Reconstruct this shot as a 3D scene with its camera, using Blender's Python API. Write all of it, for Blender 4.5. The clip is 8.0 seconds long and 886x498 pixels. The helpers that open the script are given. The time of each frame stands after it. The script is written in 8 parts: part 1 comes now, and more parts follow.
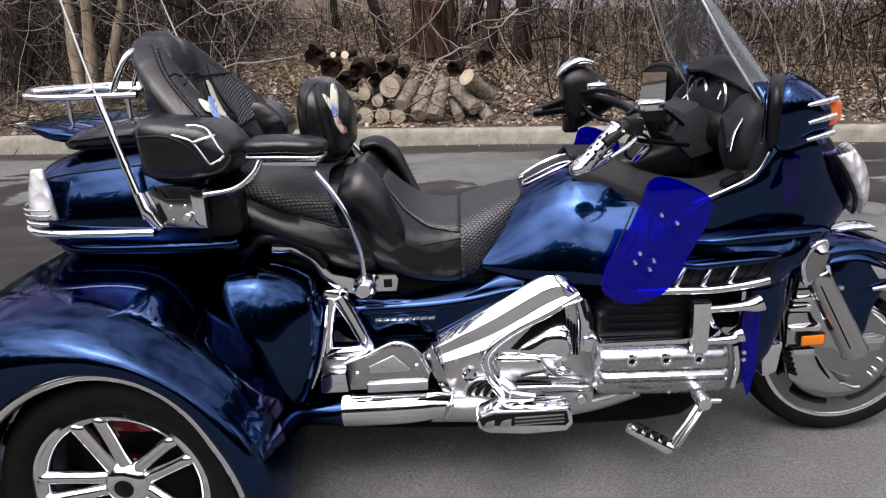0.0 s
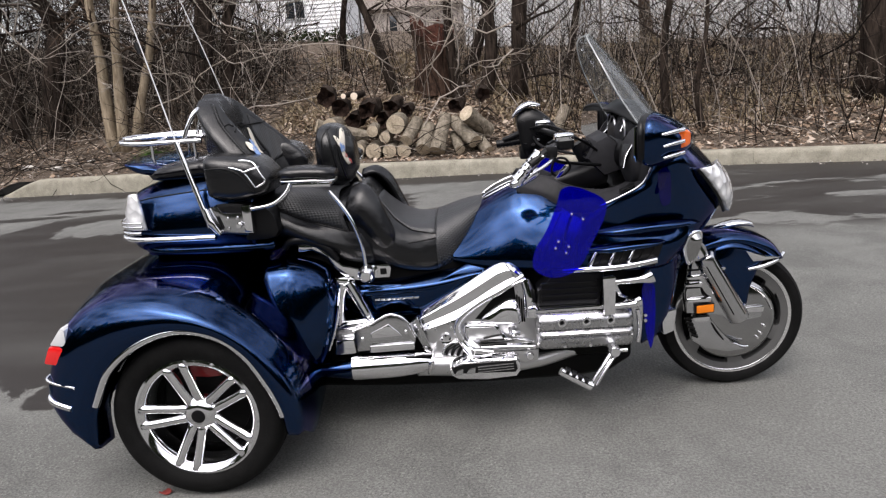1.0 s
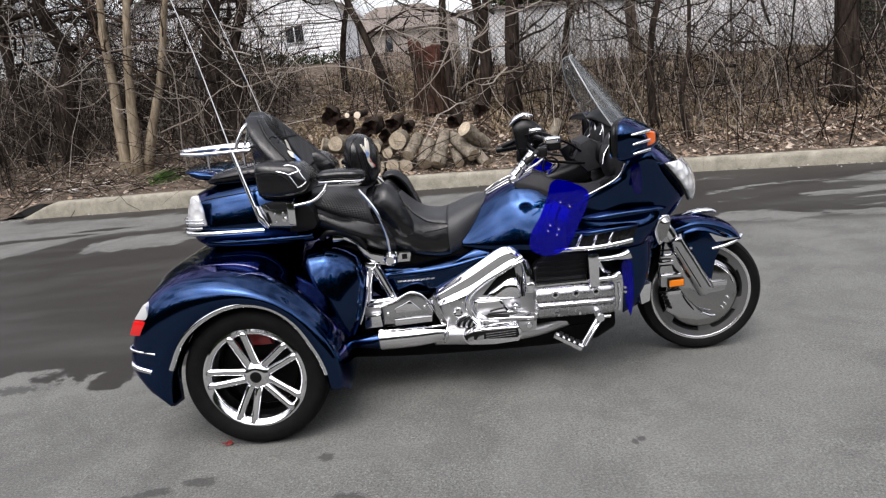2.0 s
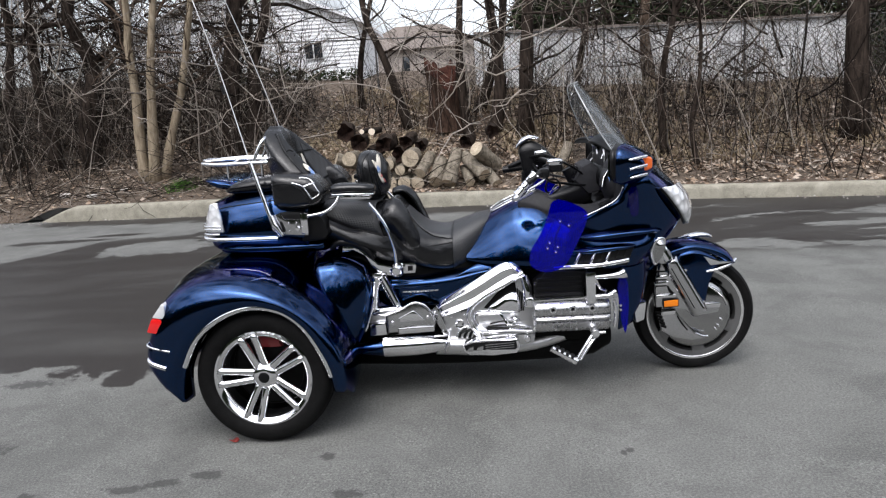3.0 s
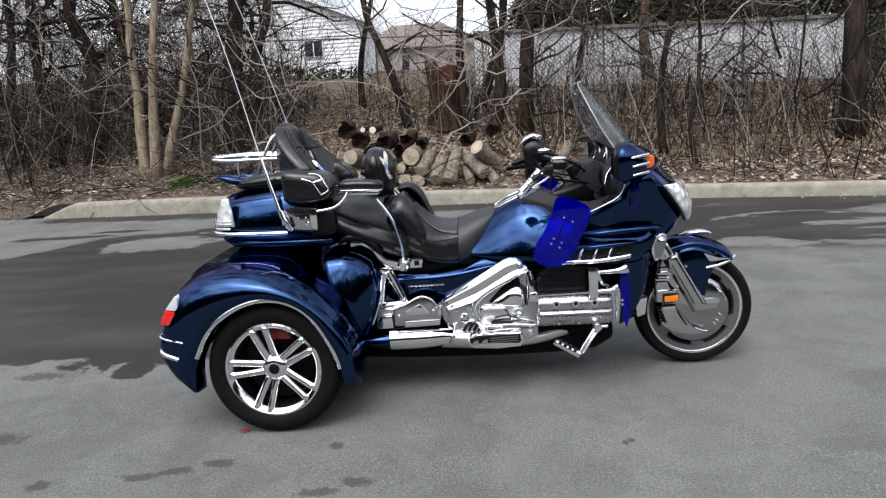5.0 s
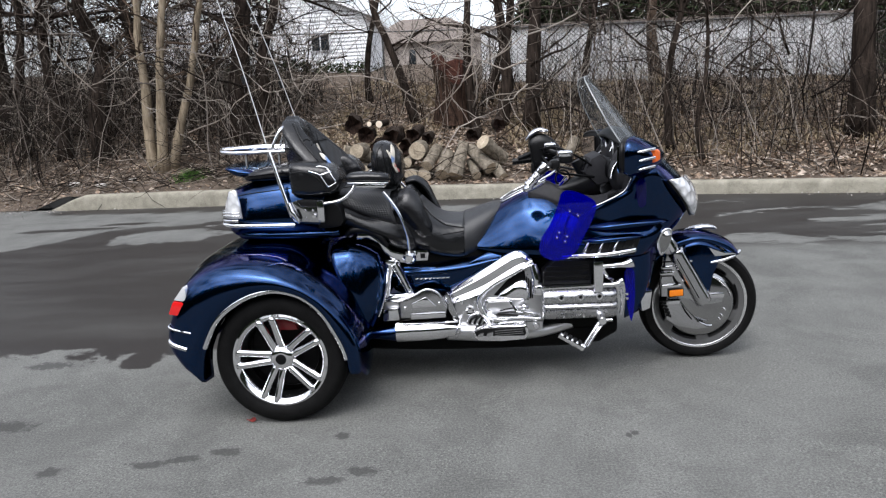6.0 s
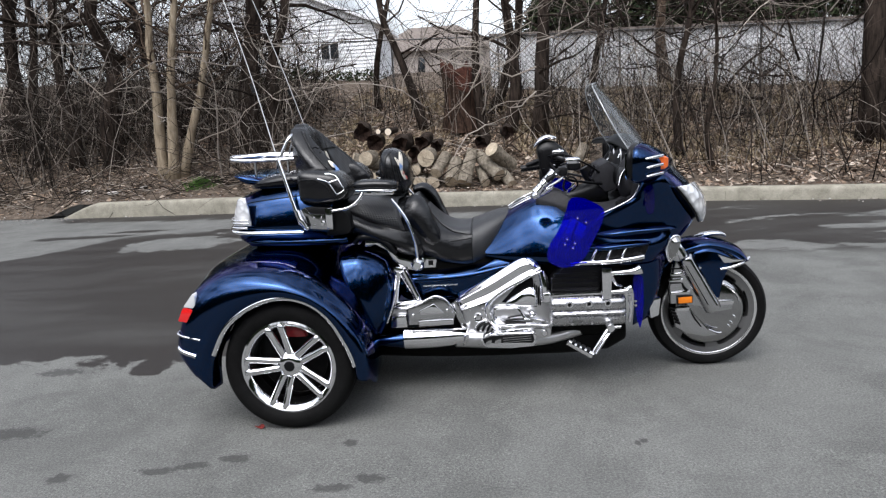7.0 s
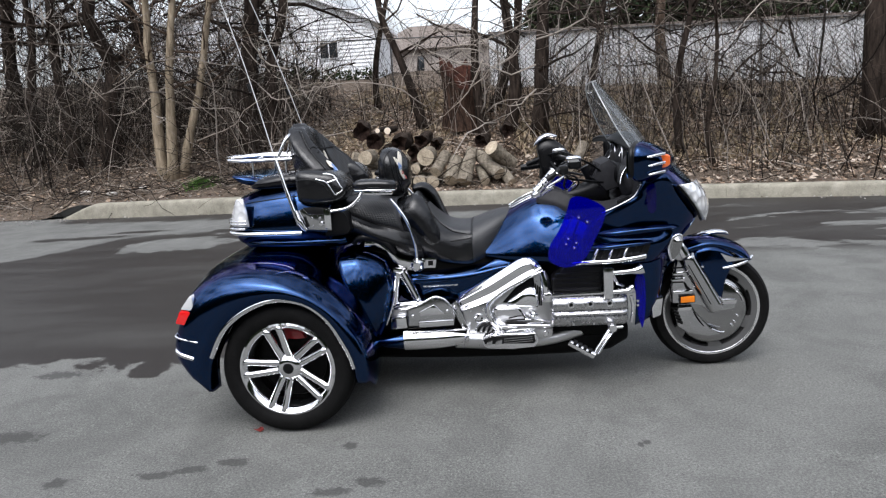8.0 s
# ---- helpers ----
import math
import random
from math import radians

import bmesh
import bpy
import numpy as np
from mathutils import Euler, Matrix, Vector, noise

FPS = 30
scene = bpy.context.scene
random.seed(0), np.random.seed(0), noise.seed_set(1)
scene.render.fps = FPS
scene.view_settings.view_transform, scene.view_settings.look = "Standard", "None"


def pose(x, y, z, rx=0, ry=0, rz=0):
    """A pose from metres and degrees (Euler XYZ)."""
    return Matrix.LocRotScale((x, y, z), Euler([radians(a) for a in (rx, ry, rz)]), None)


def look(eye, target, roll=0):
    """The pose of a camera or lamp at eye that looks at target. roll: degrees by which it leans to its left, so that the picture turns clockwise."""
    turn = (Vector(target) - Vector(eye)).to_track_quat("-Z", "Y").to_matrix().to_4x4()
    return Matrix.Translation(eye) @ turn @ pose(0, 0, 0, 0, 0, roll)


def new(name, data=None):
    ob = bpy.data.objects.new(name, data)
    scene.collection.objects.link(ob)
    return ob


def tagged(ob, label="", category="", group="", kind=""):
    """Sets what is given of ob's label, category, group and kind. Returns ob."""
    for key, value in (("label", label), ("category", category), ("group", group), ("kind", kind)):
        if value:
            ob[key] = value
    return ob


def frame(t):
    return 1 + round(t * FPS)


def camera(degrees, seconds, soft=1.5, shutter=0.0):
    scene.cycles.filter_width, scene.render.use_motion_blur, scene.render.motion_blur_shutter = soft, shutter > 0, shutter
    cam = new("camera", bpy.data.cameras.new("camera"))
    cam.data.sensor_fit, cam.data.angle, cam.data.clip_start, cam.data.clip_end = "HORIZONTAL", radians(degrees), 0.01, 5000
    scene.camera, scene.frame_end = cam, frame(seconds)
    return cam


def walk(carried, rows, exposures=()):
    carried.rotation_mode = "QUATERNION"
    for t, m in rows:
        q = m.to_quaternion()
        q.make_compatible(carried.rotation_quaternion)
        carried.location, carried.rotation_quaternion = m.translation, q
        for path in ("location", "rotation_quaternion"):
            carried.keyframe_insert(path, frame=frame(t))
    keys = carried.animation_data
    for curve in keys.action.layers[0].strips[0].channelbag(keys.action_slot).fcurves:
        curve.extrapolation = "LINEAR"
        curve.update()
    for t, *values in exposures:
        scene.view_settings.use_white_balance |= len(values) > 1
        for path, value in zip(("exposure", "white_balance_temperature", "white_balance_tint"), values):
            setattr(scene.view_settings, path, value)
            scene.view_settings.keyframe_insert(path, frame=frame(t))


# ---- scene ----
cam = camera(66.0, 8.0, 1.25)

PATH = [
    (0, (0.813, -1.988, 1.248), (0.748, -0.077, 0.664), -2.8),
    (0.2, (0.8, -2.183, 1.252), (0.745, -0.269, 0.675), -4.8),
    (0.5, (0.852, -2.404, 1.3), (0.857, -0.475, 0.769), -5.3),
    (0.7, (0.892, -2.53, 1.3), (0.861, -0.583, 0.846), -4.7),
    (1, (0.95, -2.661, 1.308), (0.85, -0.724, 0.818), -4.5),
    (1.2, (0.951, -2.767, 1.308), (0.884, -0.815, 0.877), -4.5),
    (1.5, (0.918, -2.928, 1.294), (0.832, -0.973, 0.879), -5.8),
    (1.7, (0.869, -3.039, 1.283), (0.842, -1.093, 0.821), -5.4),
    (2, (0.909, -3.155, 1.303), (0.817, -1.206, 0.863), -5.8),
    (2.2, (0.945, -3.231, 1.298), (0.801, -1.279, 0.888), -3.6),
    (3.3, (0.929, -3.294, 1.31), (0.816, -1.335, 0.926), -4.0),
    (3.5, (0.913, -3.295, 1.31), (0.772, -1.338, 0.919), -3.5),
    (4, (0.905, -3.308, 1.31), (0.775, -1.351, 0.918), -3.5),
    (4.5, (0.905, -3.341, 1.31), (0.795, -1.381, 0.926), -3.6),
    (6, (0.902, -3.385, 1.301), (0.775, -1.43, 0.9), -3.3),
    (6.5, (0.907, -3.392, 1.302), (0.741, -1.436, 0.916), -3.2),
    (7, (0.908, -3.389, 1.301), (0.755, -1.431, 0.922), -3.5),
    (7.5, (0.91, -3.377, 1.303), (0.777, -1.418, 0.921), -3.7),
    (8, (0.908, -3.357, 1.302), (0.754, -1.4, 0.919), -3.8),
]
GRADE = [(0, 0.23, 6520, 17), (1, 0.22, 6620, 14), (2, 0.24, 6520, 13), (3.5, 0.22, 6260, 11), (8, 0.22, 6220, 11)]
walk(cam, [(t, look(eye, target, roll)) for t, eye, target, roll in PATH], GRADE)

# ---- light: an overcast day with a thin, wide sun ----
world = bpy.data.worlds.new("world")
scene.world = world
world.use_nodes = True
wn = world.node_tree
wn.nodes.clear()
sky = wn.nodes.new("ShaderNodeTexSky")
sky.sky_type, sky.sun_disc = "NISHITA", False
sky.sun_elevation, sky.sun_rotation = radians(60), radians(196)
sky.dust_density, sky.air_density = 4.0, 1.0
cloud = wn.nodes.new("ShaderNodeHueSaturation")
cloud.inputs["Saturation"].default_value = 0.26
back = wn.nodes.new("ShaderNodeBackground")
back.inputs["Strength"].default_value = 0.27
wout = wn.nodes.new("ShaderNodeOutputWorld")
cloud_noise = wn.nodes.new("ShaderNodeTexNoise")
cloud_noise.inputs["Scale"].default_value, cloud_noise.inputs["Detail"].default_value = 4.6, 7.0
cloud_range = wn.nodes.new("ShaderNodeMapRange")
cloud_range.inputs["From Min"].default_value, cloud_range.inputs["From Max"].default_value = 0.35, 0.65
cloud_range.inputs["To Min"].default_value, cloud_range.inputs["To Max"].default_value = 0.36, 1.7
cover = wn.nodes.new("ShaderNodeVectorMath")
cover.operation = "SCALE"
wn.links.new(wn.nodes.new("ShaderNodeTexCoord").outputs["Generated"], cloud_noise.inputs["Vector"])
wn.links.new(cloud_noise.outputs["Fac"], cloud_range.inputs["Value"])
wn.links.new(sky.outputs[0], cloud.inputs["Color"])
wn.links.new(cloud.outputs[0], cover.inputs[0])
wn.links.new(cloud_range.outputs[0], cover.inputs["Scale"])
wn.links.new(cover.outputs[0], back.inputs["Color"])
wn.links.new(back.outputs[0], wout.inputs["Surface"])

sun = new("sun", bpy.data.lights.new("sun", "SUN"))
sun.data.energy, sun.data.angle, sun.data.color = 0.65, radians(70), (1.0, 0.99, 0.97)
sun.matrix_world = look((0.9 - 1.8, -6.2, 11.2), (0.9, 0, 0))

# ---- materials ----
def shader(name, base=(0.5, 0.5, 0.5), rough=0.5, metal=0.0, coat=0.0, coat_rough=0.03, transmission=0.0, ior=1.5, sheen=0.5):
    m = bpy.data.materials.new(name)
    m.use_nodes = True
    b = m.node_tree.nodes["Principled BSDF"]
    b.inputs["Base Color"].default_value = (*base, 1)
    b.inputs["Roughness"].default_value = rough
    b.inputs["Metallic"].default_value = metal
    b.inputs["Coat Weight"].default_value = coat
    b.inputs["Coat Roughness"].default_value = coat_rough
    b.inputs["Transmission Weight"].default_value = transmission
    b.inputs["IOR"].default_value = ior
    b.inputs["Specular IOR Level"].default_value = sheen
    return m


def node(m, kind, **values):
    n = m.node_tree.nodes.new(kind)
    for key, value in values.items():
        n.inputs[key.replace("_", " ")].default_value = value
    return n


def wire(m, a, b):
    m.node_tree.links.new(a, b)


def principled(m):
    return m.node_tree.nodes["Principled BSDF"]


def coords(m, kind="Object"):
    return m.node_tree.nodes.new("ShaderNodeTexCoord").outputs[kind]


def noise_tex(m, scale, detail=4.0, rough=0.6, vector=None, distortion=0.0):
    n = node(m, "ShaderNodeTexNoise", Scale=scale, Detail=detail, Roughness=rough, Distortion=distortion)
    wire(m, vector if vector is not None else coords(m), n.inputs["Vector"])
    return n.outputs["Fac"]


def ramp(m, fac, stops):
    r = m.node_tree.nodes.new("ShaderNodeValToRGB")
    el = r.color_ramp.elements
    while len(el) < len(stops):
        el.new(0.5)
    for e, (p, c) in zip(el, stops):
        e.position = p
        e.color = (*c, 1) if len(c) == 3 else c
    wire(m, fac, r.inputs[0])
    return r.outputs[0]


def mix_color(m, fac, a, b, blend="MIX"):
    n = m.node_tree.nodes.new("ShaderNodeMix")
    n.data_type, n.blend_type = "RGBA", blend
    for value, socket in ((fac, n.inputs[0]), (a, n.inputs[6]), (b, n.inputs[7])):
        if isinstance(value, (int, float)):
            socket.default_value = value
        elif isinstance(value, tuple):
            socket.default_value = (*value, 1)
        else:
            wire(m, value, socket)
    return n.outputs[2]


def maths(m, op, a, b=0.0):
    n = m.node_tree.nodes.new("ShaderNodeMath")
    n.operation = op
    for value, socket in ((a, n.inputs[0]), (b, n.inputs[1])):
        if isinstance(value, (int, float)):
            socket.default_value = value
        else:
            wire(m, value, socket)
    return n.outputs[0]


def bump(m, height, strength=0.3, distance=0.01):
    n = node(m, "ShaderNodeBump", Strength=strength, Distance=distance)
    wire(m, height, n.inputs["Height"])
    wire(m, n.outputs[0], principled(m).inputs["Normal"])
    return n


def worn(m, rough_lo, rough_hi, scale=14.0):
    """Smears and dust: the gloss varies over the surface."""
    wire(m, maths(m, "MULTIPLY_ADD", noise_tex(m, scale, 5.0), rough_hi - rough_lo), principled(m).inputs["Roughness"])
    n = principled(m).inputs["Roughness"].links[0].from_node
    n.inputs[2].default_value = rough_lo
    return m


def make_paint():
    m = shader("blue_paint", (0.02, 0.075, 0.26), 0.14, 1.0, 0.5, 0.015)
    flakes = node(m, "ShaderNodeTexVoronoi", Scale=900.0)
    wire(m, coords(m), flakes.inputs["Vector"])
    principled(m).inputs["Specular Tint"].default_value = (0.14, 0.36, 0.6, 1)
    c = mix_color(m, flakes.outputs["Distance"], (0.0042, 0.042, 0.146), (0.0006, 0.0065, 0.027))
    wire(m, c, principled(m).inputs["Base Color"])
    return m


def make_chrome():
    m = shader("chrome", (0.9, 0.9, 0.92), 0.06, 1.0)
    return worn(m, 0.03, 0.14, 22.0)


def make_leather():
    m = shader("black_leather", (0.005, 0.005, 0.006), 0.4, sheen=0.5)
    v = node(m, "ShaderNodeTexVoronoi", Scale=900.0)
    wire(m, coords(m), v.inputs["Vector"])
    big = noise_tex(m, 7.0, 3.0, 0.5, distortion=0.6)
    bump(m, maths(m, "ADD", maths(m, "MULTIPLY", v.outputs["Distance"], 0.02), big), 0.5, 0.02)
    wire(m, ramp(m, noise_tex(m, 9.0), [(0.3, (0.0022, 0.0023, 0.0027)), (0.75, (0.0065, 0.0068, 0.008))]), principled(m).inputs["Base Color"])
    return worn(m, 0.14, 0.3, 8.0)


def make_weave():
    """Open honeycomb cloth of the seat cover, its cells running over the seat and down its flanks."""
    m = shader("seat_mesh_cloth", (0.014, 0.014, 0.016), 0.4, sheen=0.75)
    sep = m.node_tree.nodes.new("ShaderNodeSeparateXYZ")
    wire(m, coords(m), sep.inputs[0])
    u = maths(m, "SUBTRACT", sep.outputs[0], maths(m, "MULTIPLY", sep.outputs[2], 0.35))
    v = maths(m, "SUBTRACT", maths(m, "ABSOLUTE", sep.outputs[1]), sep.outputs[2])
    k = 2 * math.pi / 0.01
    cell = None
    for a, b in ((0.0, 1.0), (0.866, 0.5), (0.866, -0.5)):
        wave = maths(m, "COSINE", maths(m, "ADD", maths(m, "MULTIPLY", u, a * k), maths(m, "MULTIPLY", v, b * k)))
        cell = wave if cell is None else maths(m, "ADD", cell, wave)
    cell = maths(m, "MULTIPLY", maths(m, "ADD", cell, 1.5), 0.222)
    tone = ramp(m, cell, [(0.1, (0.026, 0.028, 0.032)), (0.5, (0.0012, 0.0012, 0.0015))])
    wire(m, mix_color(m, maths(m, "MULTIPLY", noise_tex(m, 12.0), 0.5), tone, (0.008, 0.008, 0.009)), principled(m).inputs["Base Color"])
    bump(m, maths(m, "SUBTRACT", 1.0, cell), 0.5, 0.003)
    return m


def step(m, value, edge, soft=0.08):
    """0 below the edge, 1 above it, with a short soft border."""
    r = m.node_tree.nodes.new("ShaderNodeMapRange")
    r.interpolation_type = "SMOOTHSTEP"
    r.inputs["From Min"].default_value, r.inputs["From Max"].default_value = edge - soft, edge + soft
    wire(m, value, r.inputs["Value"])
    return r.outputs[0]


# Centre and half axes of the dark drips on the car park.
STAINS = ((0.273, -0.80, 0.03, 0.035), (1.458, -0.843, 0.018, 0.02), (-0.842, -1.04, 0.05, 0.04), (-0.46, -1.0, 0.08, 0.03), (-0.33, -0.965, 0.07, 0.03), (-0.18, -0.912, 0.07, 0.035), (0.4, -1.09, 0.07, 0.035), (0.27, -1.15, 0.08, 0.03), (-1.32, -0.63, 0.16, 0.06), (-1.6, 0.15, 0.14, 0.06), (1.43, -0.86, 0.012, 0.02))


# Dry islands in the wet tongue, and thin wet runs beyond it.
DRY_ISLANDS = ((-2.9, 4.45, 0.75, 0.5), (1.05, 4.75, 0.9, 0.75))
WET_RUNS = ((-4.65, 5.3, 0.75, 0.14), (-4.0, 5.62, 0.5, 0.12), (-2.62, 5.3, 0.3, 0.16), (-1.9, 0.62, 0.5, 0.14), (-1.08, 0.2, 0.13, 0.16))


def blot(m, p, spots, frayed, soft):
    """1 inside any of the ellipses (x, y, half axes), with ragged borders."""
    out = None
    for x, y, a, b in spots:
        mp = node(m, "ShaderNodeMapping")
        mp.inputs["Scale"].default_value = (1 / a, 1 / b, 0)
        mp.inputs["Location"].default_value = (-x / a, -y / b, 0)
        wire(m, p, mp.inputs["Vector"])
        ln = m.node_tree.nodes.new("ShaderNodeVectorMath")
        ln.operation = "LENGTH"
        wire(m, mp.outputs[0], ln.inputs[0])
        spot = maths(m, "SUBTRACT", 1.0, step(m, maths(m, "ADD", ln.outputs["Value"], frayed), 0.9, soft))
        out = spot if out is None else maths(m, "MAXIMUM", out, spot)
    return out


def make_asphalt():
    m = shader("asphalt", (0.1, 0.1, 0.1), 0.85, sheen=0.25)
    p = coords(m)
    sep = m.node_tree.nodes.new("ShaderNodeSeparateXYZ")
    wire(m, p, sep.inputs[0])
    px, py = sep.outputs[0], sep.outputs[1]
    grain = noise_tex(m, 170.0, 6.0, 0.85, p)
    broad = noise_tex(m, 0.9, 5.0, 0.6, p)
    mid = noise_tex(m, 14.0, 9.0, 0.78, p)
    stones = node(m, "ShaderNodeTexVoronoi", Scale=165.0)
    wire(m, p, stones.inputs["Vector"])
    dry = mix_color(m, 0.5, ramp(m, grain, [(0.36, (0.036, 0.037, 0.035)), (0.5, (0.122, 0.125, 0.12)), (0.66, (0.31, 0.315, 0.3))]),
                    ramp(m, broad, [(0.3, (0.088, 0.09, 0.087)), (0.7, (0.168, 0.17, 0.163))]))
    dry = mix_color(m, maths(m, "MULTIPLY", step(m, mid, 0.58, 0.16), 0.3), dry, (0.1, 0.098, 0.095))
    pale = node(m, "ShaderNodeSeparateColor")
    wire(m, stones.outputs["Color"], pale.inputs[0])
    dry = mix_color(m, maths(m, "MULTIPLY", step(m, pale.outputs[0], 0.9, 0.04), 0.36), dry, (0.34, 0.34, 0.325))
    dry = mix_color(m, maths(m, "MULTIPLY", step(m, pale.outputs[1], 0.88, 0.04), 0.65), dry, (0.05, 0.05, 0.048))
    patchy = noise_tex(m, 3.2, 6.0, 0.62, p, 0.6)
    dry = mix_color(m, maths(m, "MULTIPLY", step(m, patchy, 0.52, 0.08), 0.62), dry, (0.085, 0.086, 0.083))
    faded = noise_tex(m, 1.4, 7.0, 0.66, p, 0.8)
    dry = mix_color(m, maths(m, "MULTIPLY", step(m, faded, 0.5, 0.12), 0.42), dry, (0.2, 0.202, 0.195))
    gritty = noise_tex(m, 105.0, 6.0, 0.85, p)
    dry = mix_color(m, maths(m, "MULTIPLY", step(m, gritty, 0.53, 0.07), 0.46), dry, (0.066, 0.068, 0.064))
    dry = mix_color(m, maths(m, "MULTIPLY", step(m, maths(m, "SUBTRACT", 1.0, gritty), 0.53, 0.06), 0.34), dry, (0.26, 0.265, 0.25))
    # Oil drips and damp marks.
    frayed = maths(m, "MULTIPLY", maths(m, "SUBTRACT", noise_tex(m, 26.0, 5.0, 0.7, p), 0.5), 2.4)
    drip = blot(m, p, STAINS, frayed, 0.3)
    dry = mix_color(m, maths(m, "MULTIPLY", drip, 0.75), dry, (0.045, 0.045, 0.044))
    # Water run off the kerb: a broad wet tongue behind the trike, a wet gutter and drying streaks.
    ragged = maths(m, "SUBTRACT", noise_tex(m, 1.7, 9.0, 0.68, p, 0.3), 0.5)
    fringe = maths(m, "MULTIPLY", maths(m, "SUBTRACT", noise_tex(m, 3.4, 8.0, 0.66, p, 0.4), 0.5), 2.2)
    lie = node(m, "ShaderNodeMapping")
    lie.inputs["Scale"].default_value = (0.5, 1.7, 1.0)
    lie.inputs["Rotation"].default_value = (0, 0, radians(9))
    wire(m, p, lie.inputs["Vector"])
    streak = noise_tex(m, 1.0, 9.0, 0.66, lie.outputs[0], 0.5)
    near = step(m, maths(m, "ADD", py, maths(m, "MULTIPLY", ragged, 1.2)), 0.33, 0.025)
    reach = maths(m, "ADD", 3.75, maths(m, "MULTIPLY", step(m, px, -4.2, 0.5), 1.5))
    far = step(m, maths(m, "SUBTRACT", reach, maths(m, "ADD", py, maths(m, "MULTIPLY", ragged, 1.3))), 0.0, 0.04)
    left = step(m, maths(m, "SUBTRACT", maths(m, "MULTIPLY", py, 0.5), maths(m, "ADD", px, maths(m, "MULTIPLY", ragged, 1.7))), 0.1, 0.2)
    tongue = maths(m, "MULTIPLY", maths(m, "MULTIPLY", near, far), left)
    tongue = maths(m, "MULTIPLY", tongue, maths(m, "SUBTRACT", 1.0, blot(m, p, DRY_ISLANDS, fringe, 0.06)))
    tongue = maths(m, "MAXIMUM", tongue, blot(m, p, WET_RUNS, fringe, 0.1))
    run = maths(m, "ADD", py, maths(m, "MULTIPLY", px, 0.17))
    gutter = step(m, maths(m, "ADD", run, maths(m, "MULTIPLY", ragged, 1.1)), 5.95, 0.1)
    gutter = maths(m, "MULTIPLY", gutter, step(m, px, -6.1, 0.25))
    drying = maths(m, "MULTIPLY", step(m, maths(m, "ADD", streak, maths(m, "ADD", maths(m, "MULTIPLY", run, 0.02), maths(m, "MULTIPLY", px, 0.012))), 0.58, 0.012), step(m, run, 3.1, 0.3))
    drying = maths(m, "MULTIPLY", drying, step(m, px, 1.6, 0.5))
    wet = maths(m, "MAXIMUM", maths(m, "MAXIMUM", tongue, gutter), drying)
    wet = maths(m, "MULTIPLY", wet, maths(m, "ADD", 0.5, maths(m, "MULTIPLY", noise_tex(m, 1.1, 7.0, 0.62, lie.outputs[0]), 0.9)))
    wet.node.use_clamp = True
    soaked = mix_color(m, mid, (0.014, 0.012, 0.011), (0.036, 0.032, 0.029))
    dry = mix_color(m, 1.0, dry, (0.87, 0.865, 0.855), "MULTIPLY")
    wire(m, mix_color(m, wet, dry, soaked), principled(m).inputs["Base Color"])
    wire(m, maths(m, "SUBTRACT", 0.9, maths(m, "MULTIPLY", wet, 0.36)), principled(m).inputs["Roughness"])
    bump(m, maths(m, "ADD", grain, maths(m, "MULTIPLY", stones.outputs["Distance"], 0.5)), 0.22, 0.003)
    return m


def make_mottled(name, dark, light, scale, rough=0.9, relief=0.5, distance=0.02, fine=60.0):
    m = shader(name, dark, rough, sheen=0.1)
    a = noise_tex(m, scale, 5.0, 0.65)
    f = noise_tex(m, fine, 4.0, 0.7)
    both = maths(m, "ADD", maths(m, "MULTIPLY", a, 0.55), maths(m, "MULTIPLY", f, 0.45))
    wire(m, ramp(m, both, [(0.36, dark), (0.64, light)]), principled(m).inputs["Base Color"])
    bump(m, both, relief, distance)
    return m


def make_bark(name, dark, light, stretch_z=0.18, scale=16.0):
    m = shader(name, dark, 0.92, sheen=0.06)
    mp = node(m, "ShaderNodeMapping")
    mp.inputs["Scale"].default_value = (1, 1, stretch_z)
    wire(m, coords(m), mp.inputs["Vector"])
    a = noise_tex(m, scale, 5.0, 0.65, mp.outputs[0])
    b = noise_tex(m, 2.5, 3.0)
    wire(m, mix_color(m, maths(m, "MULTIPLY", b, 0.5), ramp(m, a, [(0.35, dark), (0.68, light)]), dark), principled(m).inputs["Base Color"])
    bump(m, a, 0.8, 0.03)
    return m


def make_random(name, tones, rough=0.9):
    """One tone per loose piece."""
    m = shader(name, tones[0], rough, sheen=0.08)
    g = m.node_tree.nodes.new("ShaderNodeNewGeometry")
    n = len(tones)
    c = ramp(m, g.outputs["Random Per Island"], [(i / (n - 1), t) for i, t in enumerate(tones)])
    wire(m, c, principled(m).inputs["Base Color"])
    return m


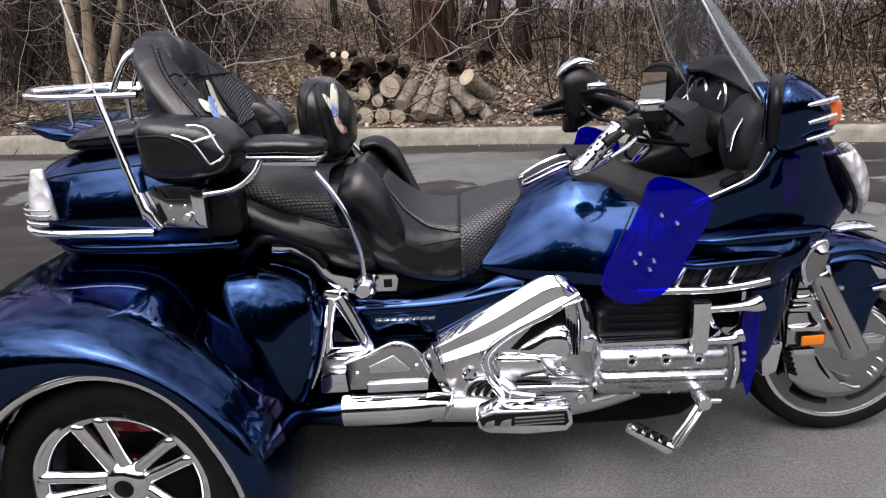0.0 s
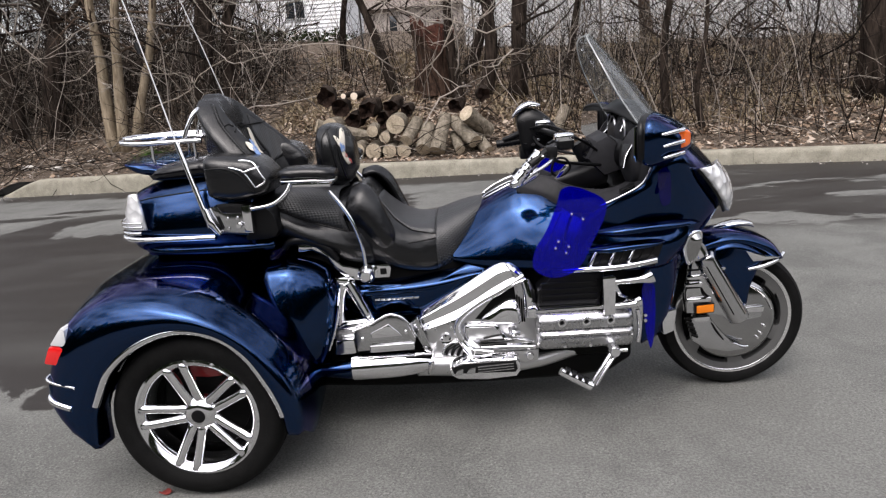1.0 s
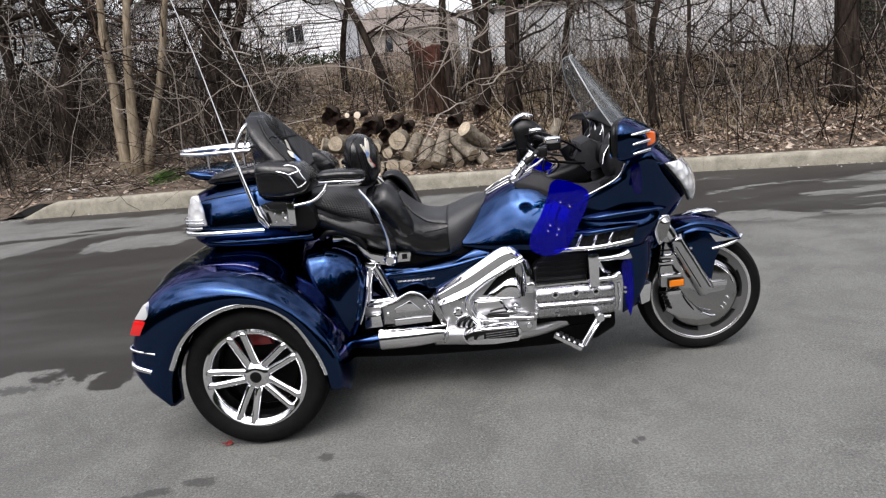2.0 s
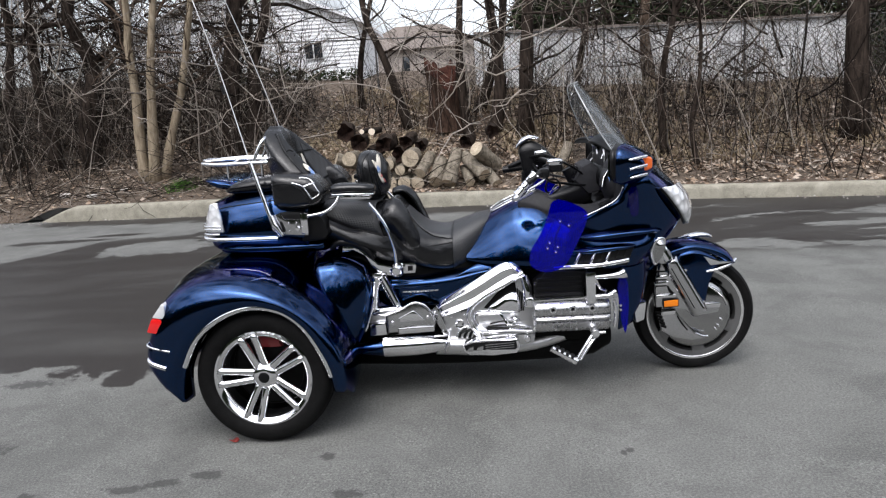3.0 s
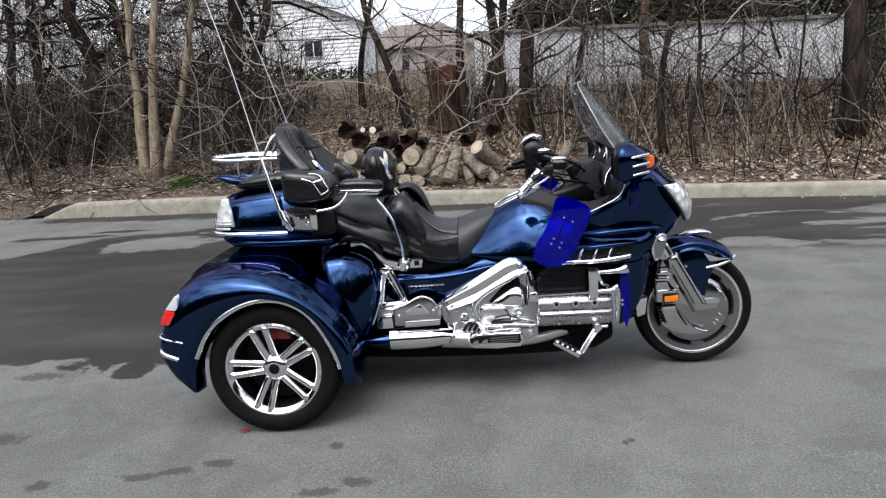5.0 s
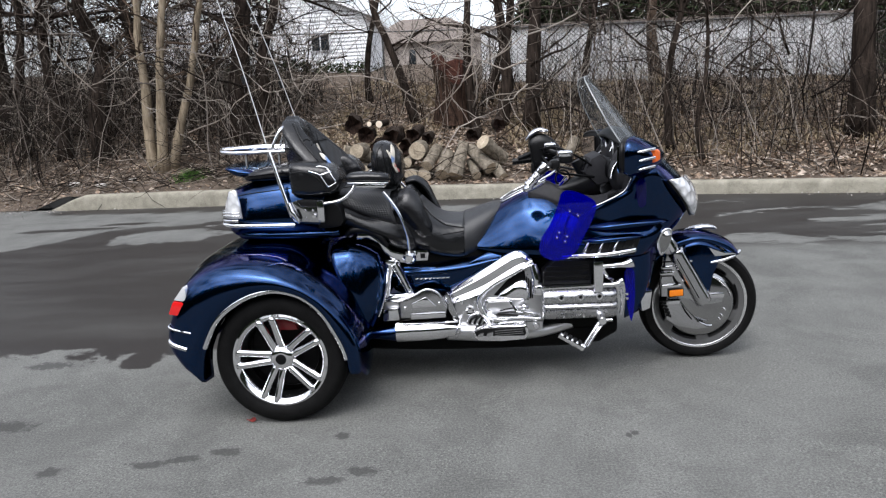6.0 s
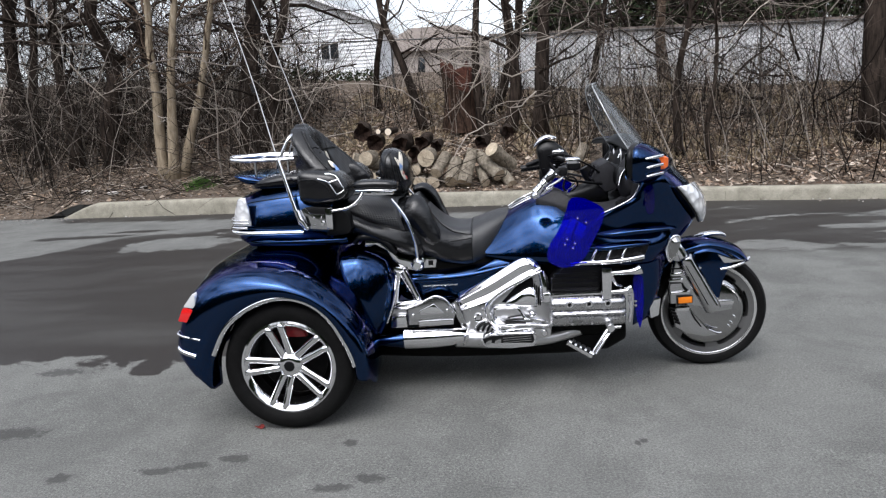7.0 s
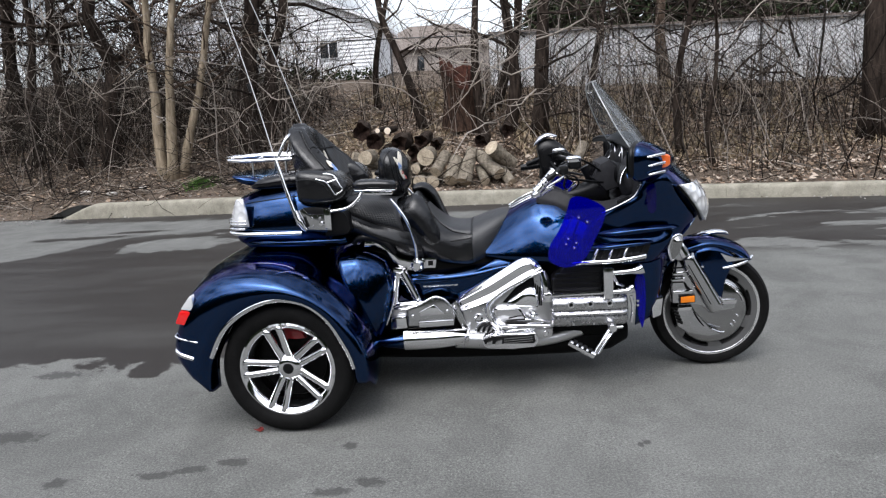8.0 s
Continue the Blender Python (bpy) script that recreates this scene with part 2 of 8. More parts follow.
def make_clear(name, tint, shine=0.05, rough=0.02, body=None, share=0.0, edge=0.45):
    """A thin clear or tinted plastic pane: lets light straight through, mirrors a little, and may glow with scattered daylight."""
    m = bpy.data.materials.new(name)
    m.use_nodes = True
    t = m.node_tree
    t.nodes.clear()
    out = t.nodes.new("ShaderNodeOutputMaterial")
    clear = t.nodes.new("ShaderNodeBsdfTransparent")
    clear.inputs[0].default_value = (*tint, 1)
    see = clear.outputs[0]
    if body:
        milk = t.nodes.new("ShaderNodeBsdfTranslucent")
        milk.inputs[0].default_value = (*body, 1)
        matt = t.nodes.new("ShaderNodeBsdfDiffuse")
        matt.inputs[0].default_value = (*body, 1)
        both = t.nodes.new("ShaderNodeMixShader")
        both.inputs[0].default_value = 0.6
        t.links.new(milk.outputs[0], both.inputs[1])
        t.links.new(matt.outputs[0], both.inputs[2])
        part_see = t.nodes.new("ShaderNodeMixShader")
        part_see.inputs[0].default_value = share
        t.links.new(see, part_see.inputs[1])
        t.links.new(both.outputs[0], part_see.inputs[2])
        see = part_see.outputs[0]
    gloss = t.nodes.new("ShaderNodeBsdfGlossy")
    gloss.inputs["Roughness"].default_value = rough
    facing = t.nodes.new("ShaderNodeLayerWeight")
    facing.inputs["Blend"].default_value = 0.25
    curve = t.nodes.new("ShaderNodeMath")
    curve.operation = "POWER"
    curve.inputs[1].default_value = 3.0
    add = t.nodes.new("ShaderNodeMath")
    add.operation = "MULTIPLY_ADD"
    add.inputs[1].default_value = edge
    add.inputs[2].default_value = shine
    mix = t.nodes.new("ShaderNodeMixShader")
    t.links.new(facing.outputs["Facing"], curve.inputs[0])
    t.links.new(curve.outputs[0], add.inputs[0])
    t.links.new(add.outputs[0], mix.inputs[0])
    t.links.new(see, mix.inputs[1])
    t.links.new(gloss.outputs[0], mix.inputs[2])
    t.links.new(mix.outputs[0], out.inputs[0])
    return m


def make_reflector():
    """Silvered lamp bowl seen through a fluted lens."""
    m = shader("lamp_reflector", (0.75, 0.76, 0.78), 0.2, 0.25, 0.8)
    v = node(m, "ShaderNodeTexVoronoi", Scale=26.0)
    wire(m, coords(m), v.inputs["Vector"])
    wire(m, ramp(m, v.outputs["Distance"], [(0.2, (0.9, 0.91, 0.92)), (0.75, (0.55, 0.56, 0.58))]), principled(m).inputs["Base Color"])
    bump(m, v.outputs["Distance"], 0.5, 0.02)
    return m


PAINT = make_paint()
CHROME = make_chrome()
SATIN = worn(shader("satin_metal", (0.66, 0.66, 0.67), 0.3, 1.0), 0.2, 0.42, 30.0)
ALLOY = worn(shader("cast_alloy", (0.5, 0.5, 0.51), 0.3, 1.0), 0.16, 0.4, 40.0)
ALU = worn(shader("polished_silver", (0.58, 0.58, 0.59), 0.2, 1.0), 0.07, 0.24, 26.0)
WHEEL_METAL = worn(shader("wheel_metal", (0.2, 0.2, 0.2), 0.3, 0.8), 0.25, 0.45, 26.0)
COVER_METAL = worn(shader("cover_metal", (0.4, 0.4, 0.4), 0.2, 1.0), 0.06, 0.2, 20.0)
DARK = worn(shader("engine_black", (0.002, 0.002, 0.002), 0.5, sheen=0.1), 0.35, 0.65, 12.0)
PLASTIC = worn(shader("black_plastic", (0.0025, 0.0025, 0.003), 0.4, sheen=0.28), 0.24, 0.5, 10.0)
GREY = make_mottled("grey_plastic", (0.018, 0.018, 0.02), (0.03, 0.03, 0.033), 30.0, 0.42, 0.15, 0.002, 400.0)
LEATHER = make_leather()
WEAVE = make_weave()
RUBBER = make_mottled("tyre_rubber", (0.003, 0.003, 0.003), (0.008, 0.008, 0.008), 18.0, 0.7, 0.25, 0.003, 160.0)
ACRYLIC = make_clear("blue_acrylic", (0.02, 0.03, 0.8), 0.03, 0.02, (0.0, 0.0, 0.65), 0.2)
SMOKE = make_clear("dark_blue_acrylic", (0.03, 0.07, 0.7), 0.04, 0.02, (0.0, 0.0, 0.4), 0.1)
SCREEN = make_clear("clear_screen", (0.88, 0.9, 0.9), 0.04, 0.05, (0.6, 0.62, 0.64), 0.045, 1.0)
SCREEN_EDGE = make_clear("screen_edge", (0.7, 0.72, 0.72), 0.2, 0.1, (0.8, 0.82, 0.82), 0.5)
LENS = make_clear("clear_lens", (0.95, 0.95, 0.95), 0.04)
AMBER = shader("amber_lens", (0.8, 0.13, 0.01), 0.15, 0.0, 1.0)
AMBER_FLAT = shader("amber_reflector", (0.75, 0.2, 0.005), 0.35, 0.0, 0.2)
GLOSS_BLACK = shader("gloss_black", (0.003, 0.003, 0.004), 0.12, sheen=0.4)
RED = shader("red_lens", (0.6, 0.012, 0.012), 0.15, 0.0, 1.0)
WHITE_LENS = shader("white_lens", (0.75, 0.76, 0.77), 0.15, 0.25, 1.0)
REFLECTOR = make_reflector()
CALIPER = shader("red_enamel", (0.2, 0.008, 0.01), 0.3, 0.0, 0.6)
MIRROR = shader("mirror_glass", (0.7, 0.7, 0.7), 0.02, 1.0)
EMBLEM = [shader("emblem_cream", (0.62, 0.58, 0.5), 0.8), shader("emblem_blue", (0.16, 0.26, 0.5), 0.8), shader("emblem_red", (0.4, 0.08, 0.07), 0.8)]
ASPHALT = make_asphalt()
CONCRETE = make_mottled("kerb_concrete", (0.16, 0.15, 0.12), (0.36, 0.34, 0.28), 5.0, 0.9, 0.35, 0.008, 90.0)
SOIL = make_mottled("leaf_soil", (0.026, 0.019, 0.015), (0.2, 0.16, 0.125), 7.0, 0.95, 0.9, 0.05, 45.0)
LEAF = make_random("dead_leaf", [(0.07, 0.046, 0.035), (0.24, 0.175, 0.125), (0.38, 0.29, 0.215), (0.12, 0.085, 0.065), (0.56, 0.48, 0.4), (0.17, 0.12, 0.09)])
BARK_DARK = make_bark("dark_bark", (0.009, 0.007, 0.0058), (0.075, 0.057, 0.046))
BARK_TAN = make_bark("tan_bark", (0.15, 0.118, 0.082), (0.42, 0.35, 0.255))
BARK_BROWN = make_bark("brown_bark", (0.06, 0.042, 0.03), (0.15, 0.11, 0.082))
TWIG = make_random("twig_bark", [(0.005, 0.004, 0.0035), (0.03, 0.023, 0.019), (0.008, 0.0065, 0.0055), (0.014, 0.011, 0.01), (0.42, 0.37, 0.32), (0.02, 0.016, 0.013), (0.045, 0.036, 0.03), (0.12, 0.094, 0.075)])
PALE_TWIG = make_random("pale_twig_bark", [(0.2, 0.17, 0.145), (0.4, 0.36, 0.32), (0.28, 0.24, 0.2), (0.52, 0.48, 0.43)])
LICHEN = make_mottled("yellow_lichen", (0.2, 0.16, 0.02), (0.5, 0.4, 0.05), 20.0)
BARK_STUMP = make_bark("stump_bark", (0.012, 0.008, 0.006), (0.11, 0.068, 0.05), 0.12, 14.0)
LOG_BARK = make_bark("log_bark", (0.1, 0.085, 0.066), (0.34, 0.3, 0.24), 1.0, 16.0)
LOG_END = make_mottled("sawn_wood", (0.2, 0.165, 0.12), (0.54, 0.46, 0.35), 10.0, 0.9, 0.4, 0.006, 60.0)
ROT_RED = make_mottled("red_rotten_wood", (0.012, 0.006, 0.005), (0.12, 0.05, 0.036), 9.0, 0.95, 0.9, 0.04, 40.0)
ROT = make_mottled("rotten_wood", (0.003, 0.002, 0.0018), (0.04, 0.024, 0.018), 9.0, 0.95, 0.9, 0.04, 40.0)
SIDING = make_mottled("white_siding", (0.74, 0.75, 0.77), (0.84, 0.85, 0.86), 1.5, 0.75, 0.1, 0.004, 30.0)
TAN_WALL = make_mottled("tan_wall", (0.27, 0.235, 0.21), (0.4, 0.36, 0.33), 1.2, 0.85, 0.1, 0.004, 20.0)
ROOF = make_mottled("brown_roof", (0.13, 0.108, 0.095), (0.23, 0.2, 0.18), 5.0, 0.95, 0.4, 0.02, 40.0)
GLASS = shader("window_glass", (0.02, 0.025, 0.03), 0.06, 0.0, 0.5)
GALVANISED = worn(shader("galvanised_wire", (0.1, 0.1, 0.1), 0.5, 0.6), 0.4, 0.6)
RED_LEAF = make_mottled("red_leaf", (0.12, 0.02, 0.02), (0.3, 0.06, 0.05), 40.0)
GRASS = make_random("green_grass", [(0.035, 0.08, 0.015), (0.06, 0.14, 0.025), (0.1, 0.2, 0.045)])
DRY_GRASS = make_random("dry_grass", [(0.15, 0.115, 0.075), (0.38, 0.31, 0.21), (0.25, 0.2, 0.135)])
NEEDLE = make_random("evergreen", [(0.015, 0.025, 0.012), (0.03, 0.045, 0.02), (0.05, 0.06, 0.03)])
GRIT = make_random("grit", [(0.05, 0.04, 0.03), (0.3, 0.28, 0.26), (0.12, 0.09, 0.07), (0.5, 0.48, 0.46), (0.08, 0.06, 0.05)])
STONE = make_mottled("pale_stone", (0.3, 0.28, 0.26), (0.6, 0.57, 0.53), 12.0, 0.9, 0.4, 0.01)

# ---- mesh tools ----
from mathutils.bvhtree import BVHTree

def link(name, me, mats, parent=None, label="", smooth=True):
    for mt in mats if isinstance(mats, (list, tuple)) else [mats]:
        me.materials.append(mt)
    if smooth:
        me.polygons.foreach_set("use_smooth", [True] * len(me.polygons))
    ob = new(name, me)
    if parent is not None:
        ob.parent = parent
    if label:
        ob["label"] = label
    return ob


def part(name, bm, mat, parent, label="", smooth=True):
    me = bpy.data.meshes.new(name)
    bmesh.ops.recalc_face_normals(bm, faces=bm.faces[:])
    bm.to_mesh(me)
    bm.free()
    return link(name, me, mat, parent, label, smooth)


def raw(name, verts, faces, mat, parent=None, label="", smooth=True):
    me = bpy.data.meshes.new(name)
    me.from_pydata([tuple(v) for v in verts], [], faces)
    me.update()
    return link(name, me, mat, parent, label, smooth)


def crom(pts, n, closed=False):
    """n points along a smooth curve through pts, evenly spaced by chord."""
    p = np.array(pts, float)
    if len(p) == 2 and not closed:
        t = np.linspace(0, 1, n)[:, None]
        return p[0] * (1 - t) + p[1] * t
    k = len(p)
    if closed:
        q = np.vstack([p[-1], p, p[0], p[1]])
        segs = k
    else:
        q = np.vstack([2 * p[0] - p[1], p, 2 * p[-1] - p[-2]])
        segs = k - 1
    d = np.array([np.linalg.norm(q[i + 2] - q[i + 1]) for i in range(segs)]) + 1e-9
    cum = np.r_[0, np.cumsum(d)] / d.sum()
    ts = np.linspace(0, 1, n, endpoint=not closed)
    out = []
    for t in ts:
        i = min(int(np.searchsorted(cum, t, side="right")) - 1, segs - 1)
        u = (t - cum[i]) / (cum[i + 1] - cum[i])
        a, b, c, e = q[i], q[i + 1], q[i + 2], q[i + 3]
        out.append(0.5 * (2 * b + (c - a) * u + (2 * a - 5 * b + 4 * c - e) * u * u + (3 * b - a - 3 * c + e) * u**3))
    return np.array(out)


def crease(ob, angle=40):
    """Keeps hard edges hard on a smooth mesh."""
    me = ob.data
    bm = bmesh.new()
    bm.from_mesh(me)
    lim = radians(angle)
    for e in bm.edges:
        if len(e.link_faces) == 2 and e.calc_face_angle(0) > lim:
            e.smooth = False
    bm.to_mesh(me)
    bm.free()
    return ob


def thicken(ob, t, offset=-1.0):
    s = ob.modifiers.new("thickness", "SOLIDIFY")
    s.thickness, s.offset = t, offset
    return ob


def skin(name, curves, mat, parent, n=24, m=20, mirror=False, thick=0.0, label="", offset=-1.0):
    """A sheet through curves, each a list of points; mirror adds the other side of the y plane, the last curve lying in it."""
    rows = [crom(c, n) for c in curves]
    if mirror:
        rows += [r * (1, -1, 1) for r in rows[-2::-1]]
        m = 2 * m - 1
    grid = np.array([crom([r[i] for r in rows], m) for i in range(n)])
    verts = grid.reshape(-1, 3)
    faces = [(i * m + j, i * m + j + 1, (i + 1) * m + j + 1, (i + 1) * m + j) for i in range(n - 1) for j in range(m - 1)]
    ob = raw(name, verts, faces, mat, parent, label)
    if thick:
        thicken(ob, thick, offset)
    return ob


def hull(name, loops, mat, parent, n=28, m=16, label="", round_ends=True):
    """A closed body through closed loops, with rounded-off ends."""
    rows = [crom(l, n, True) for l in loops]
    cols = np.array([crom([r[i] for r in rows], m) for i in range(n)]).transpose(1, 0, 2)
    rings = list(cols)
    if round_ends:
        for end in (0, -1):
            c, step = rings[end].mean(0), rings[end] - rings[1 if end == 0 else -2]
            push = step.mean(0)
            push = push / (np.linalg.norm(push) + 1e-9) * min(0.012, np.ptp(rings[end], axis=0).max() * 0.12)
            extra = [c + (rings[end] - c) * 0.9 + push * 0.6, c + (rings[end] - c) * 0.62 + push]
            rings = [extra[1], extra[0]] + rings if end == 0 else rings + extra
    k = len(rings)
    verts = np.vstack(rings)
    faces = [(i * n + j, i * n + (j + 1) % n, (i + 1) * n + (j + 1) % n, (i + 1) * n + j) for i in range(k - 1) for j in range(n)]
    faces += [tuple(range(n))[::-1], tuple((k - 1) * n + j for j in range(n))]
    bm = bmesh.new()
    vs = [bm.verts.new(v) for v in verts]
    for f in faces:
        bm.faces.new([vs[i] for i in f])
    return part(name, bm, mat, parent, label)


def loft(name, loops, mat, parent, m=24, label=""):
    """A closed body through loops of equally many points, each point running on to its like in the next loop."""
    u = np.linspace(0, 1, 4, endpoint=False)
    rows = []
    for l in loops:
        p = np.array(l, float)
        a, b, c, e = np.roll(p, 1, 0), p, np.roll(p, -1, 0), np.roll(p, -2, 0)
        rows.append(np.stack([0.5 * (2 * b + (c - a) * t + (2 * a - 5 * b + 4 * c - e) * t * t + (3 * b - a - 3 * c + e) * t**3) for t in u], 1).reshape(-1, 3))
    n = len(rows[0])
    rings = np.array([crom([r[i] for r in rows], m) for i in range(n)]).transpose(1, 0, 2)
    faces = [(i * n + j, i * n + (j + 1) % n, (i + 1) * n + (j + 1) % n, (i + 1) * n + j) for i in range(m - 1) for j in range(n)]
    faces += [tuple(range(n))[::-1], tuple((m - 1) * n + j for j in range(n))]
    bm = bmesh.new()
    vs = [bm.verts.new(v) for v in rings.reshape(-1, 3)]
    for f in faces:
        bm.faces.new([vs[i] for i in f])
    return crease(part(name, bm, mat, parent, label), 60)


def ring(x, zc, hw, hh, e=2.6, y=0.0, k=16):
    """A rounded box across the length, at x."""
    out = []
    for i in range(k):
        a = 2 * math.pi * i / k
        c, s = math.cos(a), math.sin(a)
        out.append((x, y + hw * math.copysign(abs(c) ** (2 / e), c), zc + hh * math.copysign(abs(s) ** (2 / e), s)))
    return out


def slab(name, outline, y0, y1, mat, parent, bevel=0.006, curve=0, label=""):
    """A plate cut to an outline of (x, z), from y0 to y1, with rounded edges."""
    pts = [(x, 0, z) for x, z in outline]
    if curve:
        pts = [tuple(p) for p in crom(pts, curve, True)]
    bm = bmesh.new()
    a = [bm.verts.new((x, y0, z)) for x, _, z in pts]
    b = [bm.verts.new((x, y1, z)) for x, _, z in pts]
    n = len(pts)
    bm.faces.new(a)
    bm.faces.new(b[::-1])
    for i in range(n):
        bm.faces.new((a[i], b[i], b[(i + 1) % n], a[(i + 1) % n]))
    bmesh.ops.recalc_face_normals(bm, faces=bm.faces[:])
    if bevel:
        flat = [f for f in bm.faces if len(f.verts) == n]
        edges = list({e for f in flat for e in f.edges})
        bmesh.ops.bevel(bm, geom=edges, offset=bevel, segments=2, profile=0.6, affect="EDGES", clamp_overlap=True)
    return crease(part(name, bm, mat, parent, label), 35)


def pillow(name, outline, y0, depth, mat, parent, rings=7, n=40, label="", flat=0.0):
    """A domed panel or pad over an outline of (x, z): it stands depth out from y0. flat: how much of it is level."""
    o = crom([(x, z) for x, z in outline], n, True)
    c = o.mean(0)
    verts, faces = [], []
    for k in range(rings):
        a = k / rings * math.pi / 2
        s = flat + (1 - flat) * math.cos(a)
        for p in c + (o - c) * s:
            verts.append((p[0], y0 + depth * math.sin(a), p[1]))
    verts.append((c[0], y0 + depth, c[1]))
    for k in range(rings - 1):
        faces += [(k * n + j, k * n + (j + 1) % n, (k + 1) * n + (j + 1) % n, (k + 1) * n + j) for j in range(n)]
    top = (rings - 1) * n
    faces += [(top + j, top + (j + 1) % n, len(verts) - 1) for j in range(n)]
    faces.append(tuple(range(n))[::-1])
    bm = bmesh.new()
    vs = [bm.verts.new(v) for v in verts]
    for f in faces:
        bm.faces.new([vs[i] for i in f])
    return crease(part(name, bm, mat, parent, label), 70)


def tube_data(pts, radii, seg=10, n=None, closed=False):
    p = crom(pts, n, closed) if n else np.array(pts, float)
    k = len(p)
    r = np.interp(np.linspace(0, 1, k), np.linspace(0, 1, len(radii)), radii)
    verts, faces = [], []
    up = None
    for i in range(k):
        d = p[(i + 1) % k] - p[i - 1] if closed else p[min(i + 1, k - 1)] - p[max(i - 1, 0)]
        d = d / (np.linalg.norm(d) + 1e-12)
        if up is None:
            up = np.cross(d, (0.31, 0.17, 0.93) if abs(d[2]) < 0.9 else (1, 0.1, 0))
        up = up - d * (up @ d)
        up = up / (np.linalg.norm(up) + 1e-12)
        side = np.cross(d, up)
        for j in range(seg):
            a = 2 * math.pi * j / seg
            verts.append(p[i] + r[i] * (up * math.cos(a) + side * math.sin(a)))
    for i in range(k if closed else k - 1):
        i2 = (i + 1) % k
        faces += [(i * seg + j, i * seg + (j + 1) % seg, i2 * seg + (j + 1) % seg, i2 * seg + j) for j in range(seg)]
    if not closed:
        faces += [tuple(range(seg))[::-1], tuple((k - 1) * seg + j for j in range(seg))]
    return verts, faces


def tube(name, pts, r, mat, parent, seg=12, n=None, closed=False, label=""):
    radii = r if isinstance(r, (list, tuple)) else [r]
    n = n or (max(12, 6 * len(pts)) if len(pts) > 2 else 2)
    v, f = tube_data(pts, radii, seg, n, closed)
    ob = raw(name, v, f, mat, parent, label)
    return crease(ob, 60)


def lathe(name, profile, centre, mat, parent, seg=64, label="", axis="y", closed=False):
    """A turned body: profile of (radius, distance along the axis)."""
    verts, faces = [], []
    k = len(profile)
    for i in range(seg):
        a = 2 * math.pi * i / seg
        for r, d in profile:
            u, w = r * math.cos(a), r * math.sin(a)
            q = {"y": (u, d, w), "x": (d, u, w), "z": (u, w, d)}[axis]
            verts.append((centre[0] + q[0], centre[1] + q[1], centre[2] + q[2]))
    for i in range(seg):
        for j in range(k if closed else k - 1):
            j2 = (j + 1) % k
            faces.append((i * k + j, i * k + j2, ((i + 1) % seg) * k + j2, ((i + 1) % seg) * k + j))
    bm = bmesh.new()
    vs = [bm.verts.new(v) for v in verts]
    for f in faces:
        bm.faces.new([vs[i] for i in f])
    bmesh.ops.remove_doubles(bm, verts=bm.verts[:], dist=1e-6)
    return crease(part(name, bm, mat, parent, label), 38)


def box(name, lo, hi, mat, parent, bevel=0.004, label="", turn=None):
    bm = bmesh.new()
    bmesh.ops.create_cube(bm, size=1.0)
    c = [(a + b) / 2 for a, b in zip(lo, hi)]
    s = [b - a for a, b in zip(lo, hi)]
    bmesh.ops.scale(bm, vec=s, verts=bm.verts[:])
    if bevel:
        bmesh.ops.bevel(bm, geom=bm.edges[:], offset=min(bevel, min(s) * 0.45), segments=2, profile=0.6, affect="EDGES")
    if turn is not None:
        bmesh.ops.transform(bm, matrix=turn, verts=bm.verts[:])
    bmesh.ops.translate(bm, vec=c, verts=bm.verts[:])
    return crease(part(name, bm, mat, parent, label), 35)


def thing(name, at, label, category, group="", kind=""):
    e = new(name)
    e.location = at
    e.empty_display_size = 0.1
    return tagged(e, label, category, group, kind)


def drape(name, target, rows, aim, lift, mat, parent, label="", thick=0.003):
    """A sheet of rows of points pressed on to another part along a direction, standing a little proud of it."""
    me = target.data
    tree = BVHTree.FromPolygons([v.co for v in me.vertices], [tuple(q.vertices) for q in me.polygons])
    aim = Vector(aim).normalized()
    verts = []
    for row in rows:
        for q in row:
            hit = tree.ray_cast(Vector(q) - aim * 0.6, aim)
            if hit[0] is None:
                hit = tree.find_nearest(Vector(q))
            verts.append(hit[0] - aim * lift)
    n, m = len(rows), len(rows[0])
    faces = [(i * m + j, i * m + j + 1, (i + 1) * m + j + 1, (i + 1) * m + j) for i in range(n - 1) for j in range(m - 1)]
    ob = raw(name, verts, faces, mat, parent, label)
    return thicken(ob, thick, 0.0) if thick else ob


def patch(outline, n=24):
    """Rings of points that fill an outline, for drape()."""
    o = crom(outline, n, True)
    o = np.vstack([o, o[:1]])
    c = o[:-1].mean(0)
    return [[tuple(c + (q - c) * k) for q in o] for k in (1.0, 0.66, 0.33, 0.02)]


def seam_on(name, target, pts, aim, r, mat, parent, n=30, lift=0.0):
    """A thin cord laid on a part."""
    me = target.data
    tree = BVHTree.FromPolygons([v.co for v in me.vertices], [tuple(q.vertices) for q in me.polygons])
    aim = Vector(aim).normalized()
    out = []
    for q in crom(pts, n):
        hit = tree.ray_cast(Vector(q) - aim * 0.6, aim)
        if hit[0] is None:
            hit = tree.find_nearest(Vector(q))
        out.append(tuple(hit[0] - aim * lift))
    v, f = tube_data(out, [r], 6)
    return raw(name, v, f, mat, parent)

# ---- ground, kerb and bank ----
KERB_X = [-40, -12, -6.35, -5.3, -3.2, 0.83, 3.8, 5.62, 9, 14, 40]
KERB_Y = [9.5, 8.4, 7.55, 7.4, 7.1, 6.5, 5.85, 5.26, 3.9, 1.5, -12]
BANK_D = [0, 0.5, 1, 1.5, 2, 3, 5, 7.6, 12, 17, 40, 400]
BANK_Z = [0, 0.06, 0.18, 0.30, 0.43, 0.72, 1.2, 1.75, 2.2, 2.75, 3.4, 4.0]


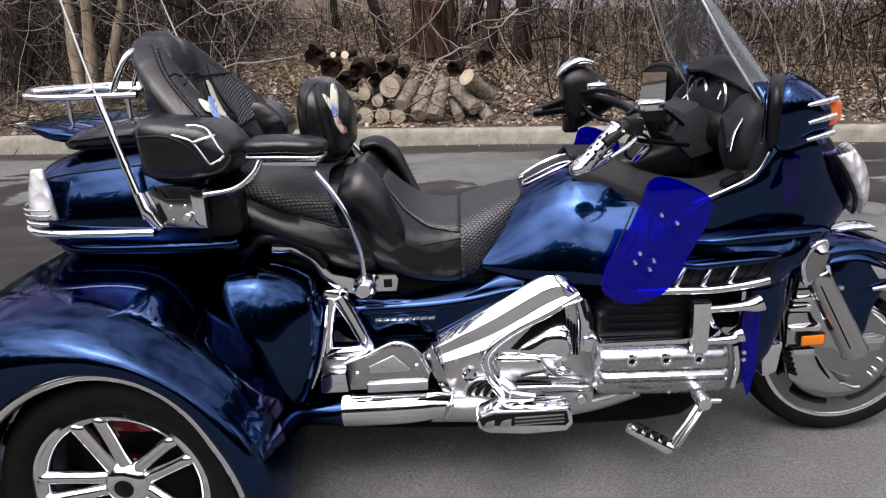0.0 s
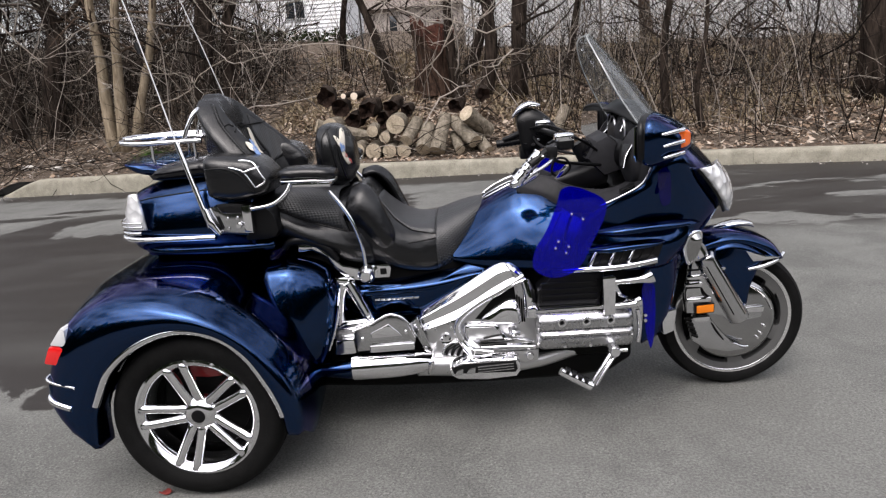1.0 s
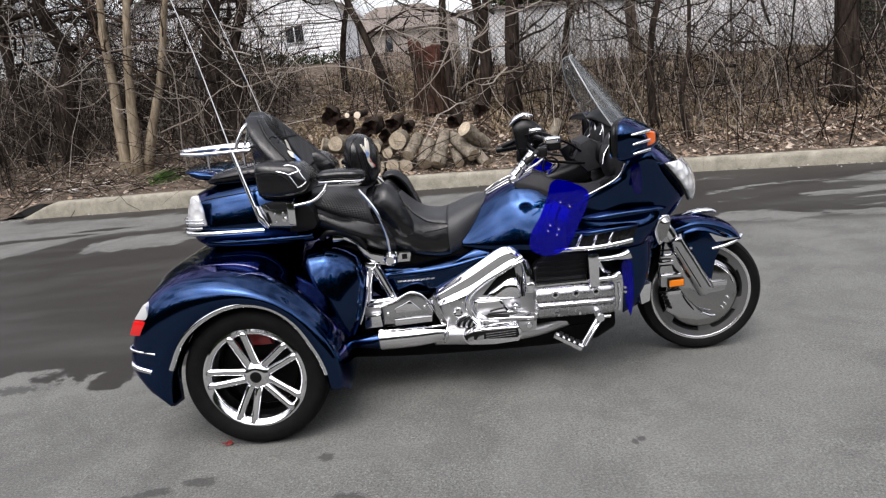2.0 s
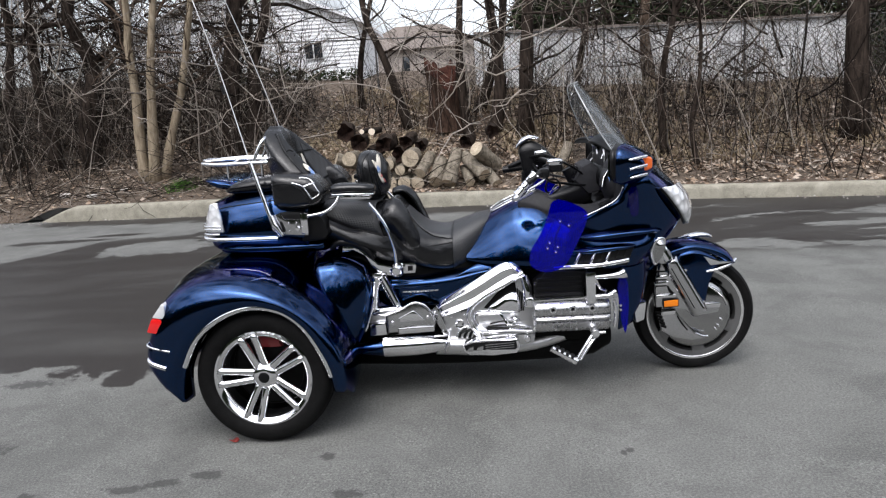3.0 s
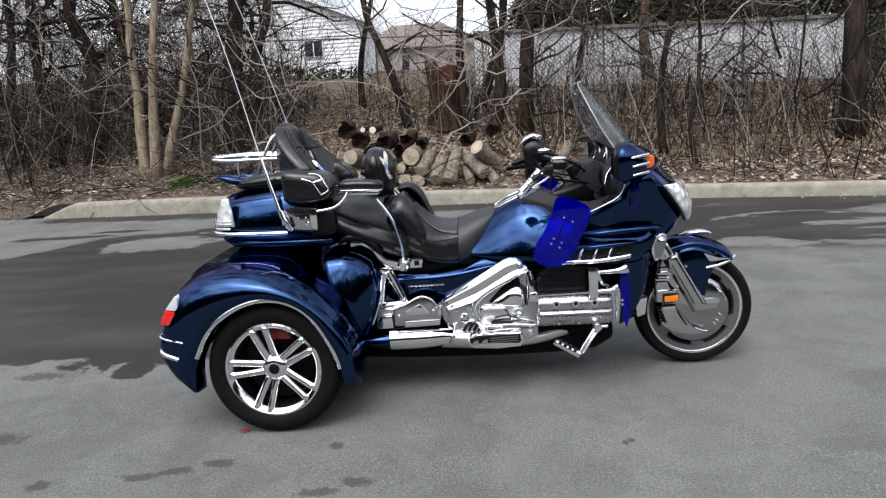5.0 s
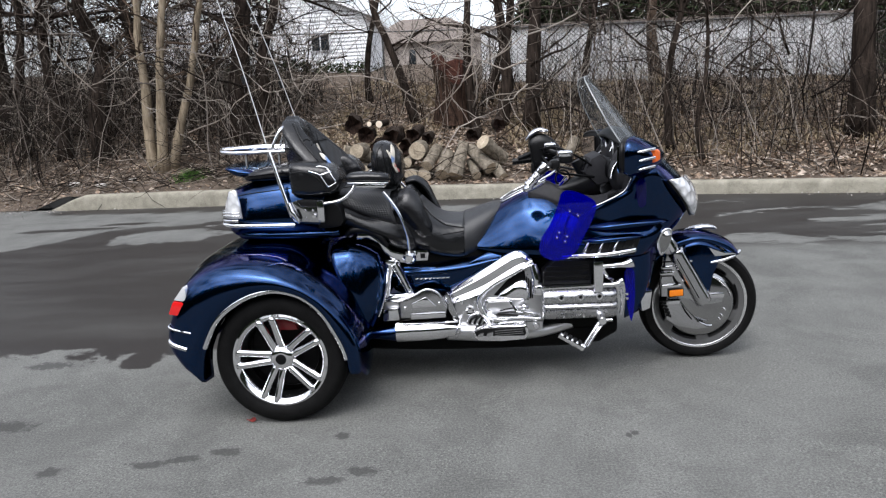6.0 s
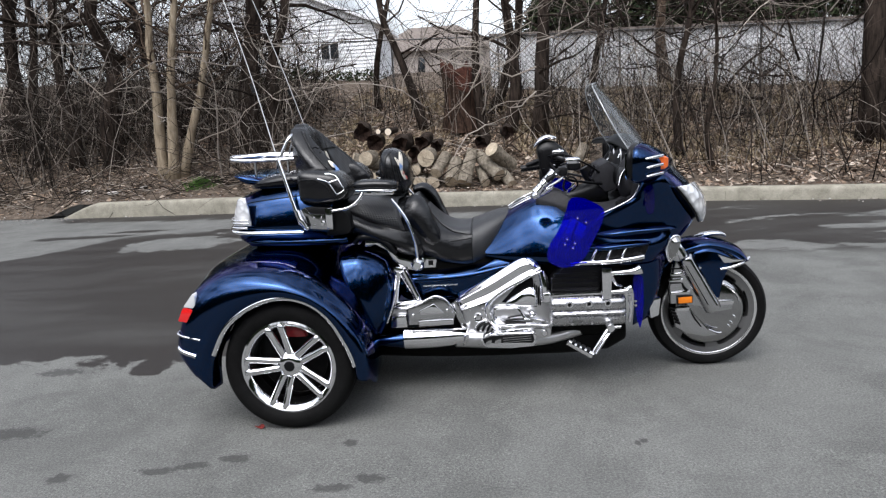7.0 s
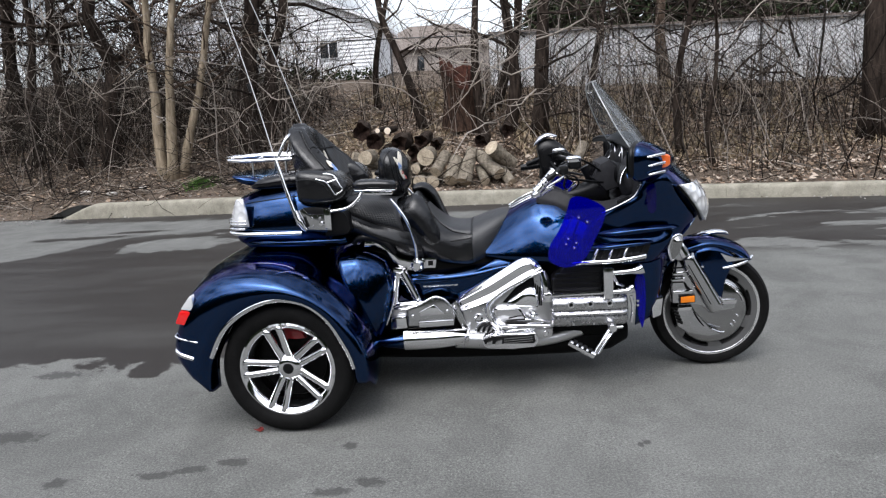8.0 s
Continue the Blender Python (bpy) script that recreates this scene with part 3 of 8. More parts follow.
def kerb_y(x):
    return float(np.interp(x, KERB_X, KERB_Y))


def kerb_scale(x):
    """The asphalt falls away to one end, where more of the kerb stands clear."""
    return float(np.interp(x, (-3.0, 1.0, 5.0), (1.72, 1.35, 1.2)))


def ground_z(x, y):
    """Height of the bank behind the kerb."""
    d = y - kerb_y(x)
    if d < 0:
        return 0.0
    rise = 0.12 + 0.14 * (kerb_scale(x) - 1) * max(0.0, 1 - d / 1.3)
    z = rise * min(1.0, max(0.0, (x + 6.7) / 0.6)) + float(np.interp(d, BANK_D, BANK_Z))
    z -= 0.045 * (min(max(x, -12), 12) - 1) * min(d / 7, 1.5)
    lump = noise.noise((x * 0.9, y * 0.9, 0)) * 0.07 + noise.noise((x * 3.1, y * 3.1, 4)) * 0.03
    return z + lump * min(1.0, d / 0.6)


def build_ground():
    xs = np.r_[-400, -150, -60, np.linspace(-30, 30, 31), 60, 150, 400]
    ys = np.r_[-400, -150, -60, np.linspace(-20, 8.0, 20)]
    verts = [(x, y, 0.0) for y in ys for x in xs]
    n = len(xs)
    faces = [(j * n + i, j * n + i + 1, (j + 1) * n + i + 1, (j + 1) * n + i) for j in range(len(ys) - 1) for i in range(n - 1)]
    ob = raw("road", verts, faces, ASPHALT)
    tagged(ob, "grey worn asphalt car park with dark wet patches", "asphalt", kind="structure")
    xs = np.r_[-400, -120, -50, -25, np.linspace(-14, 14, 141), 25, 50, 120, 400]
    ds = np.r_[0.0, np.linspace(0.12, 9, 75), 10, 12, 14, 17, 22, 30, 60, 140, 400]
    verts = []
    for d in ds:
        for x in xs:
            y = kerb_y(x) + d + 0.05
            verts.append((x, y, ground_z(x, y)))
    n = len(xs)
    faces = [(j * n + i, j * n + i + 1, (j + 1) * n + i + 1, (j + 1) * n + i) for j in range(len(ds) - 1) for i in range(n - 1)]
    ob = raw("ground", verts, faces, SOIL)
    tagged(ob, "brown earth bank covered with dead leaves and twigs", "earth bank", kind="structure")


def build_kerb():
    """Long concrete lengths between joints, each with a worn top edge; the first slopes down to the asphalt."""
    k = tagged(new("kerb"), "pale weathered concrete kerb beside the asphalt", "kerb", kind="structure")
    joints = [-6.3, -3.4, -0.95, 0.92, 3.96, 4.33, 6.9, 9.9, 14.0]
    for a, b in zip(joints[:-1], joints[1:]):
        prof = [(0.0, -0.02), (0.012, 0.095), (0.022, 0.125), (0.04, 0.138), (0.17, 0.143), (0.195, 0.135), (0.2, -0.02)]
        xs = np.linspace(a + 0.0015, b - 0.0015, max(4, int((b - a) / 0.12)))
        verts = []
        for x in xs:
            drop = min(1.0, max(0.06, (x + 6.3) / 0.6)) ** 0.8 * kerb_scale(x)
            wob = noise.noise((x * 2.2, 0, 9)) * 0.008
            for d, z in prof:
                chip = noise.noise((x * 9, z * 30, d * 30)) * 0.004
                verts.append((x, kerb_y(x) + d - 0.02 + wob + chip, (z * drop if z > 0 else z) + chip))
        n = len(prof)
        faces = [(i * n + j, i * n + j + 1, (i + 1) * n + j + 1, (i + 1) * n + j) for i in range(len(xs) - 1) for j in range(n - 1)]
        faces += [tuple(range(n))[::-1], tuple((len(xs) - 1) * n + j for j in range(n))]
        crease(raw("kerb_length", verts, faces, CONCRETE, k), 60)


build_ground()
build_kerb()


# ---- houses and fence behind the trees ----
def build_house():
    h = thing("house", (-5.6, 20.0, 2.3), "white sided house gable with a small dark window", "house")
    w = lambda p: tuple(np.array(p) - (-5.6, 20.0, 2.3))
    x0, x1, z0 = -10.6, -2.72, 2.35
    slope = lambda x: 4.5 + (x1 - x) * 0.42 if x > -6.6 else 4.5 + (x + 10.5) * 0.42
    ring_pts = [(x0, z0), (x1, z0), (x1, slope(x1)), (-6.6, slope(-6.6)), (x0, slope(x0))]
    v = [w((x, y, z)) for y in (20.03, 24.0) for x, z in ring_pts]
    raw("wall", v, [(0, 1, 2, 3, 4), (9, 8, 7, 6, 5), (0, 5, 6, 1), (1, 6, 7, 2), (2, 7, 8, 3), (3, 8, 9, 4), (4, 9, 5, 0)], SIDING, h, smooth=False)
    rows = 32
    for i in range(rows):
        z = z0 + 0.05 + i * 0.118
        xr = x1 if z < 4.4 else min(x1, x1 - (z + 0.12 - 4.5) / 0.42)
        xl = x0 if z < 4.4 else max(x0, -10.5 + (z + 0.12 - 4.5) / 0.42)
        if xr - xl < 0.3:
            break
        a, b = w((xl, 20.0, z)), w((xr, 20.03, z + 0.116))
        bm = bmesh.new()
        v = [bm.verts.new(p) for p in ((a[0], a[1], a[2]), (b[0], a[1], a[2]), (b[0], b[1], b[2]), (a[0], b[1], b[2]), (a[0], b[1], a[2]), (b[0], b[1], a[2]))]
        for f in ((0, 1, 2, 3), (0, 4, 5, 1), (4, 3, 2, 5)):
            bm.faces.new([v[i] for i in f])
        part("siding_board", bm, SIDING, h, smooth=False)
    win = box("window", w((-4.62, 19.96, 3.4)), w((-3.97, 19.99, 3.97)), SIDING, h, 0.006, "white window frame")
    box("pane", w((-4.58, 19.945, 3.44)), w((-4.32, 19.955, 3.93)), GLASS, win, 0.0, "dark glass")
    box("pane", w((-4.28, 19.945, 3.44)), w((-4.01, 19.955, 3.93)), GLASS, win, 0.0, "dark glass")
    for xa, xb in ((-6.6, x1 + 0.25), (-6.6, x0 - 0.25)):
        za, zb = slope(-6.6), slope(x1) - 0.105 if xb > xa else slope(x0) - 0.105
        v = [w((x, y, z + dz)) for y in (19.75, 24.2) for x, z in ((xa, za), (xb, zb)) for dz in (0.0, 0.1)]
        raw("roof", v, [(0, 2, 3, 1), (4, 5, 7, 6), (1, 3, 7, 5), (0, 4, 6, 2), (0, 1, 5, 4), (2, 6, 7, 3)], SIDING, h, smooth=False)
    rg = random.Random(5)
    for x in np.arange(-8.5, -2.9, 0.62):
        verts, faces = [], []
        for _ in range(150):
            c = np.array((rg.gauss(0, 0.2), rg.gauss(-0.5, 0.12), abs(rg.gauss(0.12, 0.1)) + 0.05))
            b0 = len(verts)
            for _ in range(3):
                verts.append(c + np.array([rg.gauss(0, 0.05) for _ in range(3)]))
            faces.append((b0, b0 + 1, b0 + 2))
        ob = raw("low_shrub", verts, faces, NEEDLE, None, smooth=False)
        ob.location = (x, 20.0, ground_z(x, 19.5))
        tagged(ob, "low dark evergreen shrub against the white house", "shrub", "shrubs along the house")
    g = thing("house", (0.0, 28.0, 2.6), "low pale house with a brown hipped roof", "house")
    w = lambda p: tuple(np.array(p) - (0.0, 28.0, 2.6))
    box("wall", w((-4.2, 28.0, 2.5)), w((1.2, 32, 4.3)), TAN_WALL, g, 0.0)
    verts = [w(p) for p in ((-4.5, 27.7, 4.25), (1.5, 27.7, 4.25), (1.5, 32.3, 4.25), (-4.5, 32.3, 4.25), (-2.6, 30, 5.5), (-0.4, 30, 5.5))]
    raw("roof", verts, [(0, 1, 5, 4), (2, 3, 4, 5), (0, 4, 3), (1, 2, 5), (0, 3, 2, 1)], ROOF, g, smooth=False)
    box("window", w((-2.15, 27.96, 3.3)), w((-1.85, 28.0, 3.95)), GLASS, g, 0.006)


def fence_y(x):
    return float(np.interp(x, [-12, -4.9, 1, 8.4, 14], [17.2, 16.0, 14.1, 11.35, 9.0]))


def build_fence():
    f = thing("fence", (3.0, fence_y(3.0), ground_z(3.0, fence_y(3.0))), "grey chain-link fence with round posts along the bank", "fence")
    o = np.array(f.location)
    foot = lambda x: float(np.interp(x, [-12, 1, 8.4, 14], [2.75, 1.87, 1.42, 1.15]))
    high = 1.3
    for x in np.arange(-9.8, 12.1, 2.75):
        y = fence_y(x) + 0.03
        tube("post", [np.array((x, y, foot(x) - 0.3)) - o, np.array((x, y, foot(x) + high + 0.05)) - o], 0.024, GALVANISED, f, 8)
    xs = np.linspace(-10, 12, 45)
    tube("top_rail", [np.array((x, fence_y(x), foot(x) + high)) - o for x in xs], 0.018, GALVANISED, f, 8)
    # Woven wires, two slants.
    verts, faces = [], []
    step, r = 0.105, 0.0052

    def strand(x, sgn):
        pts = []
        for k in range(9):
            u = k / 8
            xx = x + sgn * u * high
            pts.append((xx, fence_y(xx) + 0.006 * sgn, foot(xx) + u * high))
        v, fc = tube_data(pts, [r], 3)
        b = len(verts)
        verts.extend([np.array(p) - o for p in v])
        faces.extend([tuple(i + b for i in q) for q in fc])

    for x in np.arange(0.2, 11.5, step):
        strand(x, 1)
        strand(x, -1)
    tagged(raw("wire_mesh", verts, faces, GALVANISED, f), kind="stuff")
    # The long white wall just past the fence.
    for xa, xb, dark in ((1.0, 8.75, 0),):
        wl = thing("outbuilding", (xa, fence_y(xa) + 0.6, foot(xa)), "long low white boarded outbuilding behind the chain-link fence", "outbuilding")
        oo = np.array(wl.location)
        n = 26
        for i in range(n):
            a, b = xa + (xb - xa) * i / n, xa + (xb - xa) * (i + 1) / n - 0.012
            pts = [(a, fence_y(a) + 0.6, foot(a)), (b, fence_y(b) + 0.6, foot(b)), (b, fence_y(b) + 0.6, foot(b) + 1.38), (a, fence_y(a) + 0.6, foot(a) + 1.38)]
            back_pts = [(p[0], p[1] + 0.04, p[2]) for p in pts]
            v = [np.array(p) - oo for p in pts + back_pts]
            raw("wall_board", v, [(0, 1, 2, 3), (5, 4, 7, 6), (3, 2, 6, 7), (1, 0, 4, 5), (0, 3, 7, 4), (2, 1, 5, 6)], SIDING, wl, smooth=False)
        v = [np.array(p) - oo for x in (xa, xb) for p in ((x, fence_y(x) + 0.5, foot(x) + 1.36), (x, fence_y(x) + 0.5, foot(x) + 1.42), (x, fence_y(x) + 3.0, foot(x) + 1.6), (x, fence_y(x) + 3.0, foot(x)), )]
        raw("roof", v, [(0, 4, 5, 1), (1, 5, 6, 2), (2, 6, 7, 3), (0, 1, 2, 3), (4, 7, 6, 5)], ROOF, wl, smooth=False)


build_house()
build_fence()


# ---- trees, shrubs and the wood's floor ----
rng = random.Random(11)


def limb(start, aim, length, r0, r1, bend, steps=5):
    """A crooked limb: points and radii."""
    p, d = np.array(start, float), np.array(aim, float)
    d = d / np.linalg.norm(d)
    pts = [p.copy()]
    for _ in range(steps):
        d = d + np.array([rng.gauss(0, bend) for _ in range(3)])
        d = d / np.linalg.norm(d)
        p = p + d * length / steps
        pts.append(p.copy())
    return np.array(pts), list(np.linspace(r0, r1, steps + 1))


def add_limb(store, pts, radii, seg):
    v, f = tube_data(pts, radii, seg)
    b = len(store[0])
    store[0].extend(v)
    store[1].extend([tuple(i + b for i in q) for q in f if len(q) == 4])


def grow(store, pts, radii, depth, seg):
    """Side branches from a limb, and theirs in turn."""
    if depth == 0:
        return
    count = {3: 10, 2: 9, 1: 6}[depth]
    total = np.linalg.norm(pts[-1] - pts[0])
    for _ in range(count):
        u = rng.uniform(0.25, 1.0) * (len(pts) - 1)
        i = min(int(u), len(pts) - 2)
        p = pts[i] + (pts[i + 1] - pts[i]) * (u - i)
        along = pts[i + 1] - pts[i]
        along = along / np.linalg.norm(along)
        out = np.array([rng.gauss(0, 1), rng.gauss(0, 1), rng.gauss(0.25, 0.5)])
        out = out / np.linalg.norm(out)
        r = radii[i] * rng.uniform(0.3, 0.55)
        ln = total * rng.uniform(0.28, 0.6)
        q, rr = limb(p, along * 0.5 + out, ln, max(r, 0.003), max(r * 0.3, 0.0018), 0.2, 5 if depth > 1 else 4)
        add_limb(store, q, rr, seg)
        grow(store, q, rr, depth - 1, 3)


def build_tree(base, top, r, mat, label, high=7.5, depth=3, sway=0.1):
    x, y = base
    z = ground_z(x, y) - 0.1
    t = thing("tree", (x, y, z), label, "tree", "bare trees on the bank")
    aim = np.array([top[0] - x, 0.0, top[1] - z])
    aim = aim / aim[2] * high
    pts = [np.zeros(3)]
    n = 9
    side = 0.0
    for i in range(1, n):
        u = i / (n - 1)
        side += rng.gauss(0, sway)
        pts.append(aim * u + np.array([side * 0.8, rng.gauss(0, sway), 0]))
    pts = np.array(pts)
    radii = [r * 1.35, r * 1.02] + [r * (1 - 0.75 * i / (n - 1)) for i in range(2, n)]
    sm = crom(pts, 22)
    rs = np.interp(np.linspace(0, 1, 22), np.linspace(0, 1, n), radii)
    v, f = tube_data(sm, list(rs), 12)
    v = [p + np.array((noise.noise(p * 3.0), noise.noise(p * 3.0 + np.array((9, 0, 0))), 0)) * r * 0.25 for p in map(np.array, v)]
    raw("trunk", v, f, mat, t)
    store = ([], [])
    grow(store, sm[3:], list(rs[3:]), depth, 5)
    grow(store, sm[2:14], list(rs[2:14] * 0.7), min(depth, 2), 4)
    raw("crown", store[0], store[1], mat if mat is not BARK_TAN else BARK_BROWN, t, "bare forked branches")
    return t


def build_trees():
    tan, dark = "slender tan-barked bare tree in a clump behind the kerb", "dark-barked bare tree on the leafy bank"
    for base, top, r in (((-5.12, 8.9), (-5.0, 3.56), 0.094), ((-4.93, 8.85), (-4.58, 3.53), 0.09), ((-4.8, 8.95), (-3.85, 3.48), 0.076)):
        build_tree(base, top, r, BARK_TAN, tan, 6.5, 2, 0.045)
    for base, top, r, high in (((-3.79, 9.9), (-3.63, 3.7), 0.19, 8), ((-3.5, 10.0), (-2.87, 3.65), 0.13, 7), ((-6.75, 10.2), (-6.47, 3.9), 0.17, 8),
                               ((-7.64, 10.3), (-7.44, 4.0), 0.13, 7), ((-9.86, 11.6), (-9.4, 4.4), 0.17, 8), ((-0.36, 10.5), (-1.09, 3.6), 0.085, 6),
                               ((-1.59, 12.4), (-1.17, 3.9), 0.07, 6), ((0.81, 9.8), (0.97, 3.36), 0.085, 7), ((1.81, 9.35), (2.06, 3.2), 0.13, 8)):
        t = build_tree(base, top, r, BARK_DARK, dark, high, 3 if base[0] < -6 else 2)
        if base[0] == -6.75:
            bark = t.children[0]
            drape("lichen", bark, [[(-0.11 + 0.1 * k, 0, z) for k in np.linspace(0, 1, 5)] for z in np.linspace(1.7, 2.4, 9)], (0, 1, 0), 0.006, LICHEN, t, "yellow lichen streak", 0.004)
    build_tree((5.02, 13.2), (5.19, 3.65), 0.12, BARK_BROWN, "straight brown tree trunk beside the fence", 8, 2)
    for base, top, r, high in (((3.89, 7.7), (3.96, 2.82), 0.058, 6), ((4.19, 7.0), (4.39, 2.66), 0.036, 5), ((6.5, 7.2), (6.45, 2.55), 0.16, 8),
                               ((-8.75, 10.7), (-8.3, 4.2), 0.1, 7), ((2.9, 10.8), (3.3, 3.5), 0.07, 6), ((8.6, 8.5), (8.8, 3.5), 0.14, 8), ((-12, 11), (-11.6, 4), 0.16, 8), ((1.25, 9.7), (1.1, 3.4), 0.11, 7), ((1.0, 11.5), (1.7, 3.6), 0.1, 7), ((7.4, 7.6), (7.5, 2.8), 0.1, 7), ((-5.9, 11.5), (-6.3, 4.0), 0.12, 7), ((-10.6, 10.8), (-10.3, 4), 0.15, 8)):
        build_tree(base, top, r, BARK_DARK, dark, high, 3 if base[0] < -6 else 2)


def build_thicket(name, count, area, tall, label, lean=0.25):
    """Many thin upright stems with side twigs."""
    store = ([], [])
    for _ in range(count):
        x = rng.uniform(area[0], area[1])
        y = kerb_y(x) + area[2] + (area[3] - area[2]) * rng.random() ** 0.8
        if -5.9 < x < -4.0 and y < 9.3:
            continue
        h = rng.uniform(*tall)
        r = rng.uniform(0.003, 0.011) * (0.6 + 0.25 * h)
        p, rr = limb((x, y, ground_z(x, y) - 0.05), (rng.gauss(0, lean), rng.gauss(0, lean), 1), h, r, 0.0018, 0.16, 6)
        add_limb(store, p, rr, 3)
        for _ in range(rng.randint(2, 5)):
            i = rng.randint(1, 5)
            q, qr = limb(p[i], (rng.gauss(0, 0.8), rng.gauss(0, 0.8), rng.uniform(0.1, 1)), h * rng.uniform(0.2, 0.5), rr[i] * 0.6, 0.0015, 0.22, 4)
            add_limb(store, q, qr, 3)
    ob = raw(name, store[0], store[1], TWIG)
    return tagged(ob, label, "shrubs", kind="stuff")


def build_litter(count):
    """Dead leaves lying on the bank."""
    verts, faces = [], []
    for _ in range(count):
        x = rng.uniform(-11, 9.5)
        d = 0.2 + rng.random() ** 1.1 * 8
        if rng.random() > (0.25 if x < -2.2 else 1.0) * (0.3 if d < 0.9 else 1.0):
            continue
        y = kerb_y(x) + d
        z = ground_z(x, y) + rng.uniform(0.0, 0.035)
        a, s = rng.uniform(0, 6.283), rng.uniform(0.02, 0.052)
        t1, t2 = rng.gauss(0, 0.5), rng.gauss(0.2, 0.5)
        c, n = math.cos(a) * s, math.sin(a) * s
        b = len(verts)
        verts += [(x - c, y - n, z), (x - n * 0.5, y + c * 0.5, z + t1 * s * 0.6), (x + c, y + n, z + t2 * s), (x + n * 0.5, y - c * 0.5, z - t1 * s * 0.3 + 0.01)]
        faces += [(b, b + 1, b + 2), (b, b + 2, b + 3)]
    tagged(raw("fallen_leaves", verts, faces, LEAF, smooth=False), "curled brown dead leaves scattered over the bank", "leaf litter", kind="stuff")


def build_deadwood(count):
    store = ([], [])
    for _ in range(count):
        x = rng.uniform(-10, 8.5) if rng.random() < 0.5 else rng.uniform(-10, -2)
        y = kerb_y(x) + 0.35 + rng.random() ** 1.6 * 5
        p, rr = limb((x, y, ground_z(x, y) + rng.uniform(0.02, 0.25)), (rng.gauss(0, 1), rng.gauss(0, 0.6), rng.gauss(0.1, 0.25)), rng.uniform(0.3, 1.2), rng.uniform(0.003, 0.009), 0.003, 0.2, 6)
        add_limb(store, p, rr, 4)
    tagged(raw("dead_branches", store[0], store[1], TWIG), "grey dead branches tangled on the bank", "dead branches", kind="stuff")


def build_tangle(name, count, area, label, thick=(0.008, 0.02), mat=TWIG):
    """Long arching boughs with twigs, crossing at head height and above."""
    store = ([], [])
    for _ in range(count):
        x = rng.uniform(area[0], area[1])
        y = kerb_y(x) + rng.uniform(area[2], area[3])
        z = ground_z(x, y) + rng.uniform(0.3, 3.2)
        p, rr = limb((x, y, z), (rng.gauss(0, 1), rng.gauss(0, 0.5), rng.gauss(0.35, 0.5)), rng.uniform(1.0, 2.8), rng.uniform(*thick), 0.004, 0.24, 9)
        add_limb(store, p, rr, 4)
        for _ in range(7):
            i = rng.randint(1, 8)
            q, qr = limb(p[i], (rng.gauss(0, 1), rng.gauss(0, 0.6), rng.gauss(0.3, 0.7)), rng.uniform(0.25, 0.9), rr[i] * 0.6, 0.0018, 0.25, 5)
            add_limb(store, q, qr, 3)
            k, kr = limb(q[3], (rng.gauss(0, 1), rng.gauss(0, 0.6), rng.gauss(0.3, 0.7)), rng.uniform(0.15, 0.4), qr[3] * 0.7, 0.0015, 0.25, 3)
            add_limb(store, k, kr, 3)
    return tagged(raw(name, store[0], store[1], mat), label, "branches", kind="stuff")


build_trees()
build_tangle("bough_tangle", 290, (-11.5, -3.3, 1.2, 7), "tangled bare grey boughs among the trees")
build_tangle("bough_tangle", 105, (1.5, 9.5, 1.0, 6.5), "crossing bare boughs in front of the fence")
build_tangle("bough_tangle", 70, (-11.5, -3.3, 1.5, 6), "crooked dark boughs among the trees", (0.018, 0.04), BARK_DARK)
build_tangle("bough_tangle", 60, (1.6, 9.5, 1.5, 6), "crooked dark boughs in front of the fence", (0.015, 0.035), BARK_DARK)
build_tangle("bough_tangle", 12, (-2.4, 1.6, 3, 6.5), "crooked dark boughs above the log pile", (0.012, 0.028), BARK_DARK)
build_tangle("bough_tangle", 70, (-13, -6.5, 8.5, 13), "far bare boughs beyond the fence")
build_tangle("bough_tangle", 90, (1.5, 13, 8.5, 13), "far bare boughs above the white outbuilding")
build_tangle("bough_tangle", 26, (-0.3, 1.9, 1.2, 2.6), "pale dead branches sprawling over the log pile", (0.008, 0.016), PALE_TWIG)
build_tangle("bough_tangle", 40, (-10.5, -2.4, 1.2, 3.5), "pale arching branches among the shrubs", (0.006, 0.014), PALE_TWIG)
build_tangle("bough_tangle", 26, (2.2, 9.0, 0.8, 3.0), "pale arching branches in front of the fence", (0.005, 0.012), PALE_TWIG)
build_thicket("thicket", 1300, (-11, -2.7, 0.9, 6.5), (0.8, 3.6), "dense bare brown shrub stems beneath the trees")
build_thicket("thicket", 700, (2.2, 9.5, 0.5, 6), (0.4, 1.8), "dense reddish-brown bare shrub stems in front of the fence")
build_thicket("thicket", 340, (2.0, 9.5, 0.5, 4.5), (1.3, 3.2), "tall thin bare stems in front of the fence")
build_thicket("thicket", 200, (-1.9, 2.4, 2.3, 6.5), (0.8, 2.4), "thin bare saplings behind the log pile", 0.35)
build_thicket("thicket", 110, (-14, -7.5, 8.2, 13), (2.0, 4.5), "tall thin bare saplings beyond the fence")
build_thicket("thicket", 220, (1, 14, 8.6, 13), (2.0, 4.5), "tall thin bare saplings above the white outbuilding")
build_litter(90000)
build_deadwood(1500)


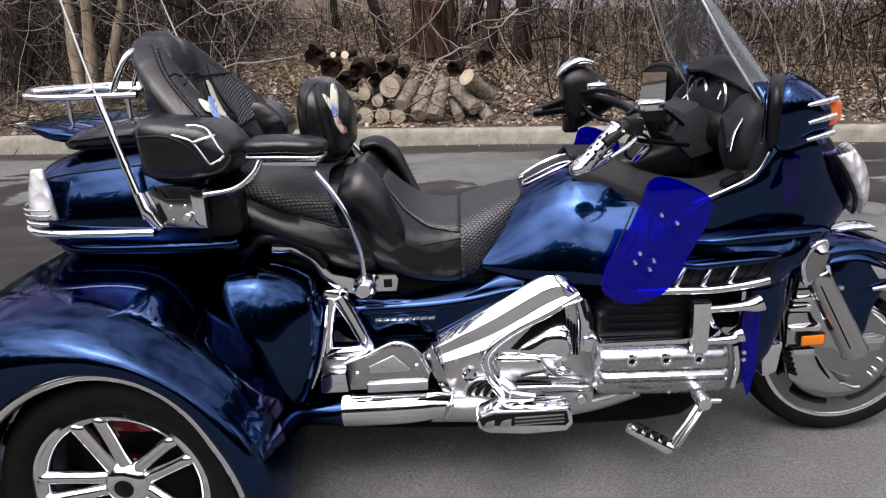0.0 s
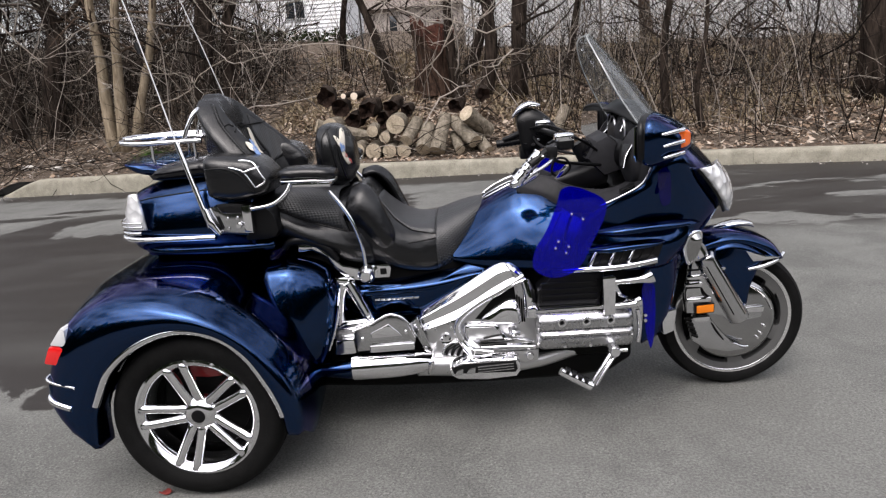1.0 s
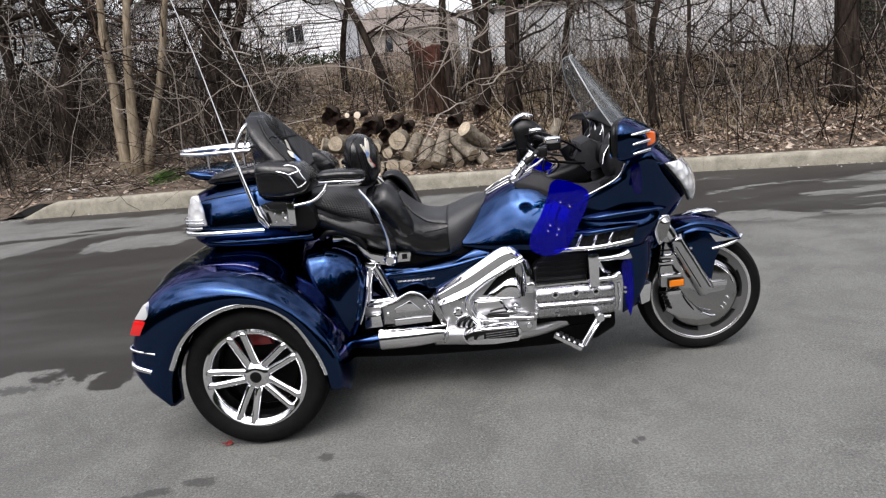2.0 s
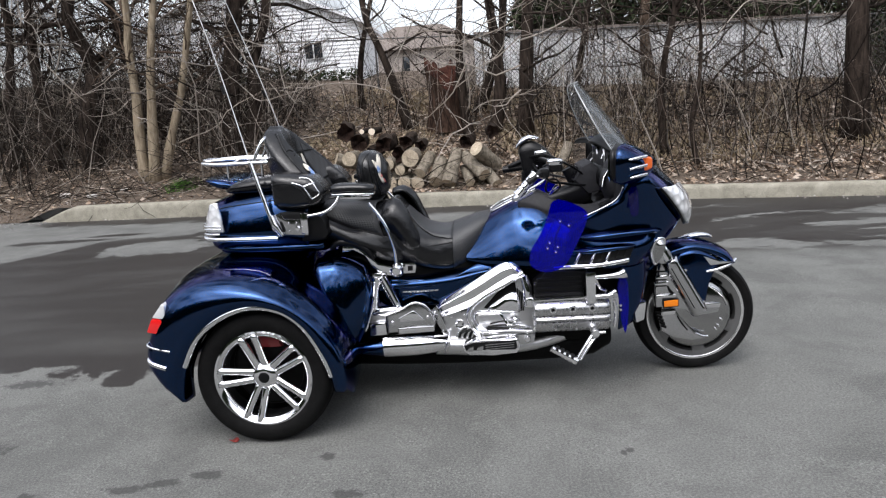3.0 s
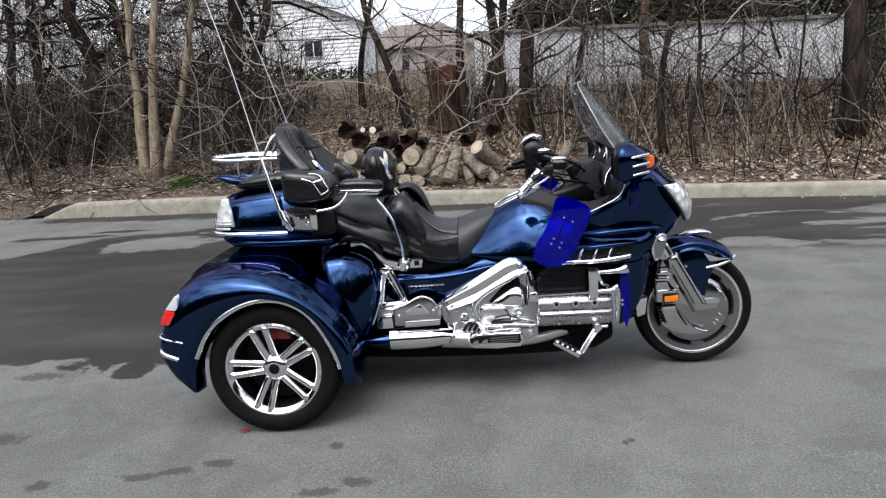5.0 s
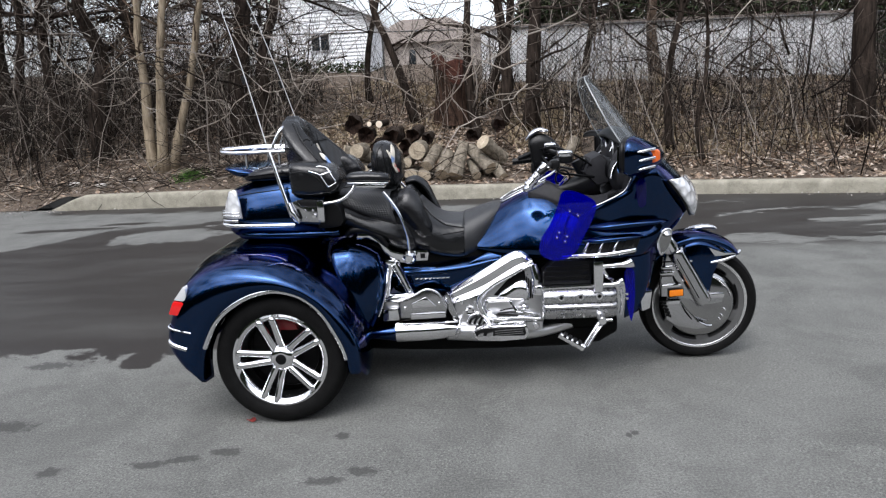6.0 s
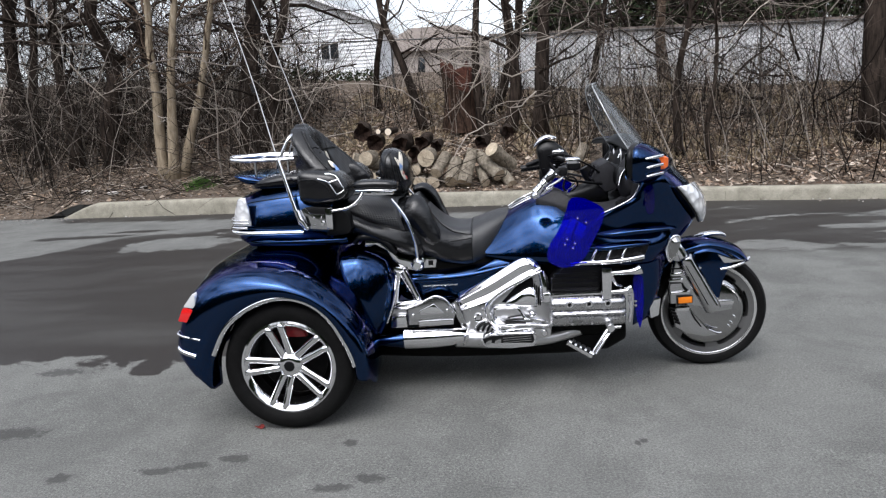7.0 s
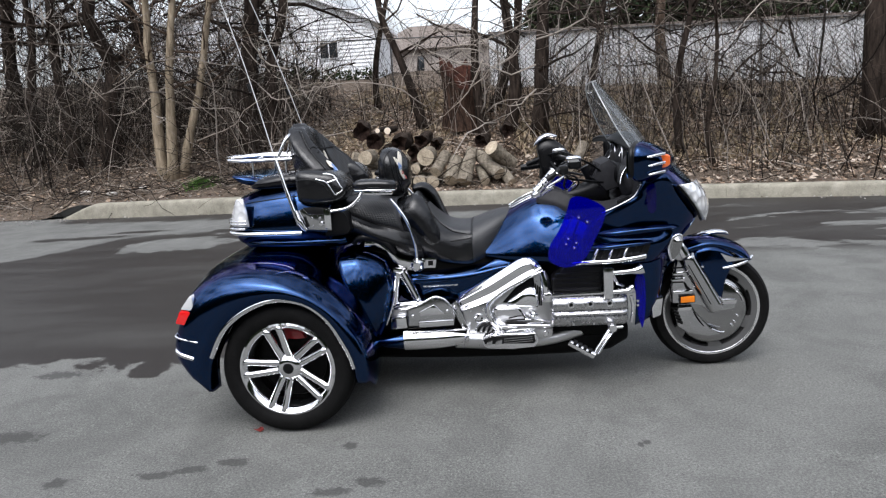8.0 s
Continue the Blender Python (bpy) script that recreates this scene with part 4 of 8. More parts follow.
def build_log(p, q, r, mat=LOG_BARK, end=LOG_END, label="short sawn firewood log with tan bark", flare=0.0, gnarl=0.1):
    """A log from p to q, p being its near end."""
    p, q = np.array(p, float), np.array(q, float)
    t = thing("log", tuple((p + q) / 2), label, "log", "logs in the firewood pile")
    c = (p + q) / 2
    d = (q - p) / np.linalg.norm(q - p)
    seed = rng.uniform(0, 90)
    u = np.cross(d, (0.2, 0.1, 0.97))
    u = u / np.linalg.norm(u)
    w = np.cross(d, u)
    verts, faces = [], []
    n, k = 18, 7
    for i in range(k):
        s = i / (k - 1)
        for j in range(n):
            a = 2 * math.pi * j / n
            rr = r * (1 + flare * s + gnarl * noise.noise((math.cos(a) * 1.4 + seed, math.sin(a) * 1.4, s * 1.5)) + (0.03 + gnarl * 0.12) * noise.noise((math.cos(a) * 6 + seed, math.sin(a) * 6, s * 4)))
            verts.append(p + (q - p) * s + rr * (u * math.cos(a) + w * math.sin(a)) - c)
    faces = [(i * n + j, i * n + (j + 1) % n, (i + 1) * n + (j + 1) % n, (i + 1) * n + j) for i in range(k - 1) for j in range(n)]
    raw("bark", verts, faces, mat, t)
    for e, i0, sgn in ((p, 0, -1), (q, (k - 1) * n, 1)):
        edge = [verts[i0 + j] for j in range(n)]
        mid = sum(edge) / n
        rag = max(0.0, gnarl - 0.1) * 0.35
        vs = [mid + (v - mid) * 0.985 for v in edge] + [mid + (v - mid) * 0.5 + d * sgn * (0.004 - rag * (0.4 + noise.noise(v * 14))) for v in edge] + [mid + d * sgn * (0.002 - rag * 0.8)]
        fs = [(j, (j + 1) % n, n + (j + 1) % n, n + j) for j in range(n)] + [(n + j, n + (j + 1) % n, 2 * n) for j in range(n)]
        raw("sawn_end", vs, fs, end, t, "pale ringed sawn wood")
    return t


def build_log_pile():
    build_log((-1.03, 7.15, 0.74), (-1.0, 7.55, 0.74), 0.112)
    for x, z, r in ((-0.45, 0.33, 0.115), (-0.22, 0.32, 0.1), (-0.01, 0.31, 0.098), (-0.44, 0.62, 0.085), (-0.10, 0.69, 0.135), (-0.27, 0.52, 0.078), (-0.68, 0.36, 0.1), (-0.95, 0.4, 0.11)):
        build_log((x, 7.2, z), (x + rng.uniform(-0.05, 0.05), 7.62, z + 0.02), r)
    for x, z, x2, z2, r in ((0.04, 0.46, 0.2, 0.70, 0.09), (0.27, 0.31, 0.36, 0.60, 0.11), (0.8, 0.27, 0.72, 0.46, 0.072), (1.02, 0.37, 0.72, 0.66, 0.1), (1.21, 0.22, 1.0, 0.5, 0.085), (0.92, 0.78, 1.22, 0.48, 0.115)):
        build_log((x, 7.15, z), (x2, 7.5, z2), r, label="tan firewood log leaning on the pile")
    build_log((0.47, 7.12, 0.28), (0.62, 7.42, 0.76), 0.12, LOG_BARK, LOG_END, "split pale log propped upright on the pile", -0.3)
    build_log((-1.3, 7.5, 0.74), (-0.6, 7.75, 0.5), 0.1, label="grey-tan log lying along the pile")
    build_log((2.05, 7.1, 0.22), (2.35, 7.3, 0.75), 0.08, label="pale broken log leaning beside the pile")
    for x, z, r in ((-0.98, 0.95, 0.13), (-0.58, 0.9, 0.13), (-0.22, 0.92, 0.1), (0.02, 0.84, 0.085), (-1.18, 1.12, 0.14), (1.2, 1.0, 0.1), (-0.8, 0.74, 0.12), (-0.35, 0.72, 0.12), (0.75, 0.86, 0.1)):
        build_log((x, 7.85, z), (x + rng.uniform(-0.1, 0.1), 8.4, z + 0.04), r, BARK_DARK, ROT, "dark rotting log stacked behind the firewood", gnarl=0.5)
    for x, z, r in ((-0.9, 1.13, 0.04), (-0.74, 1.12, 0.055)):
        build_log((x, 7.75, z), (x + 0.05, 8.3, z + 0.02), r, BARK_DARK, shader("fresh_cut", (0.72, 0.62, 0.5), 0.85), "thin branch with a fresh pale cut end")


def build_stump():
    x, y = 0.4, 10.3
    z = ground_z(x, y)
    t = thing("tree_stump", (x, y, z), "broken hollow tree stump with reddish rotten heart", "tree stump")
    verts, faces = [], []
    n, k = 32, 10
    for i in range(k):
        s = i / (k - 1)
        for j in range(n):
            a = 2 * math.pi * j / n
            top = 1.28 + 0.16 * noise.noise((math.cos(a) * 2, math.sin(a) * 2, 3)) + 0.34 * noise.noise((math.cos(a) * 6, math.sin(a) * 6, 1)) - 0.5 * max(0, math.cos(a + 1.5)) ** 3
            r = (0.36 - 0.07 * s + 0.12 * s ** 3 + 0.1 * (1 - s) ** 3) * (1 + 0.2 * noise.noise((math.cos(a) * 2.2, math.sin(a) * 2.2, s * 1.4)))
            verts.append((r * math.cos(a) + 0.02 * s, r * math.sin(a), s * top - 0.05))
    faces = [(i * n + j, i * n + (j + 1) % n, (i + 1) * n + (j + 1) % n, (i + 1) * n + j) for i in range(k - 1) for j in range(n)]
    raw("bark", verts, faces, BARK_STUMP, t)
    rim = [np.array(v) for v in verts[-n:]]
    vs, fs = [], []
    for s, dz in ((0.985, 0.0), (0.8, -0.06), (0.6, -0.35), (0.4, -0.5)):
        for v in rim:
            vs.append((v[0] * s, v[1] * s, v[2] + dz + 0.05 * noise.noise(v * 9)))
    m = len(vs)
    vs.append((0, 0, 0.4))
    fs = [(i * n + j, i * n + (j + 1) % n, (i + 1) * n + (j + 1) % n, (i + 1) * n + j) for i in range(3) for j in range(n)] + [(3 * n + j, 3 * n + (j + 1) % n, m) for j in range(n)]
    raw("rotten_heart", vs, fs, ROT_RED, t)


def build_tufts():
    for (x, y), n, mat, lab, h in (((-4.15, 8.2), 420, GRASS, "small tuft of fresh green grass by the kerb", 0.22), ((4.9, 12.2), 160, DRY_GRASS, "tuft of dry straw-coloured grass", 0.5), ((2.3, 9.6), 120, DRY_GRASS, "tuft of dry straw-coloured grass", 0.35)):
        verts, faces = [], []
        for _ in range(n):
            a, d = rng.uniform(0, 6.28), abs(rng.gauss(0, 0.11))
            px, py = x + d * math.cos(a) * 1.3, y + d * math.sin(a)
            hz, lx, ly = h * rng.uniform(0.4, 1), rng.gauss(0, h * 0.45), rng.gauss(0, h * 0.45)
            z = ground_z(px, py) - 0.01
            b = len(verts)
            verts += [(px - 0.004, py, z), (px + 0.004, py, z), (px + lx * 0.4 + 0.003, py + ly * 0.4, z + hz * 0.65), (px + lx * 0.4 - 0.003, py + ly * 0.4, z + hz * 0.65), (px + lx, py + ly, z + hz)]
            faces += [(b, b + 1, b + 2, b + 3), (b + 3, b + 2, b + 4)]
        tagged(raw("grass_tuft", verts, faces, mat), lab, "grass", kind="stuff")


def build_unseen_belt():
    """Unseen woods added behind and beside the camera, darkening reflections and blocking low skylight."""
    verts, faces = [], []
    for k in range(150):
        a = math.pi * (1.0 + k / 149) + rng.uniform(-0.03, 0.03)
        r = rng.uniform(26, 36)
        x, y, h = 1 + r * math.cos(a) * 1.3, r * math.sin(a) - 2, rng.uniform(8, 14)
        for _ in range(95):
            cx, cy, cz = x + rng.gauss(0, 1.6), y + rng.gauss(0, 1.2), rng.random() * h
            b, sz = len(verts), rng.uniform(0.4, 1.3)
            for _ in range(3):
                verts.append((cx + rng.gauss(0, sz), cy + rng.gauss(0, sz), max(0.0, cz + rng.gauss(0, sz))))
            faces.append((b, b + 1, b + 2))
    tagged(raw("backdrop", verts, faces, NEEDLE, smooth=False), "unseen dark trees added behind the camera to darken reflections and low light", "tree belt", kind="structure")


def build_dry_grass(count):
    """Flattened straw-coloured grass on the upper bank."""
    verts, faces = [], []
    for _ in range(count):
        x = rng.uniform(-2.4, 8.5)
        y = kerb_y(x) + 1.3 + rng.random() * 6.6
        if noise.noise((x * 0.7, y * 0.7, 4.0)) < -0.05:
            continue
        z, h = ground_z(x, y) - 0.01, rng.uniform(0.08, 0.3)
        lx, ly = rng.gauss(0, h * 0.8), rng.gauss(0, h * 0.8)
        w = rng.uniform(0.004, 0.01)
        b = len(verts)
        verts += [(x - w, y, z), (x + w, y, z), (x + lx * 0.5 + w * 0.7, y + ly * 0.5, z + h * 0.5), (x + lx * 0.5 - w * 0.7, y + ly * 0.5, z + h * 0.5), (x + lx, y + ly, z + h * 0.55)]
        faces += [(b, b + 1, b + 2, b + 3), (b + 3, b + 2, b + 4)]
    tagged(raw("dry_grass", verts, faces, DRY_GRASS), "flattened straw-coloured dry grass on the bank", "grass", kind="stuff")


def build_grit(count):
    """Pale grit and crumbs of mulch where the soil meets the kerb and the asphalt."""
    verts, faces = [], []
    for _ in range(count):
        if rng.random() < 0.5:
            x = rng.uniform(-10, -5.5)
            y = kerb_y(max(x, -6.6)) + rng.gauss(0.5, 0.5)
        else:
            x = rng.uniform(-6.5, 9)
            y = kerb_y(x) + (0.22 + abs(rng.gauss(0, 0.18)) if rng.random() < 0.6 else -0.02 - abs(rng.gauss(0, 0.12)))
        z, s = ground_z(x, y) + 0.004, rng.uniform(0.006, 0.022)
        b = len(verts)
        verts += [(x + s * rng.uniform(-1, 1), y + s * rng.uniform(-1, 1), z + s * rng.uniform(0, 0.5)) for _ in range(3)] + [(x, y, z + s)]
        faces += [(b, b + 1, b + 3), (b + 1, b + 2, b + 3), (b + 2, b, b + 3)]
    tagged(raw("grit", verts, faces, GRIT, smooth=False), "pale grit and mulch crumbs along the kerb", "grit", kind="stuff")


def build_stones():
    """Two pale stones on the soil behind the kerb."""
    for x, y, r in ((-6.64, 8.8, 0.1), (-5.78, 8.21, 0.07), (-5.35, 8.5, 0.05)):
        verts, faces, n, k = [], [], 12, 6
        for i in range(k):
            a = math.pi * i / (k - 1)
            for q in range(n):
                b = 2 * math.pi * q / n
                p = np.array((math.sin(a) * math.cos(b) * 1.5, math.sin(a) * math.sin(b), math.cos(a) * 0.6))
                verts.append(p * r * (1 + 0.35 * noise.noise(p * 1.7 + np.array((x, y, 0)))))
        faces = [(i * n + q, i * n + (q + 1) % n, (i + 1) * n + (q + 1) % n, (i + 1) * n + q) for i in range(k - 1) for q in range(n)]
        ob = raw("stone", verts, faces, STONE)
        ob.location = (x, y, ground_z(x, y) + r * 0.25)
        tagged(ob, "pale rounded stone on the dark soil by the kerb", "stone", "stones behind the kerb")


def build_evergreen(x, y, h, r):
    z = ground_z(x, y) - 0.1
    t = thing("evergreen_tree", (x, y, z), "dark green conifer behind the white outbuilding", "tree", "conifers behind the fence")
    v, f = tube_data([(0, 0, 0), (0.05, 0, h * 0.5), (0, 0.03, h)], [0.14, 0.09, 0.02], 8, 8)
    raw("trunk", v, f, BARK_DARK, t)
    verts, faces = [], []
    for _ in range(12000):
        u = rng.random() ** 0.7
        a, rr = rng.uniform(0, 6.283), r * (1 - u) * rng.uniform(0.35, 1.05) + 0.05
        c = np.array((rr * math.cos(a), rr * math.sin(a), 0.5 + u * (h - 0.4) - 0.25 * rr))
        d = np.array((math.cos(a), math.sin(a), rng.gauss(-0.25, 0.3))) * rng.uniform(0.12, 0.3)
        w = np.array((-math.sin(a), math.cos(a), rng.gauss(0, 0.5))) * rng.uniform(0.04, 0.1)
        b = len(verts)
        verts += [c - w, c + w, c + d]
        faces.append((b, b + 1, b + 2))
    raw("crown", verts, faces, NEEDLE, t, "drooping dark needles", False)


for spot in ((3.2, 17.5, 4.5, 1.7), (5.6, 16.6, 5.2, 1.9), (7.6, 15.6, 4.8, 1.8), (9.6, 15.0, 5.2, 1.9), (11.8, 14.0, 5.0, 1.9)):
    build_evergreen(*spot)
build_dry_grass(19000)
build_grit(2600)
build_stones()
build_unseen_belt()
build_log_pile()
build_stump()
build_tufts()


def build_red_leaf(x, y):
    """A curled red leaf lying by the rear tyre."""
    verts, faces, n = [], [], 12
    for j in range(n):
        a = 2 * math.pi * j / n
        r = 0.014 * (1 + 0.35 * math.cos(3 * a))
        verts.append((x + r * math.cos(a) * 1.3, y + r * math.sin(a), 0.004 + 0.008 * (1 + math.sin(2 * a))))
    verts.append((x, y, 0.005))
    ob = raw("fallen_leaf", verts, [(j, (j + 1) % n, n) for j in range(n)], RED_LEAF)
    thicken(ob, 0.001)
    tagged(ob, "small curled red leaf on the asphalt by the tyre", "leaf")


build_red_leaf(-0.165, -0.645)

# ---- the trike: x runs forward from the rear axle, the near flank has y below 0 ----
trike = thing("trike_motorcycle", (0, 0, 0), "dark blue touring trike with chrome trim and black seats on asphalt", "motorcycle")


def body():
    rows = [
        (-0.60, [(-0.33, 0.20), (-0.325, 0.30), (-0.305, 0.366), (-0.24, 0.480), (-0.134, 0.562), (-0.009, 0.598), (0.107, 0.577), (0.195, 0.508), (0.257, 0.402), (0.284, 0.33), (0.294, 0.28), (0.297, 0.235)]),
        (-0.692, [(-0.335, 0.21), (-0.33, 0.30), (-0.309, 0.366), (-0.242, 0.484), (-0.134, 0.566), (-0.009, 0.603), (0.109, 0.581), (0.198, 0.511), (0.26, 0.402), (0.288, 0.33), (0.299, 0.28), (0.302, 0.235)]),
        (-0.70, [(-0.345, 0.232), (-0.405, 0.31), (-0.4, 0.45), (-0.335, 0.56), (-0.18, 0.63), (-0.02, 0.645), (0.11, 0.612), (0.22, 0.535), (0.295, 0.43), (0.328, 0.34), (0.336, 0.28), (0.335, 0.23)]),
        (-0.662, [(-0.36, 0.225), (-0.465, 0.36), (-0.437, 0.50), (-0.37, 0.612), (-0.245, 0.679), (-0.07, 0.689), (0.083, 0.645), (0.198, 0.565), (0.285, 0.467), (0.338, 0.363), (0.35, 0.285), (0.347, 0.225)]),
        (-0.60, [(-0.365, 0.225), (-0.482, 0.366), (-0.455, 0.51), (-0.388, 0.63), (-0.255, 0.702), (-0.08, 0.713), (0.082, 0.672), (0.206, 0.59), (0.294, 0.488), (0.346, 0.374), (0.36, 0.28), (0.354, 0.182)]),
        (-0.52, [(-0.38, 0.22), (-0.492, 0.37), (-0.464, 0.52), (-0.394, 0.645), (-0.26, 0.718), (-0.09, 0.727), (0.07, 0.687), (0.195, 0.603), (0.285, 0.498), (0.343, 0.38), (0.36, 0.28), (0.355, 0.18)]),
        (-0.36, [(-0.45, 0.25), (-0.515, 0.40), (-0.49, 0.55), (-0.40, 0.675), (-0.27, 0.728), (-0.1, 0.738), (0.05, 0.715), (0.15, 0.65), (0.24, 0.55), (0.31, 0.42), (0.34, 0.30), (0.34, 0.18)]),
        (0.0, [(-0.46, 0.26), (-0.52, 0.42), (-0.50, 0.57), (-0.41, 0.68), (-0.28, 0.735), (-0.1, 0.745), (0.05, 0.73), (0.13, 0.66), (0.2, 0.56), (0.26, 0.42), (0.3, 0.30), (0.3, 0.16)]),
    ]
    skin("rear_body", [[(x, y, z) for x, z in c] for y, c in rows], PAINT, trike, 60, 34, True, 0.006, "glossy blue fibreglass body with both rear mudguards")
    for s in (1, -1):
        arch = [(x, s * -0.694, z) for x, z in rows[1][1][2:10] + [(0.296, 0.295)]]
        tube("arch_trim", arch, 0.0125, CHROME, trike, 10, 60, label="bright chrome wheel arch trim")
        # Rounded flank panel between body and saddle.
        skin("flank_panel", [
            [(0.19, s * -0.30, 0.71), (0.30, s * -0.28, 0.715), (0.40, s * -0.25, 0.67), (0.43, s * -0.24, 0.60)],
            [(0.19, s * -0.37, 0.68), (0.29, s * -0.37, 0.68), (0.39, s * -0.34, 0.635), (0.432, s * -0.31, 0.55)],
            [(0.225, s * -0.42, 0.58), (0.31, s * -0.41, 0.57), (0.39, s * -0.37, 0.53), (0.42, s * -0.33, 0.46)],
            [(0.28, s * -0.43, 0.46), (0.33, s * -0.42, 0.44), (0.37, s * -0.38, 0.41), (0.385, s * -0.34, 0.37)],
            [(0.31, s * -0.41, 0.36), (0.33, s * -0.39, 0.34), (0.345, s * -0.36, 0.33), (0.35, s * -0.33, 0.31)]], PAINT, trike, 18, 20, thick=0.006)
        tube("flank_trim", [(0.432, s * -0.25, 0.60), (0.436, s * -0.315, 0.55), (0.42, s * -0.34, 0.46), (0.385, s * -0.345, 0.37)], 0.006, CHROME, trike, 8)
        # Tail lamp cluster on the rear corner.
        lamp = slab("tail_lamp", [(-0.422, 0.575), (-0.366, 0.566), (-0.354, 0.499), (-0.45, 0.518)], s * -0.48, s * -0.694, RED, trike, 0.01, label="red tail lamp")
        slab("reverse_lamp", [(-0.372, 0.636), (-0.36, 0.626), (-0.364, 0.569), (-0.421, 0.578)], s * -0.48, s * -0.69, WHITE_LENS, lamp, 0.008, label="clear white upper lamp")
        slab("bumper_step", [(-0.452, 0.452), (-0.36, 0.434), (-0.36, 0.398), (-0.448, 0.404)], s * -0.4, s * -0.695, PAINT, trike, 0.012)
        tube("bumper_trim", [(-0.47, s * -0.40, 0.468), (-0.468, s * -0.62, 0.463), (-0.45, s * -0.686, 0.456), (-0.352, s * -0.71, 0.438)], 0.005, CHROME, trike, 8)
        tube("bumper_trim", [(-0.482, s * -0.40, 0.4), (-0.474, s * -0.62, 0.397), (-0.45, s * -0.688, 0.388), (-0.378, s * -0.708, 0.366)], 0.011, CHROME, trike, 8)


def rear_wheel(s):
    c = (0.0, s * -0.56, 0.287)
    o = lambda d: s * -d
    rim = lathe("rear_wheel", [(0.178, o(-0.09)), (0.196, o(-0.095)), (0.204, o(-0.085)), (0.18, o(-0.05)), (0.172, o(0.03)), (0.186, o(0.072)), (0.196, o(0.088)), (0.205, o(0.095)), (0.206, o(0.103)), (0.198, o(0.106)), (0.186, o(0.1)), (0.176, o(0.085)), (0.166, o(0.03)), (0.172, o(-0.06)), (0.178, o(-0.09))], c, CHROME, trike, 72, "polished alloy rear wheel with five twin spokes")
    prof = [(0.196, 0.088), (0.205, 0.1), (0.225, 0.112), (0.25, 0.114), (0.268, 0.108), (0.279, 0.096), (0.2855, 0.075), (0.2875, 0.05)]
    for g in (0.045, 0.015, -0.015, -0.045):
        prof += [(0.288, g + 0.006), (0.281, g + 0.004), (0.281, g - 0.004), (0.288, g - 0.006)]
    prof += [(0.2875, -0.055), (0.2855, -0.075), (0.279, -0.096), (0.268, -0.108), (0.25, -0.114), (0.225, -0.112), (0.205, -0.1), (0.196, -0.088)]
    lathe("tyre", [(r, o(d)) for r, d in prof], c, RUBBER, rim, 96, "black rubber car tyre")
    lathe("hub", [(0.0, o(0.092)), (0.028, o(0.092)), (0.042, o(0.088)), (0.053, o(0.078)), (0.06, o(0.062)), (0.062, o(0.03)), (0.0, o(0.0))], c, CHROME, rim, 40)
    lathe("centre_cap", [(0.0, o(0.094)), (0.02, o(0.094)), (0.0265, o(0.09)), (0.027, o(0.08))], c, PLASTIC, rim, 32, "dark hub cap")
    for k in range(5):
        a = radians(178 - 72 * k)
        for off in (-1, 1):
            pts = []
            for r, d, w in ((0.036, 0.06, 0.015), (0.08, 0.07, 0.0195), (0.135, 0.079, 0.0255), (0.194, 0.09, 0.03)):
                pts.append((c[0] + r * math.cos(a) - off * w * math.sin(a), c[1] + o(d), c[2] + r * math.sin(a) + off * w * math.cos(a)))
            v, f = tube_data(crom(pts, 8), [0.0175, 0.0165, 0.0165], 10)
            mid = [p for p in crom(pts, 8) for _ in range(10)]
            v = [np.array((p[0], m[1] + (p[1] - m[1]) * 1.05, p[2])) for p, m in zip(v, mid)]
            raw("spoke", v, f, CHROME, rim)
    lathe("brake_disc", [(0.06, o(-0.005)), (0.145, o(-0.005)), (0.146, o(-0.015)), (0.06, o(-0.015))], c, DARK, rim, 48)
    # Black disc put in so the gaps between the spokes read as deep shade.
    lathe("wheel_back", [(0.0, o(-0.04)), (0.17, o(-0.045)), (0.17, o(-0.055)), (0.0, o(-0.06))], c, DARK, rim, 32)
    slab("brake_caliper", [(c[0] - 0.05, c[2] + 0.115), (c[0] - 0.045, c[2] + 0.15), (c[0], c[2] + 0.163), (c[0] + 0.055, c[2] + 0.146), (c[0] + 0.07, c[2] + 0.11), (c[0] + 0.03, c[2] + 0.108)], c[1] + o(-0.01), c[1] + o(0.03), CALIPER, rim, 0.012, label="red brake caliper behind the spokes")


